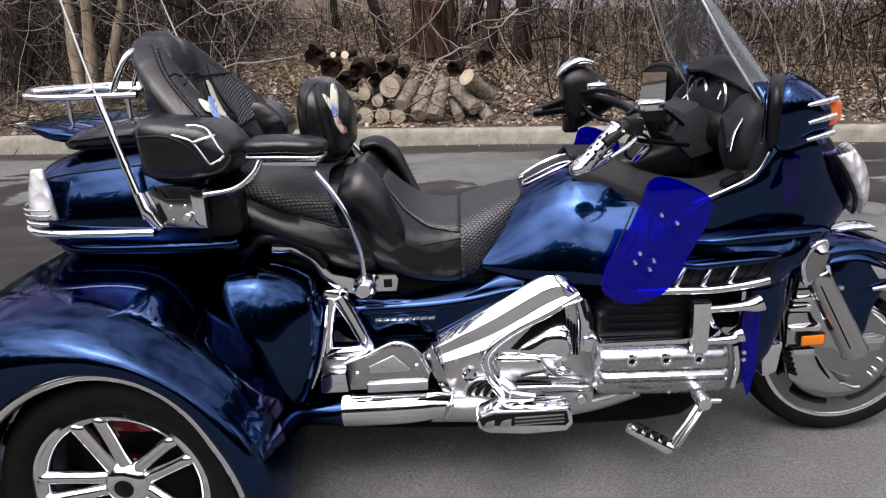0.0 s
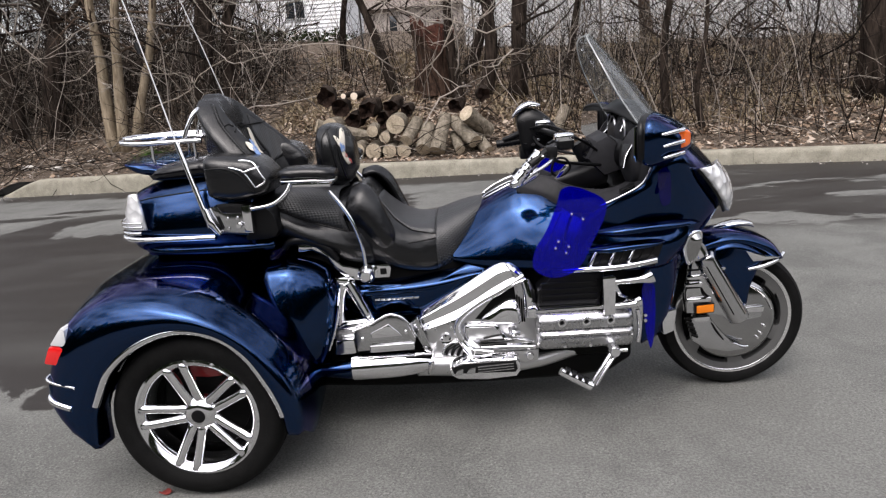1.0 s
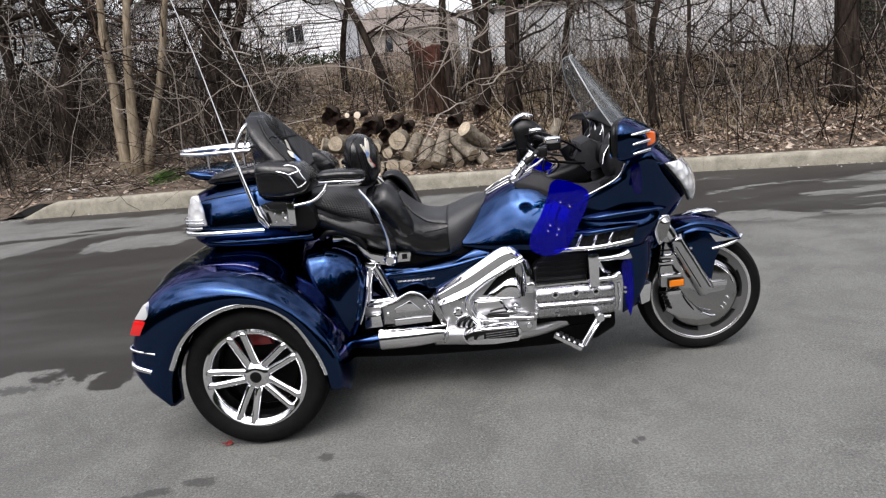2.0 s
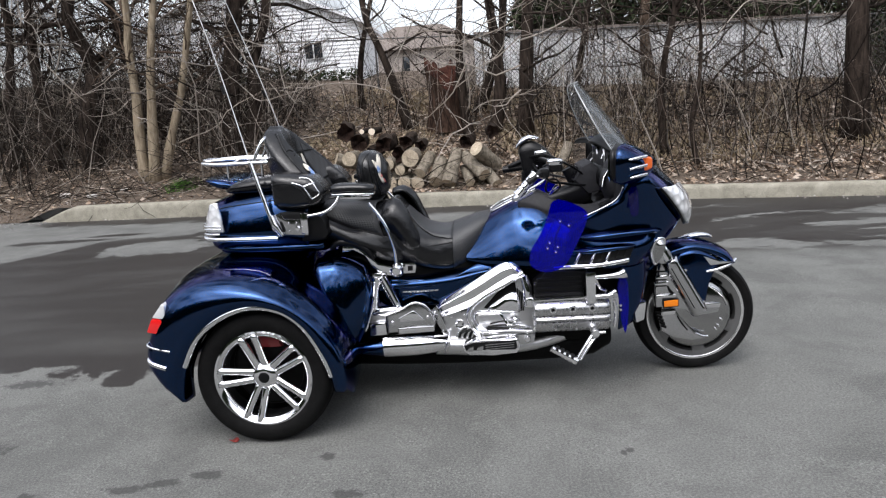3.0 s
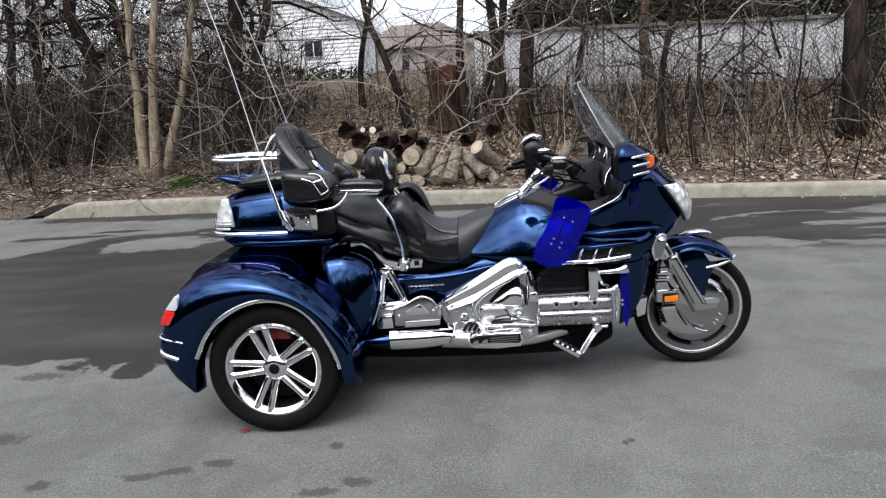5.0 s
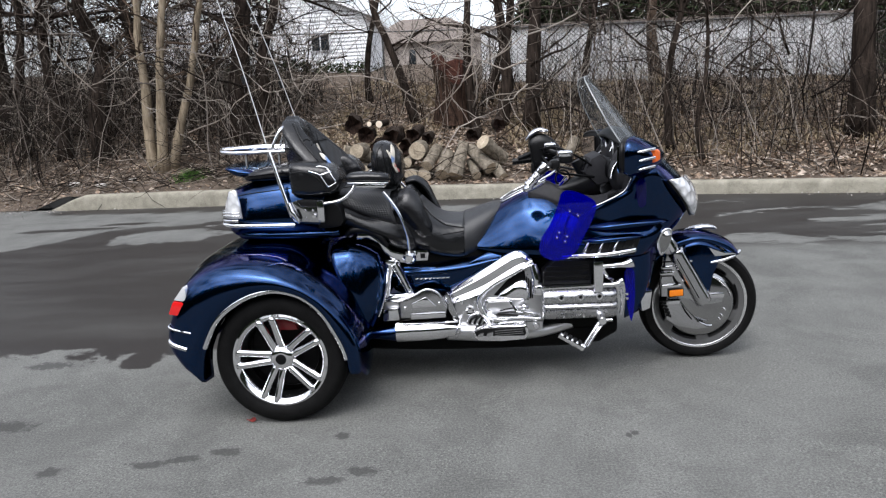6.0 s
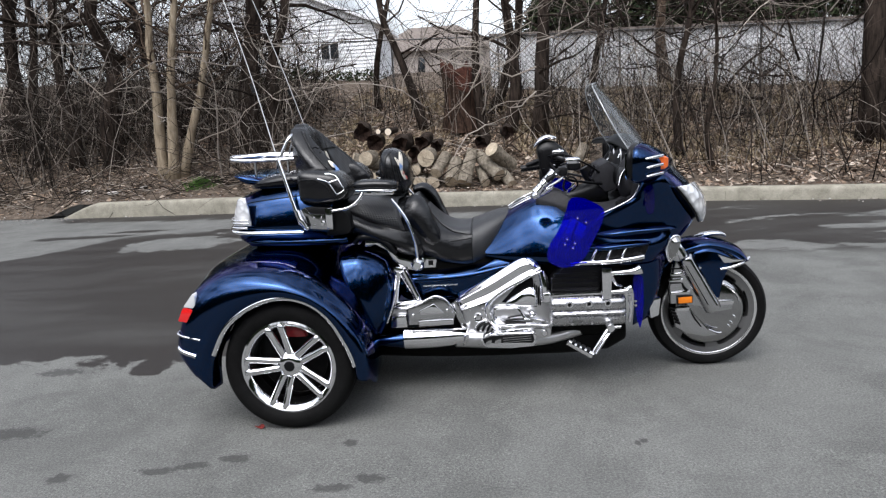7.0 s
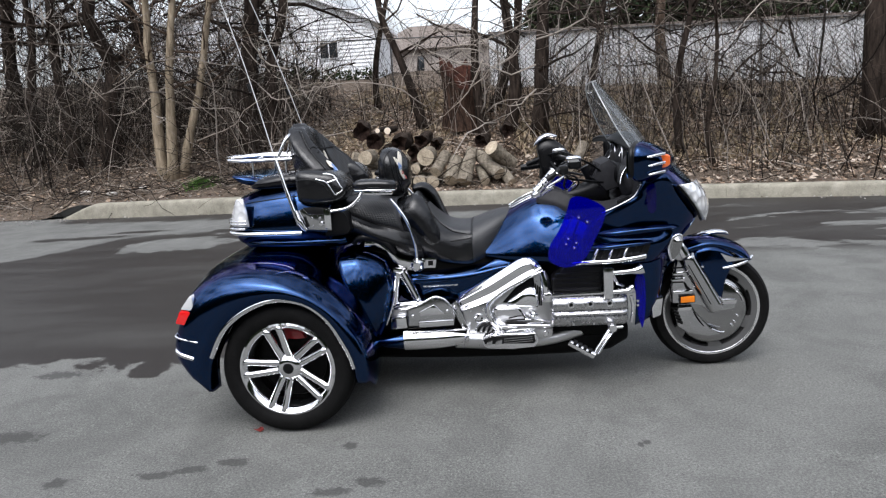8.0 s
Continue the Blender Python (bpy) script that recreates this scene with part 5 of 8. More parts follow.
def trunk():
    tk = hull("trunk", [ring(-0.315, 0.875, 0.20, 0.085, 4.5), ring(-0.30, 0.872, 0.27, 0.11, 4.2), ring(-0.25, 0.875, 0.322, 0.128, 3.8), ring(-0.17, 0.884, 0.345, 0.142, 3.5), ring(-0.02, 0.892, 0.355, 0.158, 3.4), ring(0.08, 0.89, 0.352, 0.16, 3.4), ring(0.16, 0.865, 0.338, 0.132, 3.6)], PAINT, trike, 72, 30, "glossy blue luggage trunk")
    for v in tk.data.vertices:
        v.co.y *= 1 - 0.14 * max(0.0, v.co.z - 0.83) / 0.22
    hull("trunk_base", [ring(-0.285, 0.782, 0.24, 0.03, 3), ring(-0.2, 0.775, 0.325, 0.036, 3), ring(0.05, 0.768, 0.335, 0.038, 3), ring(0.22, 0.765, 0.31, 0.035, 3)], PAINT, tk, 48, 14)
    for s in (1, -1):
        seam_on("lid_seam", tk, [(-0.27, s * -0.9, 0.952), (-0.2, s * -0.9, 0.966), (-0.1, s * -0.9, 0.976), (0.06, s * -0.9, 0.988)], (0, s, 0), 0.0025, PLASTIC, tk)
        lamp = skin("trunk_lamp", [[(-0.208, s * -0.353, 0.862), (-0.214, s * -0.353, 0.93), (-0.228, s * -0.347, 0.992)], [(-0.265, s * -0.342, 0.862), (-0.262, s * -0.34, 0.93), (-0.258, s * -0.332, 0.988)], [(-0.312, s * -0.285, 0.862), (-0.304, s * -0.285, 0.92), (-0.287, s * -0.28, 0.968)], [(-0.332, s * -0.16, 0.862), (-0.325, s * -0.16, 0.91), (-0.305, s * -0.16, 0.95)]], REFLECTOR, tk, 14, 20, thick=0.012, offset=1, label="clear white lamp lens on the trunk corner")
        for z in (0.876, 0.89):
            tube("lamp_rib", [(-0.212, s * -0.366, z), (-0.268, s * -0.354, z), (-0.318, s * -0.295, z), (-0.338, s * -0.17, z)], 0.003, CHROME, lamp, 6, 20)
    rim_path = [(0.035, -0.35, 0.820), (-0.10, -0.358, 0.824), (-0.21, -0.358, 0.828), (-0.29, -0.325, 0.831), (-0.335, -0.24, 0.834), (-0.35, -0.1, 0.835)]
    tube("trunk_trim", rim_path + [(-0.352, 0, 0.835)] + [(x, -y, z) for x, y, z in rim_path[::-1]], 0.0115, CHROME, tk, 10, 90, label="chrome rub strip round the trunk")
    rim_path = [(-0.222, -0.357, 0.853), (-0.275, -0.342, 0.853), (-0.322, -0.275, 0.853), (-0.34, -0.1, 0.853)]
    tube("trunk_trim", rim_path + [(-0.342, 0, 0.853)] + [(x, -y, z) for x, y, z in rim_path[::-1]], 0.006, CHROME, tk, 8, 60)
    hull("trunk_lid", [ring(-0.235, 1.035, 0.20, 0.012, 3.5), ring(-0.19, 1.04, 0.26, 0.028, 3.5), ring(-0.08, 1.048, 0.275, 0.042, 3.5), ring(0.05, 1.05, 0.27, 0.042, 3.5), ring(0.11, 1.04, 0.24, 0.03, 3.5)], GLOSS_BLACK, tk, 48, 16, "black glossy lid top under the rack")
    hull("spoiler", [[(x, y, z) for x, z in prof] for y, prof in ((-0.24, ((-0.255, 1.07), (-0.20, 1.066), (-0.15, 1.05), (-0.19, 1.045), (-0.24, 1.056))), (-0.225, ((-0.305, 1.085), (-0.22, 1.078), (-0.14, 1.05), (-0.19, 1.038), (-0.25, 1.046), (-0.29, 1.068))), (-0.12, ((-0.335, 1.09), (-0.24, 1.085), (-0.14, 1.055), (-0.19, 1.04), (-0.27, 1.05), (-0.315, 1.072))), (0, ((-0.345, 1.092), (-0.25, 1.087), (-0.14, 1.057), (-0.19, 1.042), (-0.28, 1.052), (-0.325, 1.074))), (0.12, ((-0.335, 1.09), (-0.24, 1.085), (-0.14, 1.055), (-0.19, 1.04), (-0.27, 1.05), (-0.315, 1.072))), (0.225, ((-0.305, 1.085), (-0.22, 1.078), (-0.14, 1.05), (-0.19, 1.038), (-0.25, 1.046), (-0.29, 1.068))), (0.24, ((-0.255, 1.07), (-0.20, 1.066), (-0.15, 1.05), (-0.19, 1.045), (-0.24, 1.056))))], PAINT, tk, 36, 30, "blue trunk spoiler")
    tube("spoiler_lamp", [(-0.342, -0.1, 1.075), (-0.347, 0, 1.08), (-0.342, 0.1, 1.075)], 0.007, RED, tk, 8)
    # Chrome luggage rack on the lid.
    outer = [(-0.02, -0.20, 1.150), (-0.14, -0.20, 1.151), (-0.26, -0.20, 1.153), (-0.325, -0.175, 1.158), (-0.365, -0.10, 1.164), (-0.378, -0.05, 1.167), (-0.378, 0.05, 1.167), (-0.365, 0.10, 1.164), (-0.325, 0.175, 1.158), (-0.26, 0.20, 1.153), (-0.14, 0.20, 1.151), (-0.02, 0.20, 1.150)]
    rack = tube("luggage_rack", outer, 0.0085, CHROME, trike, 10, 60, label="chrome tube luggage rack above the trunk")
    for y in (-0.1, 0.0, 0.1):
        tube("rack_bar", [(-0.345, y, 1.166), (-0.2, y, 1.168), (-0.05, y, 1.16)], 0.0075, CHROME, rack, 8, 12)
    tube("rack_bar", [(-0.19, -0.205, 1.152), (-0.19, 0.0, 1.167), (-0.19, 0.205, 1.152)], 0.007, CHROME, rack, 8, 14)
    tube("rack_bar", [(-0.06, -0.20, 1.15), (-0.06, 0.0, 1.16), (-0.06, 0.20, 1.15)], 0.007, CHROME, rack, 8, 14)
    tube("rack_hoop", [(-0.09, -0.19, 1.152), (-0.062, -0.185, 1.21), (-0.038, -0.17, 1.252), (-0.034, -0.1, 1.262), (-0.034, 0.1, 1.262), (-0.038, 0.17, 1.252), (-0.062, 0.185, 1.21), (-0.09, 0.19, 1.152)], 0.008, CHROME, rack, 10, 40)
    for y in (-0.1, 0.1):
        tube("rack_bar", [(-0.075, y, 1.16), (-0.05, y, 1.22), (-0.036, y, 1.26)], 0.006, CHROME, rack, 8, 10)
        for x in (-0.22, -0.06):
            tube("rack_leg", [(x, y * 1.7, 1.15), (x, y * 1.7, 1.065)], 0.006, CHROME, rack, 8)


def bean(z, x0, hw, wrap, thick):
    """A curved bar seen from above, its ends reaching forward round the rider."""
    front, rear = [], []
    for i in range(9):
        u = -1 + i / 4
        y, x = hw * u, x0 + wrap * abs(u) ** 2.2
        front.append((x + thick * (0.9 - 0.25 * abs(u)), y * (0.93 - 0.12 * abs(u)), z))
        rear.append((x, y, z))
    return rear + front[::-1]


def seats():
    # Passenger back rest.
    b = hull("passenger_backrest", [bean(0.945, -0.01, 0.235, 0.14, 0.14), bean(1.0, -0.035, 0.27, 0.18, 0.155), bean(1.06, -0.052, 0.275, 0.17, 0.155), bean(1.12, -0.062, 0.258, 0.135, 0.15), bean(1.18, -0.068, 0.225, 0.09, 0.138), bean(1.24, -0.066, 0.178, 0.045, 0.122), bean(1.28, -0.055, 0.125, 0.016, 0.095), bean(1.298, -0.04, 0.065, 0.0, 0.06)], LEATHER, trike, 48, 28, "tall black leather passenger backrest")
    for s in (1, -1):
        aim = (-0.35, s * 0.93, -0.05)
        braid = [(x, s * -0.15, z) for x, z in [(0.024, 1.272), (0.035, 1.221), (0.053, 1.177), (0.093, 1.117), (0.132, 1.07), (0.172, 1.023), (0.196, 0.976)]]
        seam_on("quilt_seam", b, braid, aim, 0.0045, PLASTIC, b, 40)
        cords = crom(braid, 34)
        for k in range(33):
            seam_on("braid_stitch", b, [cords[k] + np.array((-0.006, 0, 0.004)), cords[k + 1] + np.array((0.007, 0, -0.001))], aim, 0.0028, LEATHER, b, 3, 0.004)
        inner = [(x, s * -0.15, z) for x, z in [(0.159, 1.237), (0.174, 1.165), (0.199, 1.112), (0.228, 1.066), (0.236, 1.031)]]
        outer = [(x, s * -0.15, z) for x, z in [(0.175, 1.225), (0.225, 1.188), (0.273, 1.153), (0.31, 1.107), (0.314, 1.067)]]
        seam_on("panel_seam", b, inner, aim, 0.003, PLASTIC, b, 30)
        p0, p1 = crom(inner, 16), crom(outer, 16)
        drape("mesh_wing", b, [[p * (1 - k) + q * k for k in np.linspace(0.03, 1, 10)] for p, q in zip(p0, p1)], aim, 0.002, WEAVE, b, "woven black mesh-cloth wing")
        seam_on("pleat", b, [(x, s * -0.15, z) for x, z in [(0.089, 1.168), (0.104, 1.194), (0.122, 1.202), (0.142, 1.189)]], aim, 0.0035, PLASTIC, b, 16)
        seam_on("pleat", b, [(x, s * -0.15, z) for x, z in [(0.052, 1.19), (0.071, 1.197), (0.088, 1.189)]], aim, 0.003, PLASTIC, b, 12)
    emblem(b, ((0, [(0.093, 1.168), (0.105, 1.157), (0.121, 1.105), (0.139, 1.059), (0.126, 1.06), (0.107, 1.105)]), (0, [(0.067, 1.134), (0.09, 1.124), (0.099, 1.101), (0.08, 1.107)]),
               (1, [(0.087, 1.124), (0.108, 1.114), (0.117, 1.083), (0.098, 1.093)]), (0, [(0.119, 1.074), (0.135, 1.073), (0.148, 1.051), (0.138, 1.035), (0.124, 1.046)]), (2, [(0.135, 1.068), (0.143, 1.062), (0.145, 1.048), (0.136, 1.052)])), 0.0, (-0.34, 0.94, 0), 0.007)
    # Speaker pods with chrome piping.
    for s in (1, -1):
        o = [(0.028, 0.985), (0.026, 1.085), (0.05, 1.106), (0.149, 1.095), (0.208, 1.08), (0.262, 1.015), (0.246, 0.968), (0.197, 0.946), (0.089, 0.942), (0.036, 0.958)]
        pod = hull("speaker_pod", [[(x, s * -0.19, z) for x, z in o], [(x, s * -0.30, z) for x, z in o], [(x * 0.97 + 0.004, s * -0.345, 1.02 + (z - 1.02) * 0.93) for x, z in o], [(x * 0.9 + 0.014, s * -0.362, 1.02 + (z - 1.02) * 0.8) for x, z in o]], LEATHER, trike, 40, 14, "black leather speaker pod with chrome piping")
        seam_on("piping", pod, [(0.126, s * -0.9, 1.063), (0.15, s * -0.9, 1.056), (0.176, s * -0.9, 1.042), (0.208, s * -0.9, 0.989)], (0, s, 0), 0.0032, CHROME, pod)
        seam_on("piping", pod, [(0.158, s * -0.9, 1.082), (0.185, s * -0.9, 1.08), (0.209, s * -0.9, 1.068), (0.232, s * -0.9, 1.03), (0.242, s * -0.9, 1.007), (0.21, s * -0.9, 0.988)], (0, s, 0), 0.0032, CHROME, pod, 40)
        seam_on("pod_seam", pod, [(0.04, s * -0.9, 1.06), (0.09, s * -0.9, 1.062), (0.126, s * -0.9, 1.055), (0.165, s * -0.9, 1.03), (0.20, s * -0.9, 0.975)], (0, s, 0), 0.003, PLASTIC, pod)
        seam_on("pocket_strap", pod, [(0.174, s * -0.9, 1.042), (0.20, s * -0.9, 1.05), (0.224, s * -0.9, 1.055)], (0, s, 0), 0.005, CHROME, pod, 8)
        slab("trunk_speaker_mount", [(0.03, 0.93), (0.20, 0.92), (0.25, 0.87), (0.24, 0.80), (0.06, 0.81)], s * -0.15, s * -0.335, PLASTIC, trike, 0.02, 24)
        # Arm rest on a swinging chrome arm.
        a = hull("armrest", [ring(0.292, 1.022, 0.05, 0.014, 3, s * -0.31), ring(0.31, 1.024, 0.062, 0.02, 3, s * -0.31), ring(0.39, 1.022, 0.064, 0.021, 3, s * -0.31), ring(0.455, 1.016, 0.06, 0.02, 3, s * -0.31), ring(0.47, 1.014, 0.045, 0.014, 3, s * -0.31)], LEATHER, trike, 28, 14, "padded black armrest on a chrome arm")
        hull("armrest_band", [ring(0.295, 0.999, 0.05, 0.006, 4, s * -0.31), ring(0.38, 0.998, 0.064, 0.006, 4, s * -0.31), ring(0.465, 0.992, 0.05, 0.006, 4, s * -0.31)], CHROME, a, 24, 8)
        slab("armrest_plate", [(0.33, 0.992), (0.462, 0.988), (0.462, 0.972), (0.33, 0.978)], s * -0.27, s * -0.36, CHROME, a, 0.004)
        tube("arm_tube", [(0.325, s * -0.345, 0.995), (0.305, s * -0.355, 0.96), (0.255, s * -0.36, 0.925), (0.17, s * -0.36, 0.912)], 0.008, CHROME, a, 10, 24)
        m = slab("antenna_mount", [(0.03, 0.925), (0.055, 0.935), (0.075, 0.905), (0.16, 0.90), (0.175, 0.828), (0.06, 0.835)], s * -0.345, s * -0.358, ALU, trike, 0.003, label="chrome bracket plate for antenna and armrest")
        slab("hinge_block", [(0.148, 0.93), (0.182, 0.93), (0.18, 0.835), (0.15, 0.835)], s * -0.345, s * -0.375, CHROME, m, 0.006)
        tube("clamp", [(0.02, s * -0.365, 0.925), (0.035, s * -0.368, 0.875), (0.06, s * -0.366, 0.833)], [0.010, 0.015, 0.009], CHROME, m, 10, 14)
        slab("clamp_slot", [(0.052, 0.90), (0.060, 0.896), (0.074, 0.85), (0.064, 0.846)], s * -0.35, s * -0.366, PLASTIC, m, 0.003)
        lathe("clamp_knob", [(0, s * -0.385), (0.009, s * -0.384), (0.011, s * -0.375), (0.008, s * -0.36)], (0.135, 0, 0.862), CHROME, m, 14)
        for x, z in ((0.09, 0.885), (0.09, 0.85), (0.125, 0.885)):
            lathe("bolt", [(0, s * -0.364), (0.005, s * -0.363), (0.006, s * -0.356)], (x, 0, z), CHROME, m, 10)
    # Rider's back rest.
    d = hull("rider_backrest", [[(x + 0.04 * (1.05 - z) - 0.0, y, z) for x, y, z in ring(xx, 1.042, hw, hh, 3.0)] for xx, hw, hh in ((0.372, 0.10, 0.085), (0.384, 0.135, 0.115), (0.415, 0.148, 0.125), (0.445, 0.142, 0.12), (0.475, 0.115, 0.10), (0.495, 0.075, 0.07))], LEATHER, trike, 36, 18, "rounded black leather rider backrest")
    emblem(d, ((0, [(0.47, 1.148), (0.483, 1.135), (0.483, 1.097), (0.476, 1.055), (0.464, 1.073), (0.463, 1.115)]), (0, [(0.442, 1.126), (0.462, 1.108), (0.464, 1.08), (0.452, 1.099)]),
               (1, [(0.463, 1.098), (0.476, 1.089), (0.479, 1.068), (0.466, 1.064)]), (0, [(0.467, 1.066), (0.478, 1.062), (0.49, 1.033), (0.496, 1.018), (0.486, 1.014), (0.471, 1.043)]), (2, [(0.478, 1.058), (0.486, 1.05), (0.484, 1.038), (0.476, 1.046)]), (2, [(0.49, 1.036), (0.499, 1.028), (0.502, 1.014), (0.493, 1.02)])), -0.10, (-0.2, 0.98, 0))
    for s in (1, -1):
        seam_on("stitching", d, [(0.405, s * -0.4, 0.94), (0.40, s * -0.4, 1.04), (0.405, s * -0.4, 1.12), (0.43, s * -0.4, 1.155)], (0, s, 0), 0.003, PLASTIC, d)
        seam_on("stitching", d, [(0.475, s * -0.4, 0.96), (0.462, s * -0.4, 1.04), (0.455, s * -0.4, 1.12), (0.452, s * -0.4, 1.15)], (0, s, 0), 0.003, PLASTIC, d)
    for s in (1, -1):
        seam_on("braid", d, [(x, s * -0.15, z) for x, z in [(0.426, 1.15), (0.434, 1.109), (0.441, 1.061), (0.449, 1.011)]], (-0.15, s * 0.98, -0.05), 0.0045, PLASTIC, d, 24)
    box("backrest_post", (0.40, -0.03, 0.86), (0.425, 0.03, 0.95), PLASTIC, d)
    # Saddle: passenger and rider part, with woven inserts.
    p = hull("passenger_seat", [ring(0.13, 0.84, 0.18, 0.075, 3.5), ring(0.2, 0.838, 0.225, 0.092, 3.5), ring(0.3, 0.83, 0.24, 0.105, 3.5), ring(0.42, 0.81, 0.248, 0.112, 3.5), ring(0.50, 0.80, 0.245, 0.11, 3.5), ring(0.56, 0.80, 0.22, 0.09, 3.5)], LEATHER, trike, 44, 22, "black leather saddle with a mesh-cloth seat cover")
    seat_line = ((0.50, 0.80, 0.235, 0.125), (0.535, 0.795, 0.245, 0.142), (0.575, 0.755, 0.247, 0.135), (0.62, 0.722, 0.246, 0.116), (0.665, 0.697, 0.242, 0.103), (0.72, 0.682, 0.235, 0.098), (0.79, 0.678, 0.22, 0.101), (0.86, 0.70, 0.195, 0.106), (0.93, 0.745, 0.155, 0.082), (0.978, 0.788, 0.11, 0.044))
    r = hull("rider_seat", [ring(x, z, w, h, 3.2 if x < 0.85 else 2.8) for x, z, w, h in seat_line], LEATHER, trike, 52, 36, "black leather rider saddle")
    drape("mesh_insert", r, [[(x, y * k, 0.9) for k in np.linspace(-1, 1, 21)] for x, y in zip(np.linspace(0.585, 0.80, 18), np.interp(np.linspace(0, 1, 18), [0, 0.3, 0.6, 1.0], [0.09, 0.15, 0.19, 0.2]))], (0, 0, -1), 0.003, WEAVE, r, "woven black mesh-cloth cover")
    hull("mesh_nose", [ring(x, z, w + 0.004, h + 0.004, 2.9) for x, z, w, h in ((0.80, 0.682, 0.217, 0.104), (0.83, 0.69, 0.206, 0.105), (0.86, 0.70, 0.195, 0.106), (0.93, 0.745, 0.155, 0.082), (0.98, 0.79, 0.11, 0.044))], WEAVE, r, 48, 22, "woven black mesh-cloth nose panel", False)
    for s in (1, -1):
        seam_on("seat_seam", r, [(0.70, s * -0.5, 0.725), (0.76, s * -0.5, 0.728), (0.80, s * -0.5, 0.732)], (0, s, 0), 0.003, PLASTIC, r)
        seam_on("seat_seam", r, [(0.80, s * -0.19, 0.9), (0.80, s * -0.1, 0.9), (0.80, 0, 0.9)], (0, 0, -1), 0.0035, PLASTIC, r)
        skin("seat_bolster", [[(0.50, s * -0.13, 0.925), (0.545, s * -0.14, 0.935), (0.585, s * -0.155, 0.895), (0.615, s * -0.175, 0.83), (0.642, s * -0.185, 0.77), (0.675, s * -0.17, 0.715)],
                              [(0.50, s * -0.18, 0.94), (0.55, s * -0.19, 0.95), (0.594, s * -0.20, 0.915), (0.626, s * -0.212, 0.842), (0.654, s * -0.217, 0.772), (0.678, s * -0.19, 0.71)],
                              [(0.495, s * -0.232, 0.915), (0.545, s * -0.246, 0.915), (0.592, s * -0.252, 0.87), (0.622, s * -0.255, 0.80), (0.645, s * -0.249, 0.748), (0.664, s * -0.21, 0.69)],
                              [(0.48, s * -0.255, 0.86), (0.53, s * -0.264, 0.85), (0.575, s * -0.266, 0.80), (0.602, s * -0.262, 0.752), (0.622, s * -0.246, 0.715), (0.64, s * -0.215, 0.68)],
                              [(0.47, s * -0.225, 0.79), (0.52, s * -0.228, 0.775), (0.555, s * -0.228, 0.73), (0.58, s * -0.226, 0.70), (0.60, s * -0.22, 0.68), (0.61, s * -0.205, 0.665)]], LEATHER, r, 26, 26, thick=0.02, label="padded leather bolster")
        skin("seat_skirt", [[(0.15, s * -0.235, 0.90), (0.235, s * -0.25, 0.884), (0.343, s * -0.26, 0.838), (0.42, s * -0.262, 0.812), (0.50, s * -0.255, 0.787), (0.57, s * -0.225, 0.765)],
                            [(0.15, s * -0.255, 0.878), (0.24, s * -0.279, 0.862), (0.345, s * -0.288, 0.814), (0.425, s * -0.276, 0.785), (0.50, s * -0.262, 0.755), (0.57, s * -0.235, 0.735)],
                            [(0.15, s * -0.262, 0.848), (0.25, s * -0.289, 0.828), (0.345, s * -0.296, 0.784), (0.42, s * -0.287, 0.752), (0.50, s * -0.268, 0.722), (0.57, s * -0.24, 0.705)],
                            [(0.15, s * -0.25, 0.815), (0.26, s * -0.274, 0.792), (0.35, s * -0.279, 0.756), (0.42, s * -0.27, 0.722), (0.495, s * -0.258, 0.692), (0.57, s * -0.235, 0.675)],
                            [(0.16, s * -0.22, 0.79), (0.27, s * -0.24, 0.768), (0.36, s * -0.25, 0.735), (0.42, s * -0.246, 0.70), (0.49, s * -0.24, 0.67), (0.57, s * -0.22, 0.65)]], LEATHER, p, 30, 26, thick=0.012, label="glossy folded leather skirt")
        seam_on("skirt_piping", p, [(0.17, s * -0.5, 0.897), (0.235, s * -0.5, 0.884), (0.343, s * -0.5, 0.837), (0.42, s * -0.5, 0.812), (0.49, s * -0.5, 0.79)], (0, s, 0), 0.004, PLASTIC, p, 30, 0.012)
        skin("side_mesh", [[(0.17, s * -0.236, 0.903), (0.235, s * -0.25, 0.883), (0.343, s * -0.259, 0.835), (0.492, s * -0.262, 0.787)], [(0.17, s * -0.226, 0.92), (0.26, s * -0.246, 0.908), (0.36, s * -0.258, 0.88), (0.47, s * -0.26, 0.866)], [(0.17, s * -0.18, 0.936), (0.26, s * -0.18, 0.946), (0.36, s * -0.19, 0.942), (0.46, s * -0.19, 0.93)], [(0.17, s * -0.02, 0.938), (0.26, s * -0.02, 0.948), (0.36, s * -0.02, 0.944), (0.47, s * -0.02, 0.93)]], WEAVE, p, 16, 14, thick=0.004, offset=1, label="woven black mesh-cloth panel")
        tube("armrest_stay", [(0.44, s * -0.285, 0.945), (0.475, s * -0.292, 0.90), (0.512, s * -0.298, 0.835), (0.54, s * -0.30, 0.74), (0.545, s * -0.30, 0.66)], 0.007, CHROME, trike, 10, 26, label="bent chrome stay rod")
        kn = lathe("stay_knuckle", [(0, s * -0.034), (0.018, s * -0.032), (0.03, s * -0.018), (0.033, 0.0), (0.03, s * 0.03), (0, s * 0.035)], (0.545, s * -0.30, 0.635), CHROME, trike, 14, axis="y", label="chrome octagonal knuckle")
        slab("knuckle_slot_plate", [(0.56, 0.66), (0.625, 0.66), (0.632, 0.645), (0.625, 0.612), (0.56, 0.612)], s * -0.265, s * -0.275, CHROME, kn, 0.003)
        slab("slot", [(0.592, 0.648), (0.615, 0.648), (0.615, 0.624), (0.592, 0.624)], s * -0.27, s * -0.278, PLASTIC, kn, 0.002)
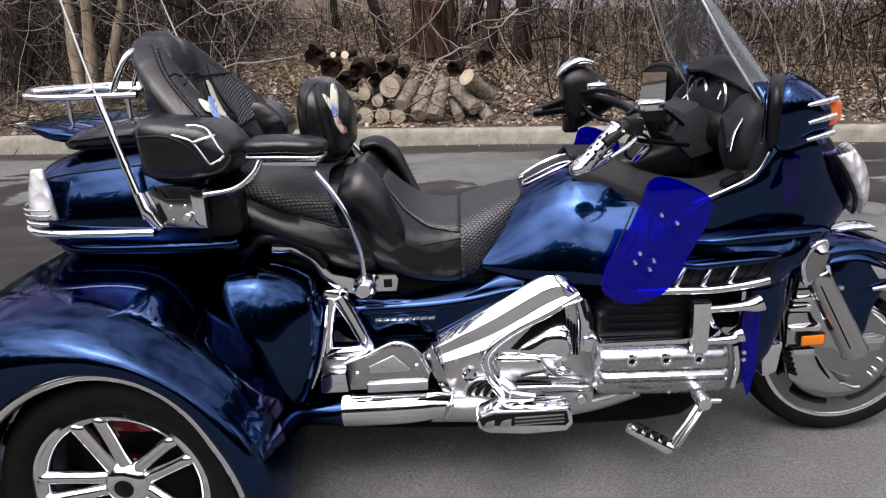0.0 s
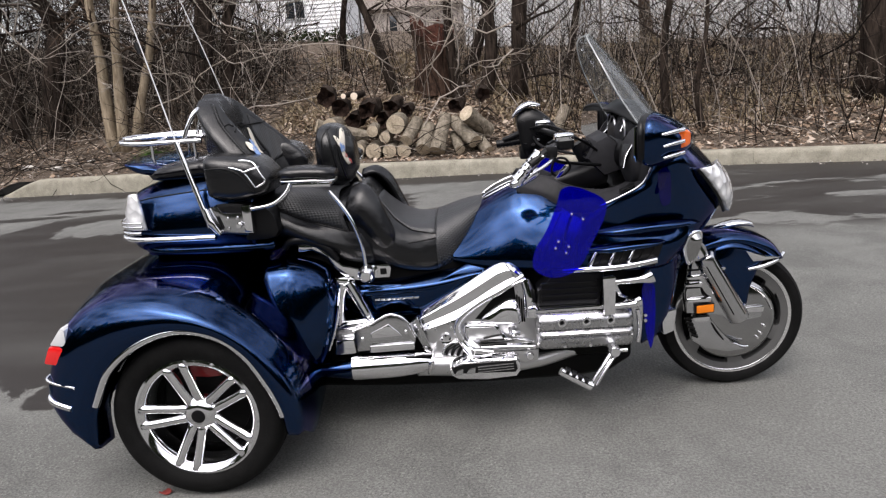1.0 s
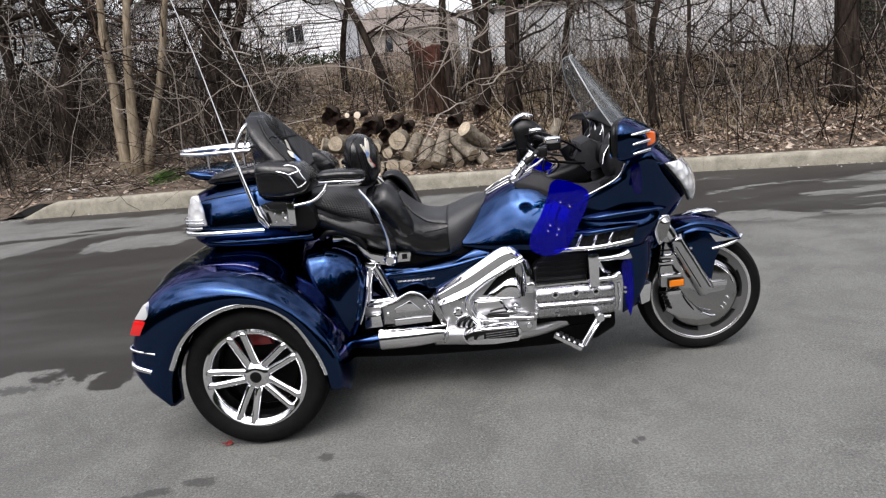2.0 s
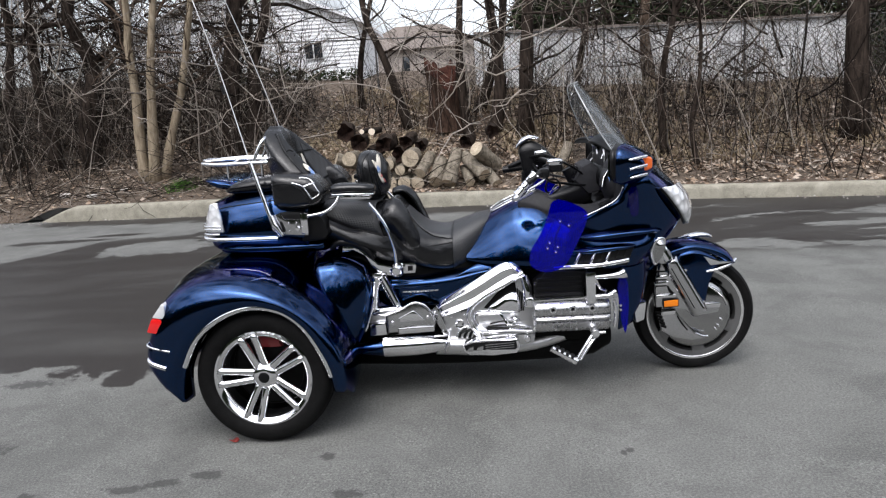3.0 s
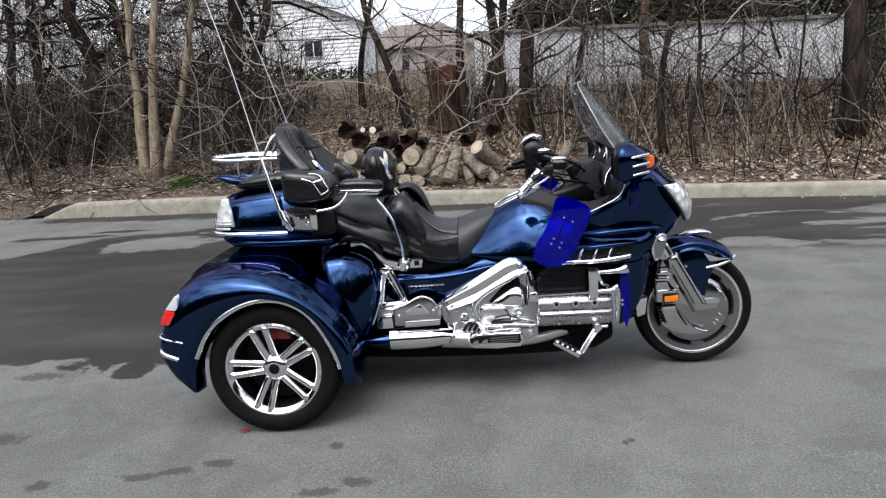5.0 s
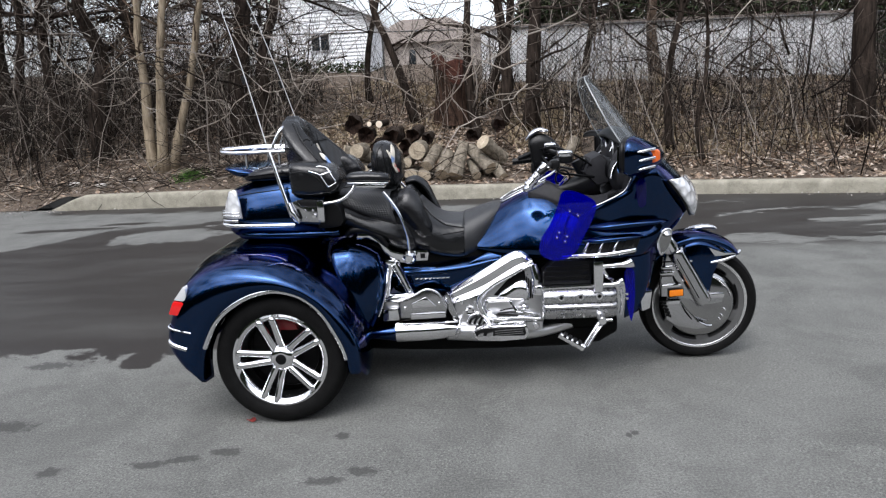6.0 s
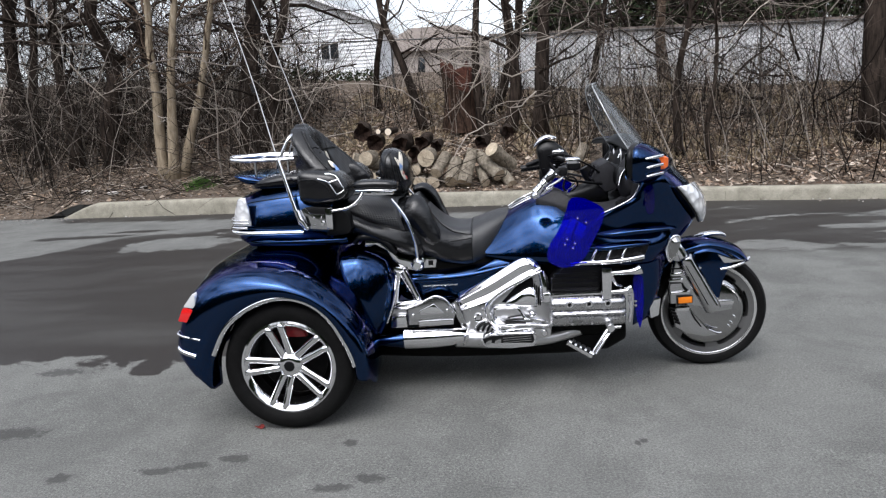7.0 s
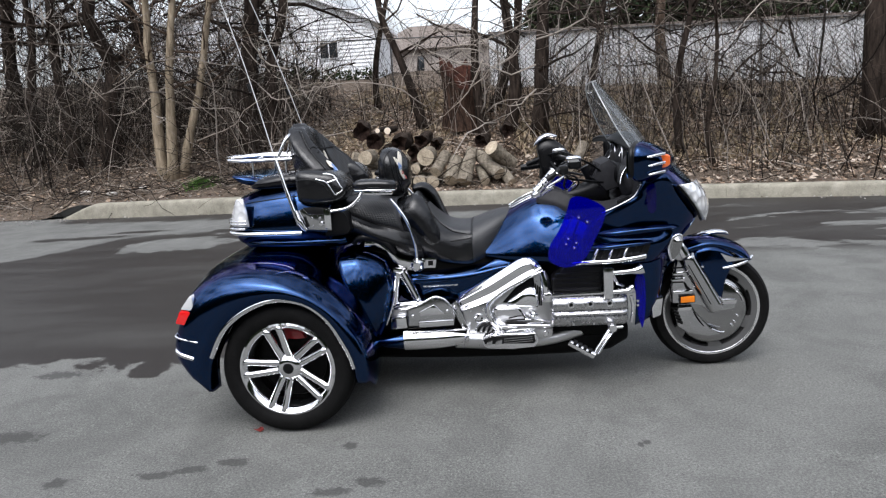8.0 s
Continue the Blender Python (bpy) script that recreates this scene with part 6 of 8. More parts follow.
        sp = slab("seat_side_plate", [(0.295, 0.722), (0.345, 0.728), (0.395, 0.70), (0.42, 0.655), (0.47, 0.61), (0.52, 0.60), (0.52, 0.645), (0.455, 0.665), (0.42, 0.70), (0.36, 0.748), (0.30, 0.75)], s * -0.22, s * -0.262, CHROME, trike, 0.006, label="chrome side plate under the saddle")
        tube("plate_surround", [(0.25, s * -0.262, 0.742), (0.275, s * -0.268, 0.768), (0.345, s * -0.27, 0.768), (0.405, s * -0.27, 0.735), (0.44, s * -0.268, 0.685)], [0.012, 0.018, 0.02, 0.017, 0.01], PLASTIC, sp, 12, 30)


def emblem(target, shapes, y, aim, lift=0.002):
    """A stitched bird-shaped patch, kept to plain shapes, on the front of a back rest."""
    for i, o in shapes:
        drape("emblem_patch", target, patch([(x, y, z) for x, z in o]), aim, lift, EMBLEM[i], target, thick=0.002)


body()
for s in (1, -1):
    rear_wheel(s)
trunk()
seats()


def middle():
    # Tank shelter.
    def dome(x, z0, hw, h, open_top=False):
        """A tank section: level base, sides leaning in, rounded crown."""
        half = [(0.0, 1.0), (0.3, 0.98), (0.54, 0.905), (0.68, 0.775), (0.79, 0.63), (0.89, 0.44), (0.965, 0.24), (1.0, 0.05)]
        if open_top:
            half[:3] = [(0.0, 0.7), (0.25, 0.72), (0.5, 0.82)]
        return [(x, hw * u, z0 + h * v) for u, v in half] + [(x, hw * 0.9, z0 - 0.01), (x, 0, z0 - 0.012), (x, -hw * 0.9, z0 - 0.01)] + [(x, -hw * u, z0 + h * v) for u, v in half[:0:-1]]

    t = loft("fuel_tank", [dome(0.86, 0.64, 0.2, 0.1), dome(0.94, 0.624, 0.228, 0.185), dome(1.02, 0.615, 0.253, 0.248), dome(1.10, 0.61, 0.272, 0.29), dome(1.155, 0.607, 0.284, 0.292), dome(1.21, 0.605, 0.293, 0.285), dome(1.275, 0.606, 0.3, 0.275, True), dome(1.335, 0.61, 0.305, 0.26, True)], PAINT, trike, 28, "glossy blue fuel tank cover")
    hull("tank_console", [ring(1.0, 0.845, 0.045, 0.012, 4), ring(1.05, 0.868, 0.06, 0.016, 4), ring(1.12, 0.893, 0.06, 0.014, 4)], PLASTIC, t, 24, 8)
    for s in (1, -1):
        seam_on("console_trim", t, [(0.985, s * -0.03, 1.2), (0.99, s * -0.068, 1.2), (1.04, s * -0.085, 1.2), (1.10, s * -0.085, 1.2), (1.125, s * -0.06, 1.2)], (0, 0, -1), 0.0042, CHROME, t, 30, 0.003)
        seam_on("console_trim", t, [(0.985, s * -0.03, 1.2), (1.03, s * -0.045, 1.2), (1.09, s * -0.052, 1.2), (1.125, s * -0.06, 1.2)], (0, 0, -1), 0.003, CHROME, t, 24, 0.003)
        seam_on("tank_seam", t, [(1.262, s * -0.9, 0.8), (1.232, s * -0.9, 0.75), (1.195, s * -0.9, 0.68), (1.175, s * -0.9, 0.63)], (0, s, 0), 0.0025, PLASTIC, t)
        # Side cover with a small raised nameplate bar.
        c = pillow("side_cover", [(0.43, 0.575), (0.56, 0.582), (0.72, 0.578), (0.84, 0.592), (0.92, 0.632), (1.06, 0.612), (0.90, 0.52), (0.74, 0.44), (0.65, 0.43), (0.46, 0.45)], s * -0.20, s * -0.045, PAINT, trike, 6, 60, "glossy blue side cover", 0.35)
        ledge_x = (0.44, 0.56, 0.70, 0.82, 0.92, 1.0)
        ledge = ((-0.19, (0.572, 0.580, 0.590, 0.603, 0.614, 0.614)), (-0.225, (0.566, 0.571, 0.577, 0.589, 0.604, 0.609)), (-0.2475, (0.554, 0.557, 0.560, 0.573, 0.595, 0.605)), (-0.2515, (0.53, 0.535, 0.54, 0.556, 0.587, 0.602)))
        skin("cover_ledge", [[(x, s * y, z) for x, z in zip(ledge_x, zs)] for y, zs in ledge], PAINT, c, 30, 16, thick=0.004)
        for k in range(8):
            x = 0.556 + k * 0.021
            slab("nameplate", [(x, 0.515), (x + 0.018, 0.516), (x + 0.020, 0.524), (x + 0.002, 0.523)], s * -0.235, s * -0.2505, CHROME, c, 0.001)
        # Broad chrome frame cover, folded into three long facets.
        upper = [(0.712, 0.462), (0.874, 0.552), (1.021, 0.634), (1.062, 0.637), (1.10, 0.612)]
        lower = [(0.735, 0.405), (0.88, 0.452), (1.0, 0.522), (1.06, 0.555), (1.118, 0.578)]
        rows = []
        for d, y in ((-0.03, -0.215), (0.0, -0.24), (0.04, -0.255), (0.28, -0.281), (0.32, -0.2835), (0.36, -0.2842), (0.68, -0.2838), (0.72, -0.2842), (0.76, -0.287), (0.97, -0.304), (1.0, -0.303), (1.02, -0.27)):
            rows.append([(a + (p - a) * d, s * y, b + (q - b) * d) for (a, b), (p, q) in zip(upper, lower)])
        f = skin("frame_cover", rows, CHROME, trike, 22, 46, thick=0.005, label="broad chrome frame cover")
        pillow("cover_head", [(1.045, 0.632), (1.075, 0.632), (1.115, 0.598), (1.13, 0.56), (1.11, 0.545), (1.07, 0.575)], s * -0.25, s * -0.045, CHROME, f, 6, 36)
        slab("cover_strap", [(0.682, 0.432), (0.712, 0.458), (0.768, 0.30), (0.742, 0.305)], s * -0.26, s * -0.296, ALU, f, 0.004)
        for x, z in ((0.703, 0.425), (0.735, 0.335)):
            lathe("bolt", [(0, s * -0.302), (0.006, s * -0.302), (0.0075, s * -0.294)], (x, 0, z), CHROME, f, 10)
        q = slab("frame_plate", [(0.735, 0.415), (0.858, 0.425), (0.95, 0.50), (1.06, 0.56), (1.12, 0.575), (1.145, 0.50), (1.16, 0.30), (1.01, 0.285), (0.88, 0.25), (0.80, 0.265), (0.75, 0.305)], s * -0.20, s * -0.274, SATIN, trike, 0.006, label="brushed and chromed swingarm plate")
        # Black slab laid on the plate in place of the shade inside its opening.
        slab("frame_gap", [(0.925, 0.43), (0.99, 0.50), (1.036, 0.538), (1.075, 0.545), (1.09, 0.40)], s * -0.26, s * -0.2765, DARK, q, 0.003)
        hull("inner_case", [[(x, s * y, z) for x, z in ((0.94 + k, 0.425), (1.0 + k * 0.6, 0.475), (1.055, 0.505 - k), (1.085, 0.49 - k), (1.09, 0.415), (1.02, 0.41))] for k, y in ((0.0, -0.265), (0.008, -0.285), (0.022, -0.292))], CHROME, q, 30, 8)
        for x, z in ((0.775, 0.398), (0.835, 0.40)):
            lathe("bolt", [(0, s * -0.281), (0.005, s * -0.281), (0.0065, s * -0.272)], (x, 0, z), CHROME, q, 10)
        lathe("badge", [(0, s * -0.284), (0.012, s * -0.282), (0.02, s * -0.286), (0.024, s * -0.272)], (0.812, 0, 0.36), CHROME, q, 24)
        for a in range(4):
            lathe("bolt", [(0, s * -0.288), (0.003, s * -0.288), (0.004, s * -0.28)], (0.812 + 0.014 * math.cos(1.57 * a), 0, 0.36 + 0.014 * math.sin(1.57 * a)), DARK, q, 8)
        tube("plate_edge", [(1.111, s * -0.288, 0.588), (1.035, s * -0.293, 0.545), (0.95, s * -0.295, 0.502), (0.887, s * -0.296, 0.458), (0.858, s * -0.296, 0.416), (0.862, s * -0.296, 0.376), (0.884, s * -0.295, 0.336), (0.931, s * -0.293, 0.321), (1.035, s * -0.29, 0.319), (1.143, s * -0.286, 0.31)], [0.011, 0.012, 0.013, 0.014, 0.013, 0.010, 0.009], CHROME, q, 12, 60)
        ic = pillow("inset_cover", [(0.882, 0.415), (0.94, 0.418), (1.004, 0.413), (1.022, 0.385), (1.051, 0.352), (1.11, 0.345), (1.137, 0.326), (1.0, 0.326), (0.907, 0.334), (0.876, 0.367)], s * -0.272, s * -0.022, CHROME, q, 6, 60, "chrome lower case cover", 0.72)
        slab("cover_face", [(0.90, 0.404), (0.995, 0.402), (1.01, 0.378), (1.025, 0.352), (0.92, 0.347), (0.895, 0.37)], s * -0.285, s * -0.2965, SATIN, ic, 0.003)
        for k in range(3):
            tube("vent_rib", [(0.928 + 0.012 * k, s * -0.297, 0.334 + 0.013 * k), (0.98, s * -0.298, 0.336 + 0.015 * k), (1.036 - 0.008 * k, s * -0.296, 0.331 + 0.02 * k)], 0.0042, PLASTIC, ic, 6, 10)
        hull("filler_cap", [ring(1.05, 0.374, 0.012, 0.010, 2.4, s * -0.295), ring(1.065, 0.376, 0.02, 0.014, 2.4, s * -0.298), ring(1.085, 0.372, 0.012, 0.010, 2.4, s * -0.295)], CHROME, ic, 18, 8)
        for k in range(4):
            tube("heat_slot", [(0.80 + 0.024 * k, s * -0.275, 0.272 + 0.004 * k), (0.815 + 0.024 * k, s * -0.277, 0.315), (0.845 + 0.02 * k, s * -0.275, 0.335)], 0.007, PLASTIC, q, 6, 8)
        tube("slot_rim", [(0.785, s * -0.278, 0.272), (0.81, s * -0.281, 0.33), (0.86, s * -0.281, 0.345), (0.905, s * -0.279, 0.30), (0.90, s * -0.277, 0.268)], 0.005, CHROME, q, 8, 30)
        for k in range(4):
            tube("case_rib", [(1.083 + 0.008 * k, s * -0.279, 0.515 - 0.008 * k), (1.083 + 0.008 * k, s * -0.281, 0.41)], 0.003, DARK, q, 6)
        tube("rear_head_tube", [(1.115, s * -0.27, 0.57), (1.13, s * -0.28, 0.50), (1.125, s * -0.285, 0.43)], [0.02, 0.026, 0.022], CHROME, q, 14, 10)
        box("head_lug", (1.118, min(s * -0.25, s * -0.315), 0.43), (1.185, max(s * -0.25, s * -0.315), 0.475), CHROME, q, 0.01)
        slab("lower_case", [(1.01, 0.298), (1.155, 0.297), (1.15, 0.255), (1.105, 0.247), (1.035, 0.272)], s * -0.22, s * -0.285, SATIN, q, 0.006)
        lathe("drain_plug", [(0, s * -0.298), (0.012, s * -0.297), (0.016, s * -0.292), (0.018, s * -0.28)], (1.12, 0, 0.277), CHROME, q, 18)
        # Passenger peg bracket and its cover.
        g = slab("bracket_cover", [(0.478, 0.43), (0.55, 0.456), (0.60, 0.482), (0.64, 0.482), (0.672, 0.46), (0.706, 0.392), (0.70, 0.358), (0.486, 0.35)], s * -0.29, s * -0.335, ALU, trike, 0.01, label="polished cover of the passenger footrest bracket")
        tube("cover_rim", [(0.478, s * -0.336, 0.432), (0.55, s * -0.336, 0.458), (0.605, s * -0.336, 0.486), (0.642, s * -0.336, 0.484), (0.674, s * -0.336, 0.462), (0.706, s * -0.336, 0.40)], 0.005, CHROME, g, 8, 30)
        slab("cover_inset", [(0.54, 0.42), (0.61, 0.452), (0.66, 0.405), (0.545, 0.402)], s * -0.33, s * -0.339, CHROME, g, 0.003)
        slab("cover_step", [(0.535, 0.375), (0.70, 0.378), (0.70, 0.352), (0.535, 0.348)], s * -0.32, s * -0.348, CHROME, g, 0.005)
        for x, z in ((0.51, 0.40), (0.672, 0.418)):
            lathe("bolt", [(0, s * -0.342), (0.006, s * -0.342), (0.0085, s * -0.332)], (x, 0, z), CHROME, g, 10)
        slab("bracket_box", [(0.405, 0.392), (0.475, 0.396), (0.48, 0.338), (0.40, 0.336)], s * -0.27, s * -0.32, CHROME, g, 0.006)
        tf = tube("triangle_frame", [(0.445, s * -0.268, 0.60), (0.43, s * -0.27, 0.52), (0.42, s * -0.272, 0.43)], [0.02, 0.017, 0.02], CHROME, trike, 14, 16, label="chrome triangular frame lug")
        tube("lug_arm", [(0.47, s * -0.268, 0.60), (0.502, s * -0.27, 0.53), (0.537, s * -0.272, 0.45)], [0.024, 0.02, 0.018], CHROME, tf, 14, 16)
        tube("lug_arm", [(0.415, s * -0.272, 0.435), (0.48, s * -0.274, 0.438), (0.55, s * -0.272, 0.445)], [0.02, 0.022, 0.018], CHROME, tf, 14, 14)
        slab("lug_foot", [(0.395, 0.425), (0.475, 0.42), (0.475, 0.392), (0.385, 0.385)], s * -0.25, s * -0.285, SATIN, tf, 0.006)
        slab("lug_cap", [(0.42, 0.625), (0.47, 0.62), (0.478, 0.595), (0.425, 0.59)], s * -0.24, s * -0.285, CHROME, tf, 0.01)
        # Silencer.
        e = tube("exhaust_silencer", [(0.46, s * -0.30, 0.278), (0.60, s * -0.30, 0.281), (0.70, s * -0.30, 0.284), (0.745, s * -0.30, 0.283), (0.765, s * -0.30, 0.282)], [0.05, 0.051, 0.051, 0.046, 0.03], CHROME, trike, 28, 30, label="chrome exhaust silencer sleeve")
        tube("end_ring", [(0.752 + 0.012 * math.cos(a), s * (-0.30 - 0.042 * math.sin(a)), 0.283 + 0.044 * math.cos(a)) for a in np.linspace(0, 2 * math.pi, 17)[:-1]], 0.005, CHROME, e, 8, 40, True)
        for x in (0.50, 0.66):
            slab("sleeve_slot", [(x, 0.318), (x + 0.10, 0.32), (x + 0.10, 0.314), (x, 0.312)], s * -0.32, s * -0.336, DARK, e, 0.002)
        tube("silencer_tail", [(0.33, s * -0.31, 0.275), (0.46, s * -0.30, 0.272)], [0.022, 0.04], PAINT, e, 20)
        tube("header_pipe", [(0.70, s * -0.29, 0.268), (0.80, s * -0.27, 0.255), (0.98, s * -0.25, 0.235), (1.15, s * -0.22, 0.23), (1.3, s * -0.2, 0.26)], [0.042, 0.045, 0.036, 0.03, 0.028], SATIN, e, 14, 30)
        # Rider's footboard.
        fb = slab("footboard", [(0.826, 0.291), (0.839, 0.307), (0.87, 0.318), (1.065, 0.321), (1.075, 0.309), (1.077, 0.278), (1.061, 0.256), (0.955, 0.249), (0.853, 0.256), (0.83, 0.271)], s * -0.34, s * -0.415, CHROME, trike, 0.008, label="chrome footboard with black rubber ribs")
        slab("board_tread", [(0.831, 0.3), (0.872, 0.314), (1.06, 0.317), (1.066, 0.285), (1.057, 0.274), (0.838, 0.279)], s * -0.40, s * -0.4175, PLASTIC, fb, 0.003)
        lo, hi = (0.832, 0.268), (1.062, 0.284)
        across = lambda u: (lo[0] + (hi[0] - lo[0]) * u, lo[1] + (hi[1] - lo[1]) * u)
        for a, b in ((0.03, 0.17), (0.21, 0.36)):
            (xa, za), (xb, zb) = across(a), across(b)
            slab("board_panel", [(xa, za + 0.004), (xb, zb + 0.004), (xb + 0.002, zb + 0.026), (xa + 0.01, za + 0.022)], s * -0.41, s * -0.421, ALU, fb, 0.003)
        for k in range(3):
            (xa, za), (xb, zb) = across(0.4), across(0.96)
            slab("rubber_rib", [(xa, za + 0.005 + 0.01 * k), (xb, zb + 0.003 + 0.01 * k), (xb, zb + 0.007 + 0.01 * k), (xa, za + 0.009 + 0.01 * k)], s * -0.41, s * -0.421, ALU, fb, 0.0015)
        tube("board_bracket", [(0.90, s * -0.28, 0.335), (0.93, s * -0.32, 0.325), (0.955, s * -0.36, 0.305)], [0.02, 0.016, 0.012], SATIN, fb, 12, 12)
        slab("pedal", [(0.918, 0.345), (0.985, 0.338), (0.978, 0.325), (0.955, 0.322), (0.952, 0.30), (0.938, 0.30), (0.938, 0.322), (0.915, 0.325)], s * -0.34, s * -0.375, CHROME, fb, 0.006)
        tube("pedal_arm", [(0.885, s * -0.30, 0.325), (0.90, s * -0.325, 0.31), (0.895, s * -0.345, 0.295)], [0.014, 0.01, 0.007], CHROME, fb, 10, 12)
    hull("engine_block", [ring(0.62, 0.33, 0.16, 0.1, 5), ring(0.8, 0.34, 0.2, 0.12, 5), ring(1.1, 0.36, 0.23, 0.15, 5), ring(1.46, 0.37, 0.24, 0.15, 5), ring(1.5, 0.37, 0.2, 0.12, 5)], DARK, trike, 36, 14, "black flat engine block")
    # Black hulls added under the trike to deepen the shade on the asphalt.
    hull("belly_pan", [ring(0.30, 0.21, 0.20, 0.07, 4), ring(0.6, 0.20, 0.22, 0.07, 4), ring(1.0, 0.195, 0.22, 0.07, 4), ring(1.4, 0.20, 0.2, 0.07, 4), ring(1.52, 0.22, 0.15, 0.05, 4)], DARK, trike, 28, 12, "black underside of the engine, added to deepen the shade below")
    hull("rear_axle_housing", [ring(-0.38, 0.24, 0.40, 0.06, 4), ring(-0.1, 0.25, 0.42, 0.09, 4), ring(0.28, 0.24, 0.42, 0.09, 4)], DARK, trike, 28, 10, "added black floor beneath the body that deepens the shade")
    hull("under_frame", [ring(0.25, 0.62, 0.2, 0.1, 5), ring(0.6, 0.6, 0.2, 0.14, 5), ring(0.95, 0.58, 0.19, 0.14, 5), ring(1.3, 0.60, 0.24, 0.16, 5), ring(1.55, 0.6, 0.26, 0.17, 5)], DARK, trike, 36, 16, "black frame beneath the saddle")
    for s in (1, -1):
        prof = [(-0.24, 0.470), (-0.33, 0.472), (-0.366, 0.466), (-0.384, 0.45), (-0.388, 0.425), (-0.384, 0.41), (-0.374, 0.406), (-0.386, 0.402), (-0.393, 0.394), (-0.391, 0.384), (-0.376, 0.38), (-0.388, 0.374), (-0.386, 0.352), (-0.368, 0.332), (-0.33, 0.322), (-0.24, 0.32)]
        ends = ((1.146, 0.86), (1.152, 0.97), (1.165, 1.0), (1.46, 1.0), (1.476, 0.97), (1.484, 0.86))
        vs = [(x, s * (-0.24 + (y + 0.24) * k), 0.395 + (z - 0.395) * k) for x, k in ends for y, z in prof]
        n = len(prof)
        fs = [(i * n + j, i * n + j + 1, (i + 1) * n + j + 1, (i + 1) * n + j) for i in range(len(ends) - 1) for j in range(n - 1)] + [tuple(range(n)), tuple((len(ends) - 1) * n + j for j in range(n))[::-1]]
        bm = bmesh.new()
        bv = [bm.verts.new(v) for v in vs]
        for q4 in fs:
            bm.faces.new([bv[i] for i in q4])
        h = crease(part("cylinder_head", bm, ALLOY, trike, "cast alloy cylinder head cover with a raised rib"), 50)
        slab("head_flange", [(1.145, 0.486), (1.475, 0.492), (1.475, 0.474), (1.145, 0.470)], s * -0.25, s * -0.372, CHROME, h, 0.007)
        for x in (1.23, 1.316, 1.40):
            lathe("bolt", [(0.006, s * -0.387), (0.009, s * -0.392), (0.015, s * -0.392), (0.018, s * -0.384)], (x, 0, 0.437), CHROME, h, 18)
            lathe("bolt_socket", [(0, s * -0.388), (0.0065, s * -0.3885)], (x, 0, 0.437), DARK, h, 12)
        for x in (1.24, 1.33, 1.42):
            lathe("bolt", [(0, s * -0.382), (0.005, s * -0.382), (0.007, s * -0.376)], (x, 0, 0.343), CHROME, h, 10)
        slab("lower_cowl_grille", [(1.155, 0.545), (1.21, 0.60), (1.39, 0.598), (1.37, 0.488), (1.155, 0.488)], s * -0.24, s * -0.345, PLASTIC, trike, 0.008, label="black louvred engine cowl")
        for k in range(4):
            slab("louvre", [(1.165, 0.50 + 0.022 * k), (1.36, 0.50 + 0.022 * k), (1.362, 0.508 + 0.022 * k), (1.167, 0.508 + 0.022 * k)], s * -0.34, s * -0.352, PLASTIC, bpy.data.objects["lower_cowl_grille"] if s > 0 else bpy.data.objects["lower_cowl_grille.001"], 0.002)
        # Crash bars.
        cb = tube("crash_bar", [(1.245, s * -0.36, 0.618), (1.30, s * -0.385, 0.626), (1.42, s * -0.39, 0.628), (1.52, s * -0.385, 0.638), (1.56, s * -0.375, 0.642)], [0.008, 0.010, 0.0105, 0.011, 0.012], CHROME, trike, 12, 30, label="chrome engine guard bar")
        slab("bar_clamp", [(1.372, 0.60), (1.418, 0.60), (1.415, 0.46), (1.375, 0.46)], s * -0.375, s * -0.405, CHROME, cb, 0.007)
        for z, x1, fl in ((0.575, 1.545, 0.026), (0.488, 1.505, 0.022)):
            tube("bar_horn", [(1.40, s * -0.39, z), (1.48, s * -0.385, z + 0.002), (x1 - 0.02, s * -0.38, z + 0.005), (x1, s * -0.378, z + 0.012)], [0.010, 0.0105, 0.013, fl], CHROME, cb, 14, 18)
        tube("bar_stay", [(1.42, s * -0.37, 0.56), (1.44, s * -0.36, 0.52), (1.47, s * -0.33, 0.50)], 0.008, CHROME, cb, 10)
        # Folding highway peg.
        pg = tube("highway_peg", [(1.212, s * -0.45, 0.283), (1.318, s * -0.45, 0.218)], [0.014, 0.0165], CHROME, trike, 14, 10, label="chrome highway foot peg with rubber rings")
        for k in range(4):
            u = 0.15 + 0.2 * k
            x, z = 1.212 + 0.106 * u, 0.283 - 0.065 * u
            tube("rubber_ring", [(x, s * -0.45, z + 0.010), (x + 0.012, s * -0.45, z + 0.003)], 0.0155, PLASTIC, pg, 12)
        tube("peg_arm", [(1.32, s * -0.45, 0.225), (1.36, s * -0.44, 0.285), (1.40, s * -0.42, 0.335)], 0.009, CHROME, pg, 10)
        tube("peg_arm", [(1.335, s * -0.455, 0.225), (1.375, s * -0.445, 0.285), (1.41, s * -0.42, 0.32)], 0.005, CHROME, pg, 8)
        lathe("peg_clamp", [(0, s * -0.44), (0.016, s * -0.44), (0.02, s * -0.43), (0.02, s * -0.37), (0, s * -0.37)], (1.405, 0, 0.335), CHROME, pg, 16)
        tube("peg_bolt", [(1.405, s * -0.42, 0.335), (1.45, s * -0.42, 0.335)], 0.007, CHROME, pg, 8)


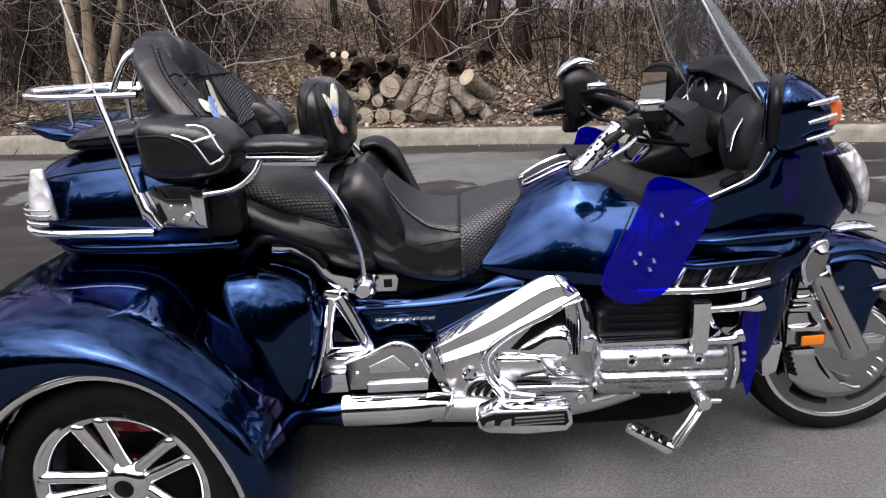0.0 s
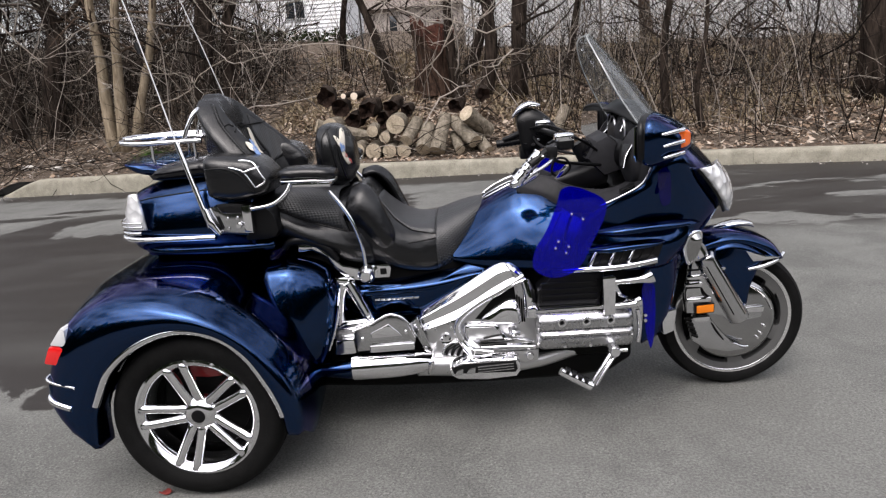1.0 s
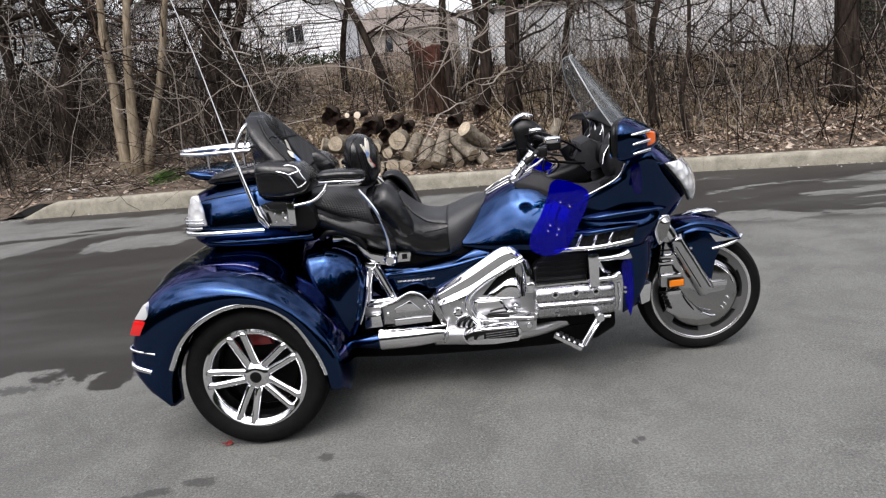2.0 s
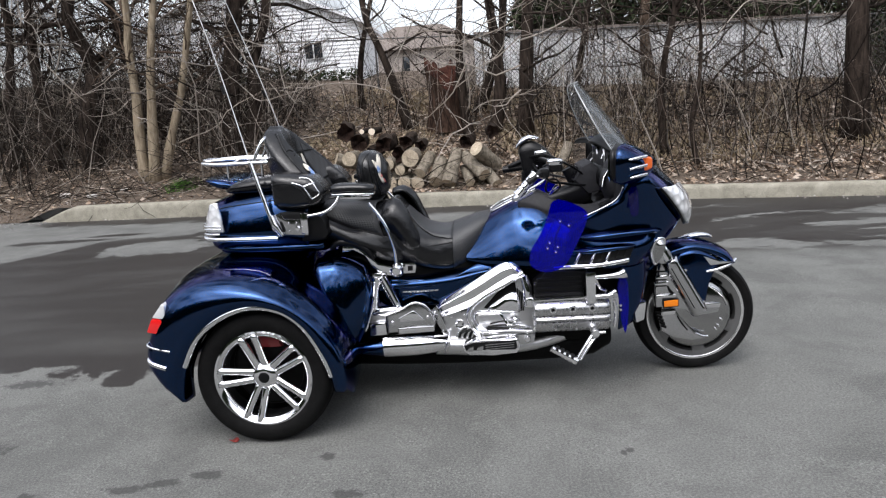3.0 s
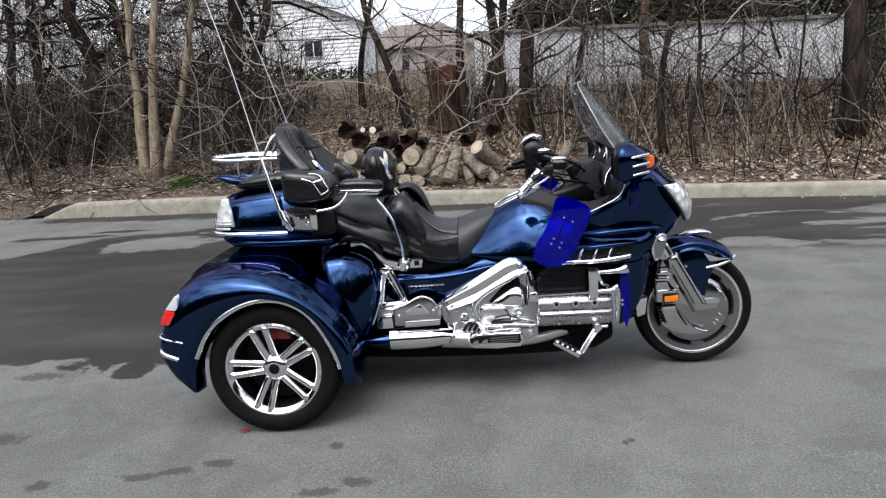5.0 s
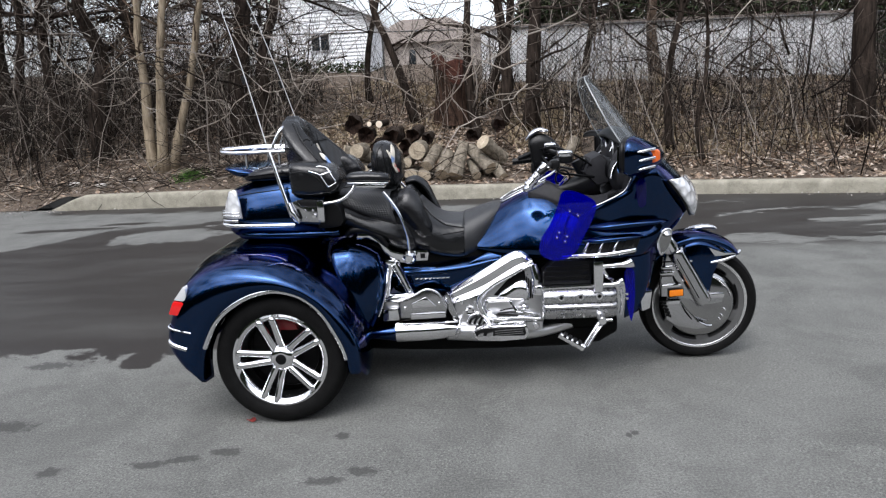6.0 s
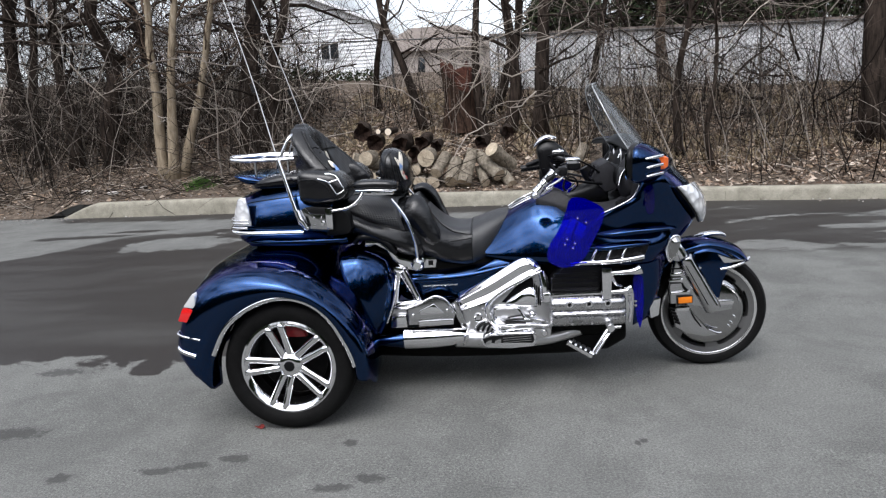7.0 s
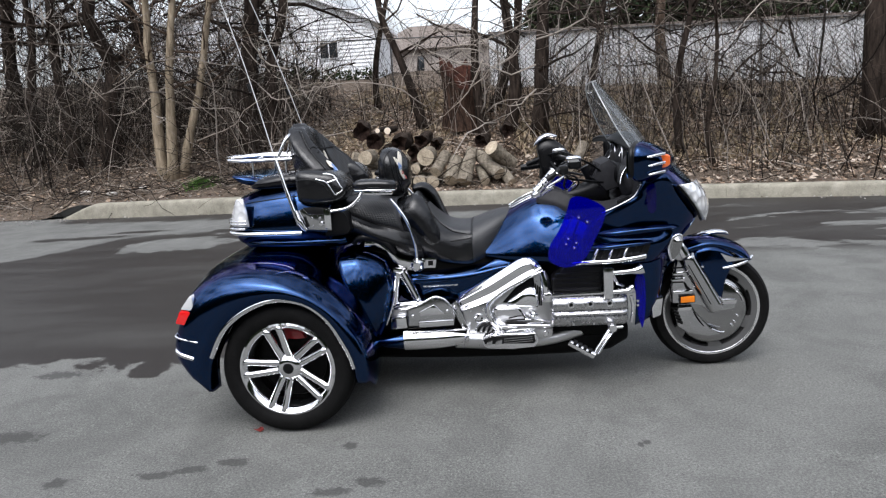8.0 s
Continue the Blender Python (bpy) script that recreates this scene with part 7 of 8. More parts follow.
def fairing():
    f = skin("fairing", [
        [(1.30, -0.30, 0.60), (1.29, -0.318, 0.70), (1.33, -0.31, 0.785), (1.42, -0.315, 0.846), (1.515, -0.325, 0.893), (1.56, -0.335, 0.97), (1.55, -0.285, 1.06), (1.535, -0.25, 1.11)],
        [(1.47, -0.33, 0.60), (1.46, -0.345, 0.68), (1.50, -0.325, 0.755), (1.55, -0.332, 0.83), (1.60, -0.35, 0.91), (1.62, -0.358, 0.985), (1.595, -0.285, 1.06), (1.575, -0.235, 1.11)],
        [(1.60, -0.31, 0.60), (1.64, -0.34, 0.68), (1.68, -0.308, 0.745), (1.705, -0.302, 0.82), (1.70, -0.318, 0.905), (1.675, -0.322, 0.985), (1.64, -0.235, 1.055), (1.615, -0.18, 1.105)],
        [(1.66, -0.20, 0.60), (1.72, -0.21, 0.66), (1.79, -0.205, 0.73), (1.83, -0.20, 0.81), (1.80, -0.20, 0.90), (1.745, -0.19, 0.98), (1.69, -0.13, 1.06), (1.65, -0.10, 1.10)],
        [(1.68, 0, 0.60), (1.75, 0, 0.66), (1.83, 0, 0.73), (1.885, 0, 0.82), (1.855, 0, 0.91), (1.785, 0, 0.99), (1.715, 0, 1.065), (1.67, 0, 1.10)]], PAINT, trike, 40, 24, True, 0.006, "glossy blue front fairing", 1)
    for s in (1, -1):
        # Side ridges over the vents.
        pillow("fairing_ridge", [(1.36, 0.748), (1.45, 0.766), (1.60, 0.775), (1.70, 0.77), (1.705, 0.757), (1.60, 0.745), (1.42, 0.732)], s * -0.35, s * -0.042, PAINT, f, 5, 40, "", 0.3)
        pillow("fairing_ridge", [(1.33, 0.69), (1.42, 0.703), (1.55, 0.711), (1.60, 0.703), (1.585, 0.69), (1.45, 0.678), (1.35, 0.672)], s * -0.345, s * -0.045, PAINT, f, 5, 40, "", 0.3)
        v = slab("side_vent", [(1.33, 0.625), (1.385, 0.69), (1.59, 0.695), (1.56, 0.615)], s * -0.33, s * -0.366, PLASTIC, f, 0.006, label="black mesh side vent with chrome slats")
        for x in (1.335, 1.40, 1.463):
            tube("vent_slat", [(x, s * -0.374, 0.632), (x + 0.008, s * -0.376, 0.655), (x + 0.024, s * -0.372, 0.685)], [0.008, 0.006, 0.004], CHROME, v, 8, 10)
        for k in range(6):
            tube("vent_mesh", [(1.36 + 0.033 * k, s * -0.368, 0.625), (1.395 + 0.033 * k, s * -0.368, 0.687)], 0.0018, PLASTIC, v, 5)
        # Lower leg shield, dark in the shade of the fairing.
        skin("radiator_shroud", [[(1.54, s * -0.31, 0.61), (1.53, s * -0.32, 0.50), (1.53, s * -0.31, 0.40), (1.53, s * -0.28, 0.30)], [(1.62, s * -0.30, 0.62), (1.63, s * -0.30, 0.52), (1.62, s * -0.29, 0.42), (1.60, s * -0.26, 0.33)], [(1.70, s * -0.20, 0.63), (1.69, s * -0.20, 0.55), (1.67, s * -0.19, 0.45), (1.65, s * -0.17, 0.36)]], PAINT, trike, 16, 12, thick=0.006)
        slab("shroud_tip", [(1.60, 0.42), (1.66, 0.43), (1.65, 0.34), (1.61, 0.325)], s * -0.18, s * -0.29, CHROME, trike, 0.01, label="chrome lower shroud corner")
        slab("leg_deflector", [(1.522, 0.535), (1.562, 0.541), (1.568, 0.477), (1.568, 0.409), (1.562, 0.34), (1.552, 0.3), (1.545, 0.32), (1.534, 0.372)], s * -0.335, s * -0.34, ACRYLIC, trike, 0.001, 40, "clear blue acrylic leg deflector")
        for z in (0.43, 0.41):
            lathe("deflector_stud", [(0, s * -0.347), (0.006, s * -0.346), (0.007, s * -0.339)], (1.532, 0, z), CHROME, trike, 10)
        tube("deflector_stay", [(1.50, s * -0.36, 0.46), (1.507, s * -0.365, 0.40), (1.50, s * -0.36, 0.34)], 0.008, CHROME, trike, 10)
        # Blue acrylic hand wings.
        w = slab("wind_wing", [(1.235, 0.925), (1.285, 0.928), (1.37, 0.882), (1.372, 0.83), (1.335, 0.75), (1.28, 0.655), (1.20, 0.628), (1.135, 0.662), (1.14, 0.725), (1.18, 0.79), (1.215, 0.87)], s * -0.462, s * -0.467, ACRYLIC, trike, 0.001, 60, "clear deep blue acrylic wind wing with studs")
        for x, z in ((1.264, 0.843), (1.30, 0.823), (1.218, 0.753), (1.208, 0.731), (1.251, 0.734), (1.242, 0.713)):
            lathe("wing_stud", [(0, s * -0.4725), (0.004, s * -0.472), (0.0065, s * -0.467)], (x, 0, z), CHROME, w, 10)
        tube("wing_bracket", [(1.28, s * -0.33, 0.80), (1.25, s * -0.42, 0.77), (1.24, s * -0.458, 0.745)], 0.006, PLASTIC, w, 8)
        # Head lamp.
        lampc = [[(1.712, -0.33, 0.938), (1.757, -0.31, 0.885), (1.808, -0.268, 0.82), (1.845, -0.205, 0.765)],
                 [(1.765, -0.28, 0.935), (1.81, -0.262, 0.88), (1.842, -0.232, 0.81), (1.858, -0.175, 0.757)],
                 [(1.80, -0.21, 0.93), (1.845, -0.20, 0.875), (1.868, -0.180, 0.81), (1.87, -0.14, 0.755)],
                 [(1.84, -0.10, 0.925), (1.88, -0.09, 0.87), (1.90, -0.08, 0.81), (1.885, -0.07, 0.755)]]
        hl = skin("headlamp", [[(x, s * y, z) for x, y, z in r] for r in lampc], REFLECTOR, trike, 18, 18, thick=0.02, label="large clear headlamp with silver reflector")
        skin("lamp_glass", [[(x + 0.008, s * (y - 0.008), z) for x, y, z in r] for r in lampc], LENS, hl, 18, 18)
        for k in (1, 2):
            tube("lamp_rib", [(x + 0.002, s * (y - 0.003), z) for x, y, z in lampc[k]], 0.004, CHROME, hl, 6, 14)
        tube("lamp_edge", [(x, s * (y - 0.002), z) for x, y, z in lampc[0]] + [(x, s * y, z) for x, y, z in (lampc[1][3], lampc[2][3], lampc[3][3])], 0.006, PLASTIC, hl, 6, 30)
        # Mirror with three chrome blades and the turn signal.
        lean = lambda q: (q[0] + 0.045 - 0.38 * (abs(q[1]) - 0.44), q[1] * 0.93, q[2])
        mm = hull("mirror", [[lean(q) for q in lp] for lp in [[(1.478, y, z) for y, z in ((s * -0.40, 1.12), (s * -0.54, 1.115), (s * -0.555, 1.02), (s * -0.52, 0.99), (s * -0.40, 0.995))], [(1.50, y, z) for y, z in ((s * -0.385, 1.132), (s * -0.55, 1.128), (s * -0.57, 1.02), (s * -0.53, 0.982), (s * -0.385, 0.988))], [(1.545, y, z) for y, z in ((s * -0.37, 1.115), (s * -0.545, 1.112), (s * -0.56, 1.03), (s * -0.52, 0.992), (s * -0.37, 0.995))], [(1.59, y, z) for y, z in ((s * -0.34, 1.085), (s * -0.51, 1.085), (s * -0.53, 1.04), (s * -0.49, 1.005), (s * -0.34, 1.01))], [(1.612, y, z) for y, z in ((s * -0.34, 1.065), (s * -0.47, 1.065), (s * -0.48, 1.045), (s * -0.46, 1.025), (s * -0.34, 1.03))]]], PAINT, trike, 36, 16, "blue mirror housing with chrome blades")
        bm = bmesh.new()
        bm.faces.new([bm.verts.new(lean((1.455, y, z))) for y, z in ((s * -0.41, 1.112), (s * -0.535, 1.108), (s * -0.548, 1.022), (s * -0.515, 0.997), (s * -0.41, 1.002))])
        thicken(part("mirror_glass", bm, MIRROR, mm, smooth=False), 0.003)
        hull("mirror_bezel", [[lean((xx, s * y, z)) for y, z in ((-0.392, 1.13), (-0.545, 1.126), (-0.565, 1.03), (-0.525, 0.992), (-0.392, 0.998))] for xx in (1.472, 1.492)], PLASTIC, mm, 36, 4, "black mirror bezel")
        tube("mirror_rim", [lean(q) for q in ((1.474, s * -0.402, 1.122), (1.474, s * -0.54, 1.118), (1.474, s * -0.557, 1.035), (1.474, s * -0.52, 1.005), (1.474, s * -0.402, 1.01))], 0.011, PLASTIC, mm, 10, 50, True)
        for z, x0 in ((1.088, 1.535), (1.052, 1.545), (1.016, 1.545)):
            tube("mirror_blade", [lean(q) for q in ((x0, s * -0.563, z - 0.006), (1.575, s * -0.555, z), (1.603, s * -0.525, z + 0.003))], [0.004, 0.007, 0.007], CHROME, mm, 8, 14)
        hull("turn_signal", [[lean(q) for q in lp] for lp in [[(1.585, s * (-0.545 + 0.02), z) for z in (1.034, 1.058, 1.086)] + [(1.60, s * -0.51, z) for z in (1.084, 1.058, 1.036)], [(1.605, s * (-0.53 + 0.012), z) for z in (1.036, 1.058, 1.086)] + [(1.613, s * -0.495, z) for z in (1.084, 1.058, 1.038)], [(1.616, s * -0.505, z) for z in (1.042, 1.058, 1.08)] + [(1.62, s * -0.49, z) for z in (1.078, 1.058, 1.042)]]], AMBER, mm, 16, 8, "amber turn signal lens")
        slab("upper_deflector", [(1.562, 0.945), (1.60, 0.95), (1.604, 0.85), (1.59, 0.835), (1.572, 0.84)], s * -0.39, s * -0.394, SMOKE, f, 0.001, 24, "clear dark blue acrylic strip")
        # Grey inner panel and speaker.
        low = [(1.11, -0.15, 0.884), (1.215, -0.172, 0.846), (1.30, -0.225, 0.812), (1.385, -0.288, 0.818), (1.455, -0.312, 0.844), (1.55, -0.325, 0.9)]
        crest = [(1.13, -0.12, 0.925), (1.215, -0.13, 0.92), (1.285, -0.162, 0.888), (1.375, -0.2, 0.868), (1.455, -0.222, 0.874), (1.545, -0.238, 0.92)]
        well = [(1.14, -0.08, 0.895), (1.21, -0.085, 0.865), (1.29, -0.11, 0.825), (1.37, -0.14, 0.805), (1.46, -0.165, 0.825), (1.55, -0.185, 0.885)]
        rows = [[tuple(np.array(p) * (1 - k) + np.array(q) * k + (0, 0, h)) for p, q in zip(c0, c1)] for c0, c1, k, h in ((low, crest, 0.0, -0.012), (low, crest, 0.06, 0.004), (low, crest, 0.14, 0.008), (low, crest, 0.55, 0.004), (low, crest, 0.92, 0.001), (crest, well, 0.06, -0.002), (crest, well, 0.5, 0.0), (crest, well, 1.0, 0.0))]
        sill = skin("inner_panel", [[(x, s * y, z) for x, y, z in r] for r in rows], GREY, trike, 30, 30, thick=0.008, label="grey plastic inner fairing panel")
        slab("sill_vent", [(1.455, 0.87), (1.50, 0.89), (1.503, 0.902), (1.457, 0.882)], s * -0.29, s * -0.322, PLASTIC, sill, 0.002)
        skin("inner_fairing", [[(1.55, s * -0.325, 0.88), (1.56, s * -0.32, 0.97), (1.548, s * -0.285, 1.06), (1.53, s * -0.25, 1.11)], [(1.53, s * -0.29, 0.88), (1.525, s * -0.285, 0.98), (1.552, s * -0.255, 1.06), (1.56, s * -0.23, 1.11)], [(1.55, s * -0.19, 0.89), (1.54, s * -0.19, 0.98), (1.57, s * -0.17, 1.06), (1.575, s * -0.16, 1.115)], [(1.56, s * -0.06, 0.9), (1.55, s * -0.06, 0.98), (1.57, s * -0.06, 1.06), (1.58, s * -0.06, 1.12)]], GREY, trike, 16, 16, thick=0.008)
        pillow("speaker_housing", [(1.472, 0.965), (1.482, 1.02), (1.502, 1.062), (1.53, 1.085), (1.565, 1.07), (1.582, 0.99), (1.575, 0.91), (1.54, 0.875), (1.495, 0.895)], s * -0.22, s * -0.09, GREY, trike, 8, 48, "dark grey rounded speaker housing inside the fairing", 0.25)
        inner = [(1.543, s * -0.18, 1.074), (1.513, s * -0.186, 1.047), (1.488, s * -0.195, 1.02), (1.474, s * -0.255, 0.99), (1.463, s * -0.32, 0.96)]
        outer = [(1.546, s * -0.19, 1.075), (1.532, s * -0.238, 1.062), (1.503, s * -0.284, 1.03), (1.477, s * -0.31, 0.998), (1.465, s * -0.322, 0.958)]
        sp = skin("speaker_grille", [inner, [tuple((np.array(p) + np.array(q)) / 2 + (-0.006, 0, 0)) for p, q in zip(inner, outer)], outer], PLASTIC, trike, 18, 10, thick=0.006, label="black speaker grille with chrome outline")
        tube("grille_trim", inner, 0.0032, CHROME, sp, 8, 30)
        tube("grille_trim", outer, 0.003, CHROME, sp, 8, 30)
        tube("panel_trim", [(1.385, s * -0.322, 0.833), (1.455, s * -0.332, 0.864), (1.522, s * -0.338, 0.902), (1.552, s * -0.34, 0.955)], 0.0036, CHROME, trike, 8)
    hull("cockpit_floor", [ring(1.16, 0.80, 0.12, 0.02, 4), ring(1.25, 0.795, 0.17, 0.02, 4), ring(1.40, 0.80, 0.20, 0.025, 4), ring(1.54, 0.84, 0.22, 0.04, 4)], PLASTIC, trike, 28, 10, "black cockpit floor")
    # Dash, instruments and screen.
    d = hull("dashboard", [ring(1.50, 1.04, 0.10, 0.05, 3), ring(1.515, 1.05, 0.15, 0.065, 3), ring(1.545, 1.06, 0.175, 0.08, 3), ring(1.58, 1.08, 0.2, 0.07, 3), ring(1.63, 1.085, 0.16, 0.04, 3)], GREY, trike, 32, 14, "dark grey dashboard with chrome-edged instruments")
    skin("dash_hood", [[(1.585, -0.215, 1.055), (1.60, -0.22, 1.062), (1.62, -0.21, 1.06), (1.64, -0.19, 1.055)], [(1.535, -0.175, 1.09), (1.565, -0.175, 1.115), (1.605, -0.16, 1.10), (1.645, -0.14, 1.07)], [(1.485, -0.095, 1.128), (1.53, -0.09, 1.156), (1.59, -0.075, 1.142), (1.648, -0.06, 1.08)], [(1.47, 0, 1.13), (1.525, 0, 1.164), (1.595, 0, 1.15), (1.655, 0, 1.085)]], PLASTIC, d, 18, 12, True, 0.008, "black visor over the instruments")
    hull("dash_tray", [ring(1.46, 0.955, 0.09, 0.03, 3), ring(1.475, 0.975, 0.12, 0.05, 3), ring(1.505, 0.985, 0.15, 0.06, 3), ring(1.545, 1.0, 0.15, 0.05, 3)], PLASTIC, d, 30, 12, "black lower dashboard")
    for y in (-0.11, 0.0, 0.11):
        g = lathe("gauge", [(0, 0.012), (0.036, 0.012), (0.040, 0.0), (0.044, 0.004), (0.045, 0.03)], (1.508 - 0.012 * (y == 0), y, 1.07), GREY, d, 28, axis="x")
        lathe("gauge_rim", [(0.041, 0.0), (0.044, -0.003), (0.047, 0.002)], (1.508 - 0.012 * (y == 0), y, 1.07), SATIN, g, 28, axis="x")
    for s in (1, -1):
        for k in range(2):
            tube("dash_slat", [(1.53 - 0.004 * k, s * (-0.06 - 0.05 * k), 1.112 - 0.006 * k), (1.512, s * (-0.065 - 0.05 * k), 1.095 - 0.006 * k), (1.5, s * (-0.07 - 0.05 * k), 1.07 - 0.006 * k)], 0.0028, CHROME, d, 6)
    radio = slab("radio_console", [(1.41, 1.035), (1.455, 1.056), (1.50, 1.02), (1.505, 0.92), (1.44, 0.9), (1.375, 0.97)], -0.12, 0.12, GREY, trike, 0.028, label="dark grey radio console in the cockpit")
    slab("radio_face", [(1.395, 1.035), (1.372, 0.985), (1.425, 0.915), (1.44, 0.93)], -0.09, 0.09, GLOSS_BLACK, radio, 0.006, label="glossy black display")
    hull("centre_console", [ring(1.17, 0.86, 0.05, 0.035, 4), ring(1.25, 0.865, 0.06, 0.04, 4), ring(1.36, 0.89, 0.08, 0.05, 4), ring(1.45, 0.925, 0.11, 0.07, 4)], PLASTIC, trike, 28, 10, "black centre console")
    skin("windscreen", [
        [(1.555, -0.275, 1.06), (1.515, -0.265, 1.12), (1.468, -0.245, 1.20), (1.425, -0.215, 1.29), (1.398, -0.165, 1.36), (1.39, -0.095, 1.402)],
        [(1.635, -0.19, 1.06), (1.598, -0.185, 1.12), (1.543, -0.17, 1.20), (1.482, -0.15, 1.29), (1.432, -0.115, 1.365), (1.403, -0.065, 1.41)],
        [(1.69, 0, 1.05), (1.655, 0, 1.11), (1.595, 0, 1.20), (1.525, 0, 1.29), (1.46, 0, 1.37), (1.42, 0, 1.416)]], SCREEN, trike, 26, 12, True, 0.005, "tall clear windscreen")
    edge_pts = [(1.555, -0.277, 1.06), (1.515, -0.267, 1.12), (1.468, -0.247, 1.20), (1.425, -0.217, 1.29), (1.398, -0.167, 1.36), (1.39, -0.096, 1.404), (1.42, 0, 1.418)]
    tube("screen_edge", edge_pts + [(x, -y, z) for x, y, z in edge_pts[-2::-1]], 0.0024, SCREEN_EDGE, bpy.data.objects["windscreen"], 6, 60)
    # Handlebars.
    hb = tube("handlebar", [(1.14, -0.42, 1.005), (1.22, -0.37, 1.05), (1.30, -0.20, 1.04), (1.32, 0, 1.02), (1.30, 0.20, 1.04), (1.22, 0.37, 1.05), (1.10, 0.42, 1.01)], 0.013, PLASTIC, trike, 12, 50, label="black handlebar with grips and controls")
    for s, gm in ((1, CHROME), (-1, PLASTIC)):
        a, b = (((1.10, -0.405, 0.958), (1.172, -0.395, 1.032)) if s > 0 else ((1.068, 0.43, 0.993), (1.18, 0.42, 1.003)))
        tube("grip", [a, b], 0.02 if s > 0 else 0.0165, gm, hb, 18, 10)
        a, b = np.array(a), np.array(b)
        ax = (b - a) / np.linalg.norm(b - a)
        e1 = np.cross(ax, (0, 1, 0))
        e1 = e1 / np.linalg.norm(e1)
        e2 = np.cross(ax, e1)
        if s > 0:
            lathe_v, lathe_f = [], []
            for k in range(5):
                for i in range(8):
                    t = 2 * math.pi * (i + 0.5 * (k % 2)) / 8
                    out = e1 * math.cos(t) + e2 * math.sin(t)
                    c = a + (b - a) * (0.18 + 0.15 * k) + out * 0.0185
                    v, fc = tube_data([c - ax * 0.005, c, c + ax * 0.005], [0.002, 0.0045, 0.002], 6)
                    lathe_f += [tuple(q + len(lathe_v) for q in face) for face in fc]
                    lathe_v += v
            raw("grip_pads", lathe_v, lathe_f, PLASTIC, hb, "black rubber grip pads")
            for u in (-0.06, 1.02):
                tube("grip_end", [a + (b - a) * u, a + (b - a) * (u + 0.06)], 0.023, CHROME, hb, 18)
            hull("switch_panel", [[(1.085, -0.36, 0.925), (1.085, -0.30, 0.93), (1.16, -0.29, 0.965), (1.175, -0.35, 0.96)], [(1.085, -0.36, 0.935), (1.085, -0.30, 0.94), (1.16, -0.29, 0.975), (1.175, -0.35, 0.972)]], CHROME, hb, 20, 4, "chrome switch panel")
        else:
            for k in range(6):
                tube("grip_ring", [a + (b - a) * (0.1 + 0.15 * k), a + (b - a) * (0.16 + 0.15 * k)], 0.019, PLASTIC, hb, 14)
        tube("lever", [(1.225, s * -0.36, 1.03), (1.20, s * -0.44, 1.01), (1.14, s * -0.49, 0.985)], [0.006, 0.007, 0.004], CHROME, hb, 8, 14)
        box("switch_box", (1.193, s * -0.38 - 0.026, 1.018), (1.236, s * -0.38 + 0.026, 1.06), PLASTIC, hb, 0.014)
        rz = hull("fluid_reservoir", [[(x, y, zz) for x, y in ((1.235, s * -0.31), (1.29, s * -0.30), (1.295, s * -0.345), (1.24, s * -0.355))] for zz in (1.045, 1.068)], PLASTIC, hb, 20, 6)
        hull("reservoir_cap", [[(x, y, zz) for x, y in ((1.235, s * -0.31), (1.29, s * -0.30), (1.295, s * -0.345), (1.24, s * -0.355))] for zz in (1.068, 1.086)], CHROME, hb, 20, 4, "chrome reservoir cap")
        if s > 0:
            tube("cable", [(1.232, -0.24, 0.965), (1.247, -0.245, 0.996), (1.28, -0.245, 0.994), (1.296, -0.24, 0.962), (1.268, -0.235, 0.935), (1.238, -0.235, 0.94)], 0.0045, PLASTIC, hb, 8, 30, True)
            slab("key_tag", [(1.24, 0.935), (1.25, 0.93), (1.284, 0.968), (1.274, 0.976)], -0.262, -0.27, CHROME, hb, 0.002, label="chrome key tag")
        tube("cable", [(1.22, s * -0.35, 1.03), (1.25, s * -0.27, 0.99), (1.32, s * -0.2, 0.97), (1.42, s * -0.15, 0.95)], 0.006, PLASTIC, hb, 8)
        tube("cable", [(1.21, s * -0.34, 1.06), (1.28, s * -0.24, 1.075), (1.36, s * -0.15, 1.04), (1.44, s * -0.1, 0.98)], 0.005, PLASTIC, hb, 8)
    cluster = hull("switch_housing", [[(x, y, 1.045 + (z - 1.045) * k) for x, z in ((1.16, 1.115), (1.215, 1.145), (1.275, 1.12), (1.325, 1.065), (1.34, 1.015), (1.285, 0.98), (1.2, 0.935), (1.175, 0.98), (1.165, 1.04))] for y, k in ((0.345, 0.8), (0.36, 0.97), (0.40, 1.0), (0.435, 0.95), (0.45, 0.8))], PLASTIC, hb, 36, 12, "black clutch reservoir and switch housing")
    for z in (1.095, 1.06, 1.0):
        slab("housing_joint", [(1.18, z), (1.29, z - 0.015), (1.29, z - 0.022), (1.18, z - 0.006)], 0.335, 0.35, GLOSS_BLACK, cluster, 0.002)
    for x, z in ((1.275, 1.1), (1.255, 1.04), (1.30, 1.05)):
        lathe("housing_bolt", [(0, 0.332), (0.006, 0.333), (0.008, 0.35)], (x, 0, z), CHROME, cluster, 10)
    box("clutch_mount", (1.165, 0.36, 0.925), (1.215, 0.42, 0.985), PLASTIC, hb, 0.012)
    for k in range(3):
        box("switch", (1.215 + 0.022 * k, 0.325, 0.985 + 0.02 * k), (1.23 + 0.022 * k, 0.335, 0.997 + 0.02 * k), CHROME if k == 1 else GREY, hb, 0.003)
    hull("pod_cap", [ring(1.145, 1.118, 0.034, 0.010, 3, 0.39), ring(1.17, 1.142, 0.046, 0.015, 3, 0.39), ring(1.215, 1.162, 0.046, 0.013, 3, 0.385), ring(1.255, 1.156, 0.034, 0.008, 3, 0.38)], CHROME, hb, 20, 10, "chrome reservoir cap")
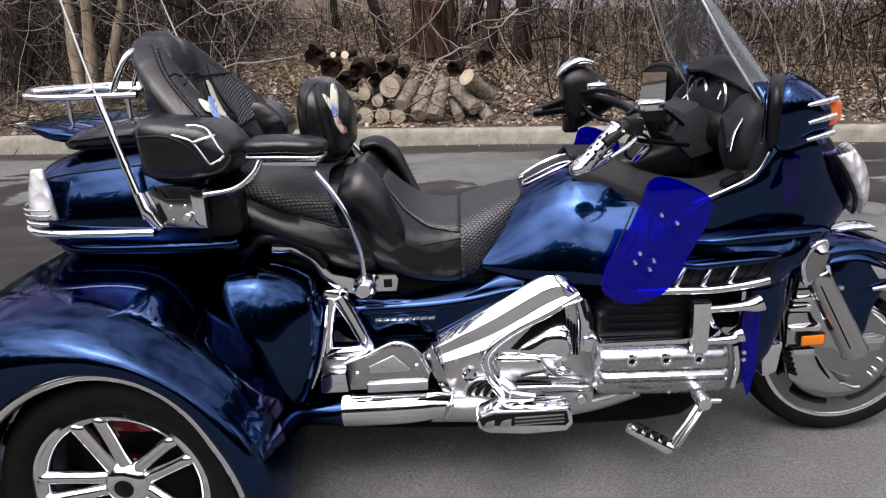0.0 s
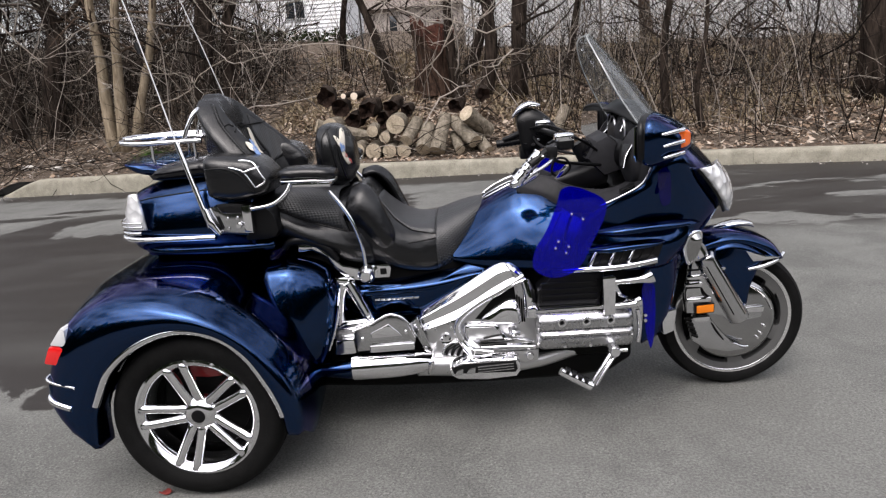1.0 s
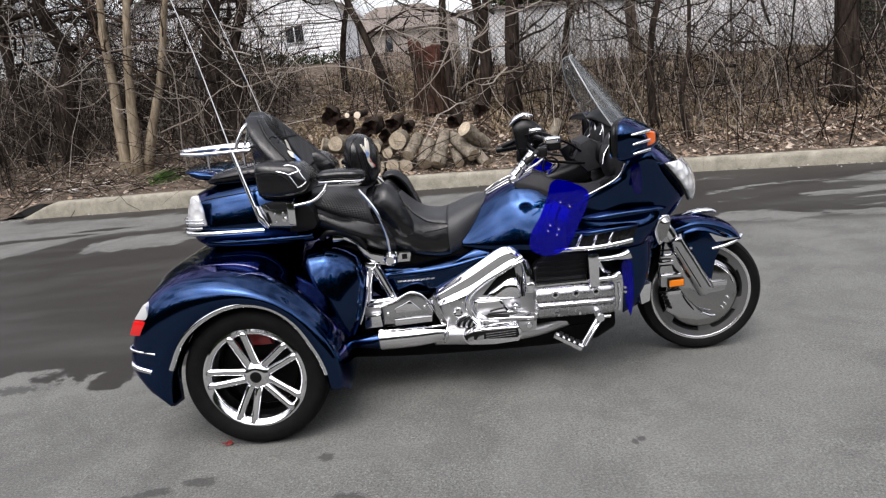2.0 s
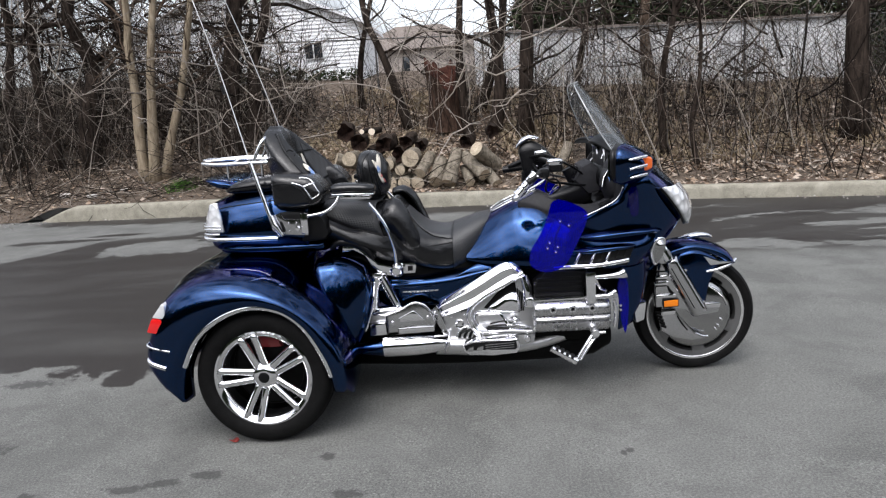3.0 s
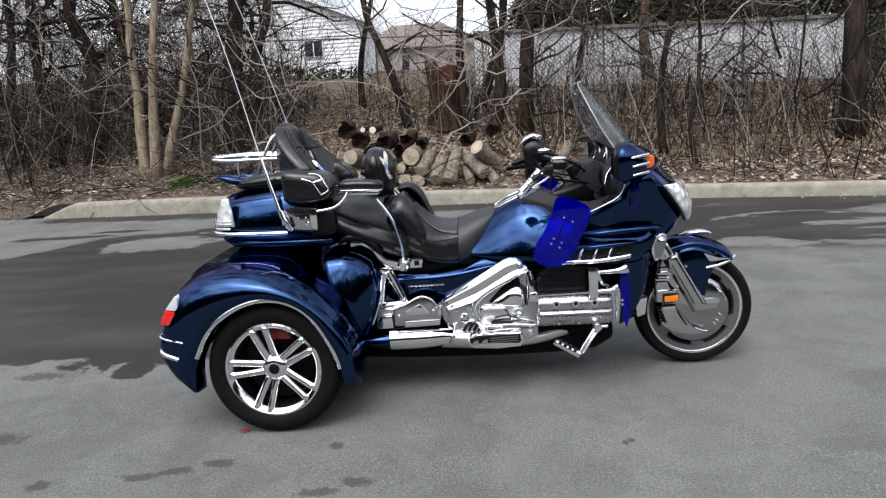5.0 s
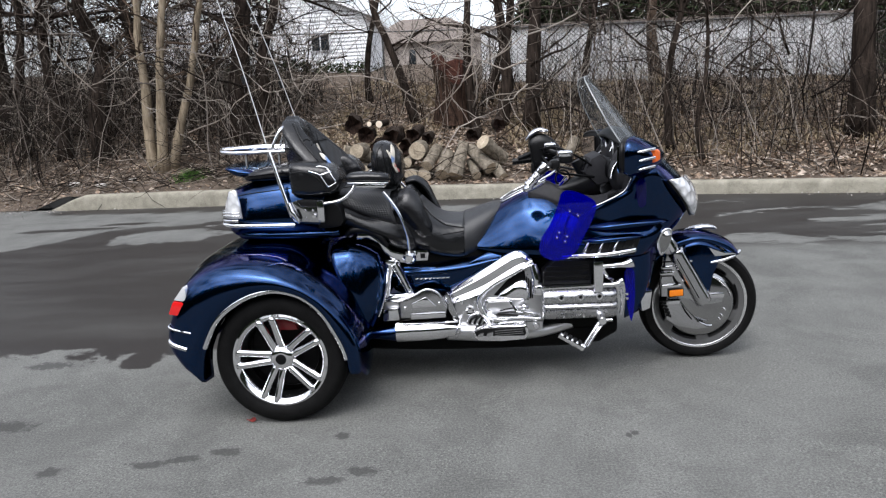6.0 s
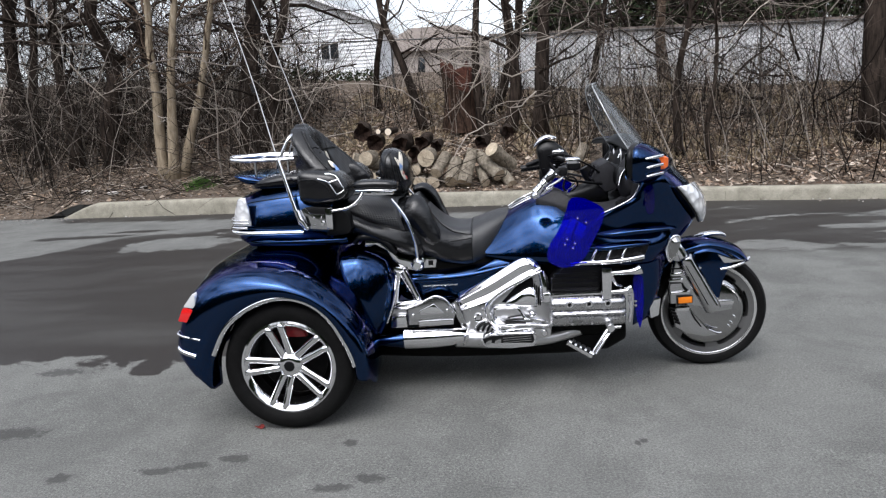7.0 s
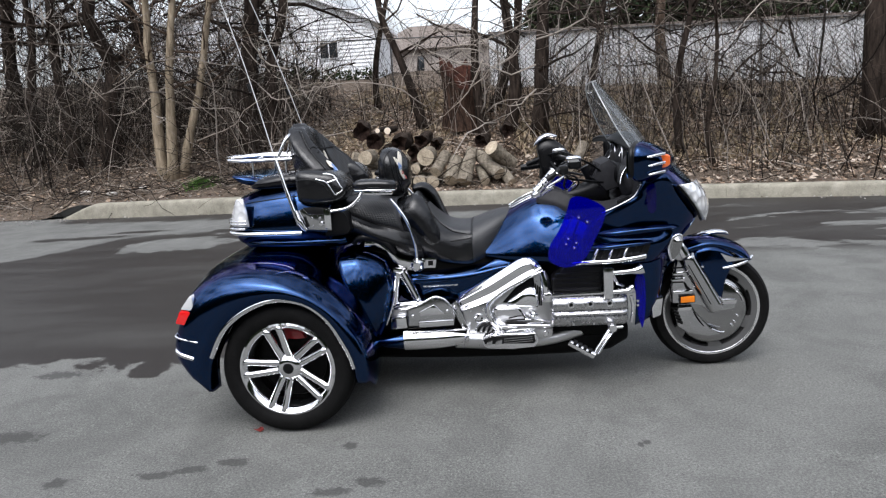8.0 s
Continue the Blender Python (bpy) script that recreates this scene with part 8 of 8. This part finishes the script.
    tube("lever", [(1.22, 0.38, 1.02), (1.26, 0.42, 1.03), (1.2, 0.5, 1.02)], 0.006, CHROME, hb, 8)
    tube("steering_stem", [(1.36, 0, 1.02), (1.42, 0, 0.90), (1.50, 0, 0.75)], 0.03, PLASTIC, hb, 12)


def front_end():
    c = (1.945, 0.0, 0.2865)
    rim = lathe("front_wheel", [(0.195, 0.045), (0.215, 0.05), (0.232, 0.053), (0.236, 0.048), (0.222, 0.03), (0.218, 0.0), (0.222, -0.03), (0.236, -0.048), (0.232, -0.053), (0.215, -0.05), (0.195, -0.045), (0.19, -0.03), (0.19, 0.03)], c, WHEEL_METAL, trike, 80, "silver front wheel behind a chrome disc cover", closed=True)
    prof = [(0.228, 0.05), (0.236, 0.057), (0.252, 0.063), (0.268, 0.06), (0.28, 0.045), (0.2855, 0.02)]
    prof += [(0.2865, 0.008), (0.2825, 0.006), (0.2825, 0.002), (0.287, 0.0), (0.2825, -0.002), (0.2825, -0.006), (0.2865, -0.008)]
    prof += [(0.2855, -0.02), (0.28, -0.045), (0.268, -0.06), (0.252, -0.063), (0.236, -0.057), (0.228, -0.05)]
    lathe("tyre", prof, c, RUBBER, rim, 96, "black front tyre")
    for s in (1, -1):
        lathe("rim_band", [(0.219, s * -0.054), (0.223, s * -0.0565), (0.231, s * -0.0565), (0.235, s * -0.052)], c, shader("polished_lip", (0.8, 0.8, 0.8), 0.2, 0.9) if s > 0 else ALU, rim, 80, "bright rim lip")
        for k in range(6):
            a0 = radians(60 * k + 20)
            pts = []
            for r, a in ((0.05, 0.0), (0.13, 0.05), (0.19, 0.12), (0.218, 0.14), (0.218, 0.62), (0.19, 0.46), (0.13, 0.30), (0.05, 0.3)):
                pts.append((c[0] + r * math.cos(a0 + a), c[2] + r * math.sin(a0 + a)))
            slab("wheel_blade", pts, s * -0.02, s * -0.045, WHEEL_METAL, rim, 0.004)
        # Black disc added so the openings round the blades look shaded.
        lathe("wheel_back", [(0.0, s * -0.015), (0.195, s * -0.015)], c, DARK, rim, 40)
        lathe("disc_cover", [(0, s * -0.084), (0.04, s * -0.084), (0.09, s * -0.081), (0.14, s * -0.073), (0.160, s * -0.066), (0.167, s * -0.058), (0.167, s * -0.05)], c, COVER_METAL, rim, 60, "brushed chrome brake disc cover")
        for a in (-14, -30, -40):
            x, z = c[0] + 0.12 * math.cos(radians(a)), c[2] + 0.12 * math.sin(radians(a))
            lathe("bolt", [(0, s * -0.088), (0.005, s * -0.087), (0.007, s * -0.074)], (x, 0, z), CHROME, rim, 10)
        tube("cover_arc", [(c[0] + 0.15 * math.cos(radians(a)), s * -0.074, c[2] + 0.15 * math.sin(radians(a))) for a in np.linspace(80, 15, 8)], [0.003, 0.008, 0.003], CHROME, rim, 8, 20)
        # Black arc stands for the shaded crescent between disc cover and rim.
        tube("cover_arc", [(c[0] + 0.176 * math.cos(radians(a)), s * -0.056, c[2] + 0.176 * math.sin(radians(a))) for a in np.linspace(60, -5, 8)], [0.002, 0.008, 0.002], DARK, rim, 8, 20)
        # Fork leg cover, caliper cover and amber reflector.
        g = slab("fork_cover", [(1.757, 0.575), (1.80, 0.585), (1.849, 0.552), (1.965, 0.345), (1.955, 0.325), (1.908, 0.302), (1.872, 0.334), (1.80, 0.35), (1.736, 0.352), (1.732, 0.438), (1.749, 0.502)], s * -0.10, s * -0.15, ALU, trike, 0.01, label="chrome fork leg cover with amber reflector")
        hull("fork_leg", [[(x + dx, s * y, z + dz) for dx, dz, y in ((-0.032, -0.018, -0.14), (-0.022, -0.012, -0.172), (0.0, 0.0, -0.182), (0.022, 0.012, -0.174), (0.032, 0.018, -0.14))] for x, z in ((1.80, 0.575), (1.812, 0.55), (1.85, 0.482), (1.895, 0.398), (1.93, 0.336), (1.938, 0.322))], ALU, g, 30, 14, "polished fork slider")
        for dx in (0.0, 0.034):
            tube("fork_groove", [(1.80 + dx, s * -0.178 + s * 0.012 * (dx > 0), 0.545 + dx * 0.5), (1.905 + dx, s * -0.178 + s * 0.012 * (dx > 0), 0.35 + dx * 0.5)], 0.0028, DARK, g, 6)
        for x, z in ((1.872, 0.527), (1.953, 0.372)):
            lathe("bolt", [(0, s * -0.158), (0.006, s * -0.157), (0.008, s * -0.148)], (x, 0, z), CHROME, g, 10)
        slab("reflector_frame", [(1.764, 0.392), (1.836, 0.396), (1.836, 0.358), (1.764, 0.355)], s * -0.14, s * -0.168, PLASTIC, g, 0.003)
        slab("reflector", [(1.768, 0.388), (1.832, 0.392), (1.832, 0.362), (1.768, 0.359)], s * -0.16, s * -0.173, AMBER_FLAT, g, 0.003, label="amber reflector")
        slab("caliper_cover", [(1.752, 0.318), (1.837, 0.32), (1.875, 0.265), (1.925, 0.21), (1.977, 0.178), (1.912, 0.17), (1.82, 0.19), (1.77, 0.226)], s * -0.085, s * -0.118, ALU, g, 0.008)
        slab("caliper_lip", [(1.768, 0.324), (1.838, 0.327), (1.828, 0.306), (1.776, 0.306)], s * -0.11, s * -0.126, CHROME, g, 0.005)
        tube("caliper_groove", [(1.842, s * -0.119, 0.298), (1.862, s * -0.119, 0.262), (1.89, s * -0.119, 0.224)], [0.003, 0.005, 0.003], DARK, g, 6, 10)
        tube("caliper_edge", [(1.93, s * -0.117, 0.207), (1.965, s * -0.112, 0.19), (1.99, s * -0.106, 0.186)], 0.004, CHROME, g, 6, 10)
        slab("cover_boss", [(1.946, 0.286), (1.984, 0.343), (2.053, 0.342), (2.045, 0.298), (2.0, 0.29)], s * -0.075, s * -0.092, ALU, g, 0.006)
        slab("boss_flash", [(1.978, 0.343), (2.053, 0.345), (2.05, 0.322), (1.972, 0.324)], s * -0.088, s * -0.098, CHROME, g, 0.004)
        for k in range(5):
            tube("cover_fin", [(1.737 + 0.007 * k, s * -0.12, 0.322 - 0.017 * k), (1.765 + 0.006 * k, s * -0.126, 0.312 - 0.017 * k)], 0.006, DARK, g, 6)
        for z, x, w in ((0.505, 1.735, 0.055), (0.476, 1.727, 0.065), (0.414, 1.735, 0.092)):
            slab("cover_louvre", [(x, z), (x + w, z + 0.004), (x + w - 0.005, z - 0.014), (x, z - 0.012)], s * -0.14, s * -0.166, CHROME, g, 0.005)
        tube("cover_slot", [(1.789, s * -0.152, 0.456), (1.80, s * -0.152, 0.43), (1.824, s * -0.152, 0.408)], [0.004, 0.008, 0.005], DARK, g, 6, 10)
        for z in (0.53, 0.49, 0.46):
            box("cover_gap", (1.735, min(s * -0.14, s * -0.153), z - 0.007), (1.785, max(s * -0.14, s * -0.153), z), DARK, g, 0.002)
        tube("upper_fork", [(1.66, s * -0.13, 0.78), (1.75, s * -0.14, 0.65), (1.79, s * -0.145, 0.58)], 0.027, CHROME, g, 14)
        slab("fork_trim", [(1.735, 0.60), (1.775, 0.635), (1.80, 0.62), (1.81, 0.575), (1.755, 0.565)], s * -0.13, s * -0.165, SATIN, g, 0.012, 20)
        # Turn lamp low on the fairing.
        fog_pts = [(x - 0.018, s * (y - 0.075), z + 0.004) for x, y, z in ((1.697, -0.232, 0.655), (1.712, -0.24, 0.70), (1.735, -0.236, 0.712), (1.752, -0.225, 0.70), (1.748, -0.222, 0.668), (1.725, -0.228, 0.615), (1.708, -0.232, 0.60))]
        fl = tube("fog_lamp", fog_pts, 0.008, CHROME, trike, 8, 40, True, label="clear turn lamp with chrome rim")
        hull("fog_lens", [[(x - 0.012, y + s * 0.02, z) for x, y, z in fog_pts], fog_pts, [(1.705 + (x - 1.705) * 0.7 + 0.01, y - s * 0.012, 0.66 + (z - 0.66) * 0.7) for x, y, z in fog_pts]], COVER_METAL, fl, 24, 8)
    def arc(k, y, a0, a1, n=9):
        out = []
        for a in np.linspace(a0, a1, n):
            r = float(np.interp(a, [50, 65, 90, 115, 150], [0.302, 0.337, 0.362, 0.368, 0.362])) - k
            out.append((c[0] + r * math.cos(radians(a)), y, c[2] + r * math.sin(radians(a))))
        return out

    m = skin("front_mudguard", [
        arc(0.045, -0.098, 62, 150),
        arc(0.028, -0.105, 58, 146),
        arc(0.012, -0.085, 55, 146),
        arc(0.002, -0.04, 53, 146),
        arc(0.0, 0.0, 52, 146)], PAINT, trike, 36, 16, True, 0.005, "glossy blue front mudguard", 1)
    for s in (1, -1):
        skin("mudguard_skirt", [[(1.85, s * -0.105, 0.60), (1.93, s * -0.11, 0.61), (2.0, s * -0.108, 0.585), (2.05, s * -0.105, 0.55)], [(1.85, s * -0.118, 0.54), (1.91, s * -0.12, 0.52), (1.975, s * -0.118, 0.51), (2.02, s * -0.11, 0.51)], [(1.90, s * -0.12, 0.44), (1.93, s * -0.122, 0.42), (1.965, s * -0.12, 0.42), (1.99, s * -0.114, 0.44)], [(1.945, s * -0.118, 0.36), (1.955, s * -0.12, 0.35), (1.968, s * -0.118, 0.35), (1.978, s * -0.114, 0.37)]], PAINT, m, 14, 14, thick=0.005)
        tube("mudguard_trim", [(1.975, s * -0.125, 0.508), (2.03, s * -0.122, 0.516), (2.09, s * -0.105, 0.532), (2.128, s * -0.07, 0.548)], [0.006, 0.008, 0.008, 0.007], CHROME, m, 8, 20)
        slab("mudguard_flash", [(1.965, 0.58), (2.04, 0.556), (2.10, 0.545), (2.03, 0.536), (1.995, 0.535)], s * -0.095, s * -0.118, CHROME, m, 0.004)
    hull("mudguard_ornament", [ring(1.875, 0.642, 0.008, 0.005, 2.4), ring(1.91, 0.655, 0.026, 0.009, 2.4), ring(1.96, 0.664, 0.036, 0.012, 2.4), ring(2.01, 0.662, 0.034, 0.011, 2.4), ring(2.035, 0.65, 0.015, 0.008, 2.4)], CHROME, m, 20, 12, "chrome mudguard ornament")


def antennas():
    for s in (1, -1):
        foot, up = (0.03, s * -0.366, 0.86), (-0.058, s * -0.33, 1.16)
        d = np.array(up) - np.array(foot)
        tip = np.array(foot) + d * 4.6
        a = tube("antenna", [foot, up], [0.0105, 0.008], CHROME, trike, 10, 8, label="tall whip antenna on a chrome base")
        tube("whip", [up, np.array(foot) + d * 2.6 + np.array((0.015, 0, 0)), tip], [0.0025, 0.002, 0.0015], WHITE_LENS, a, 6, 14)
        tube("ferrule", [np.array(foot) + d * 0.42, np.array(foot) + d * 0.47], 0.0115, CHROME, a, 10)
        tube("tuning_coil", [np.array(foot) + d * 2.0, np.array(foot) + d * 2.12], 0.007, PLASTIC, a, 8)


middle()
fairing()
front_end()
antennas()
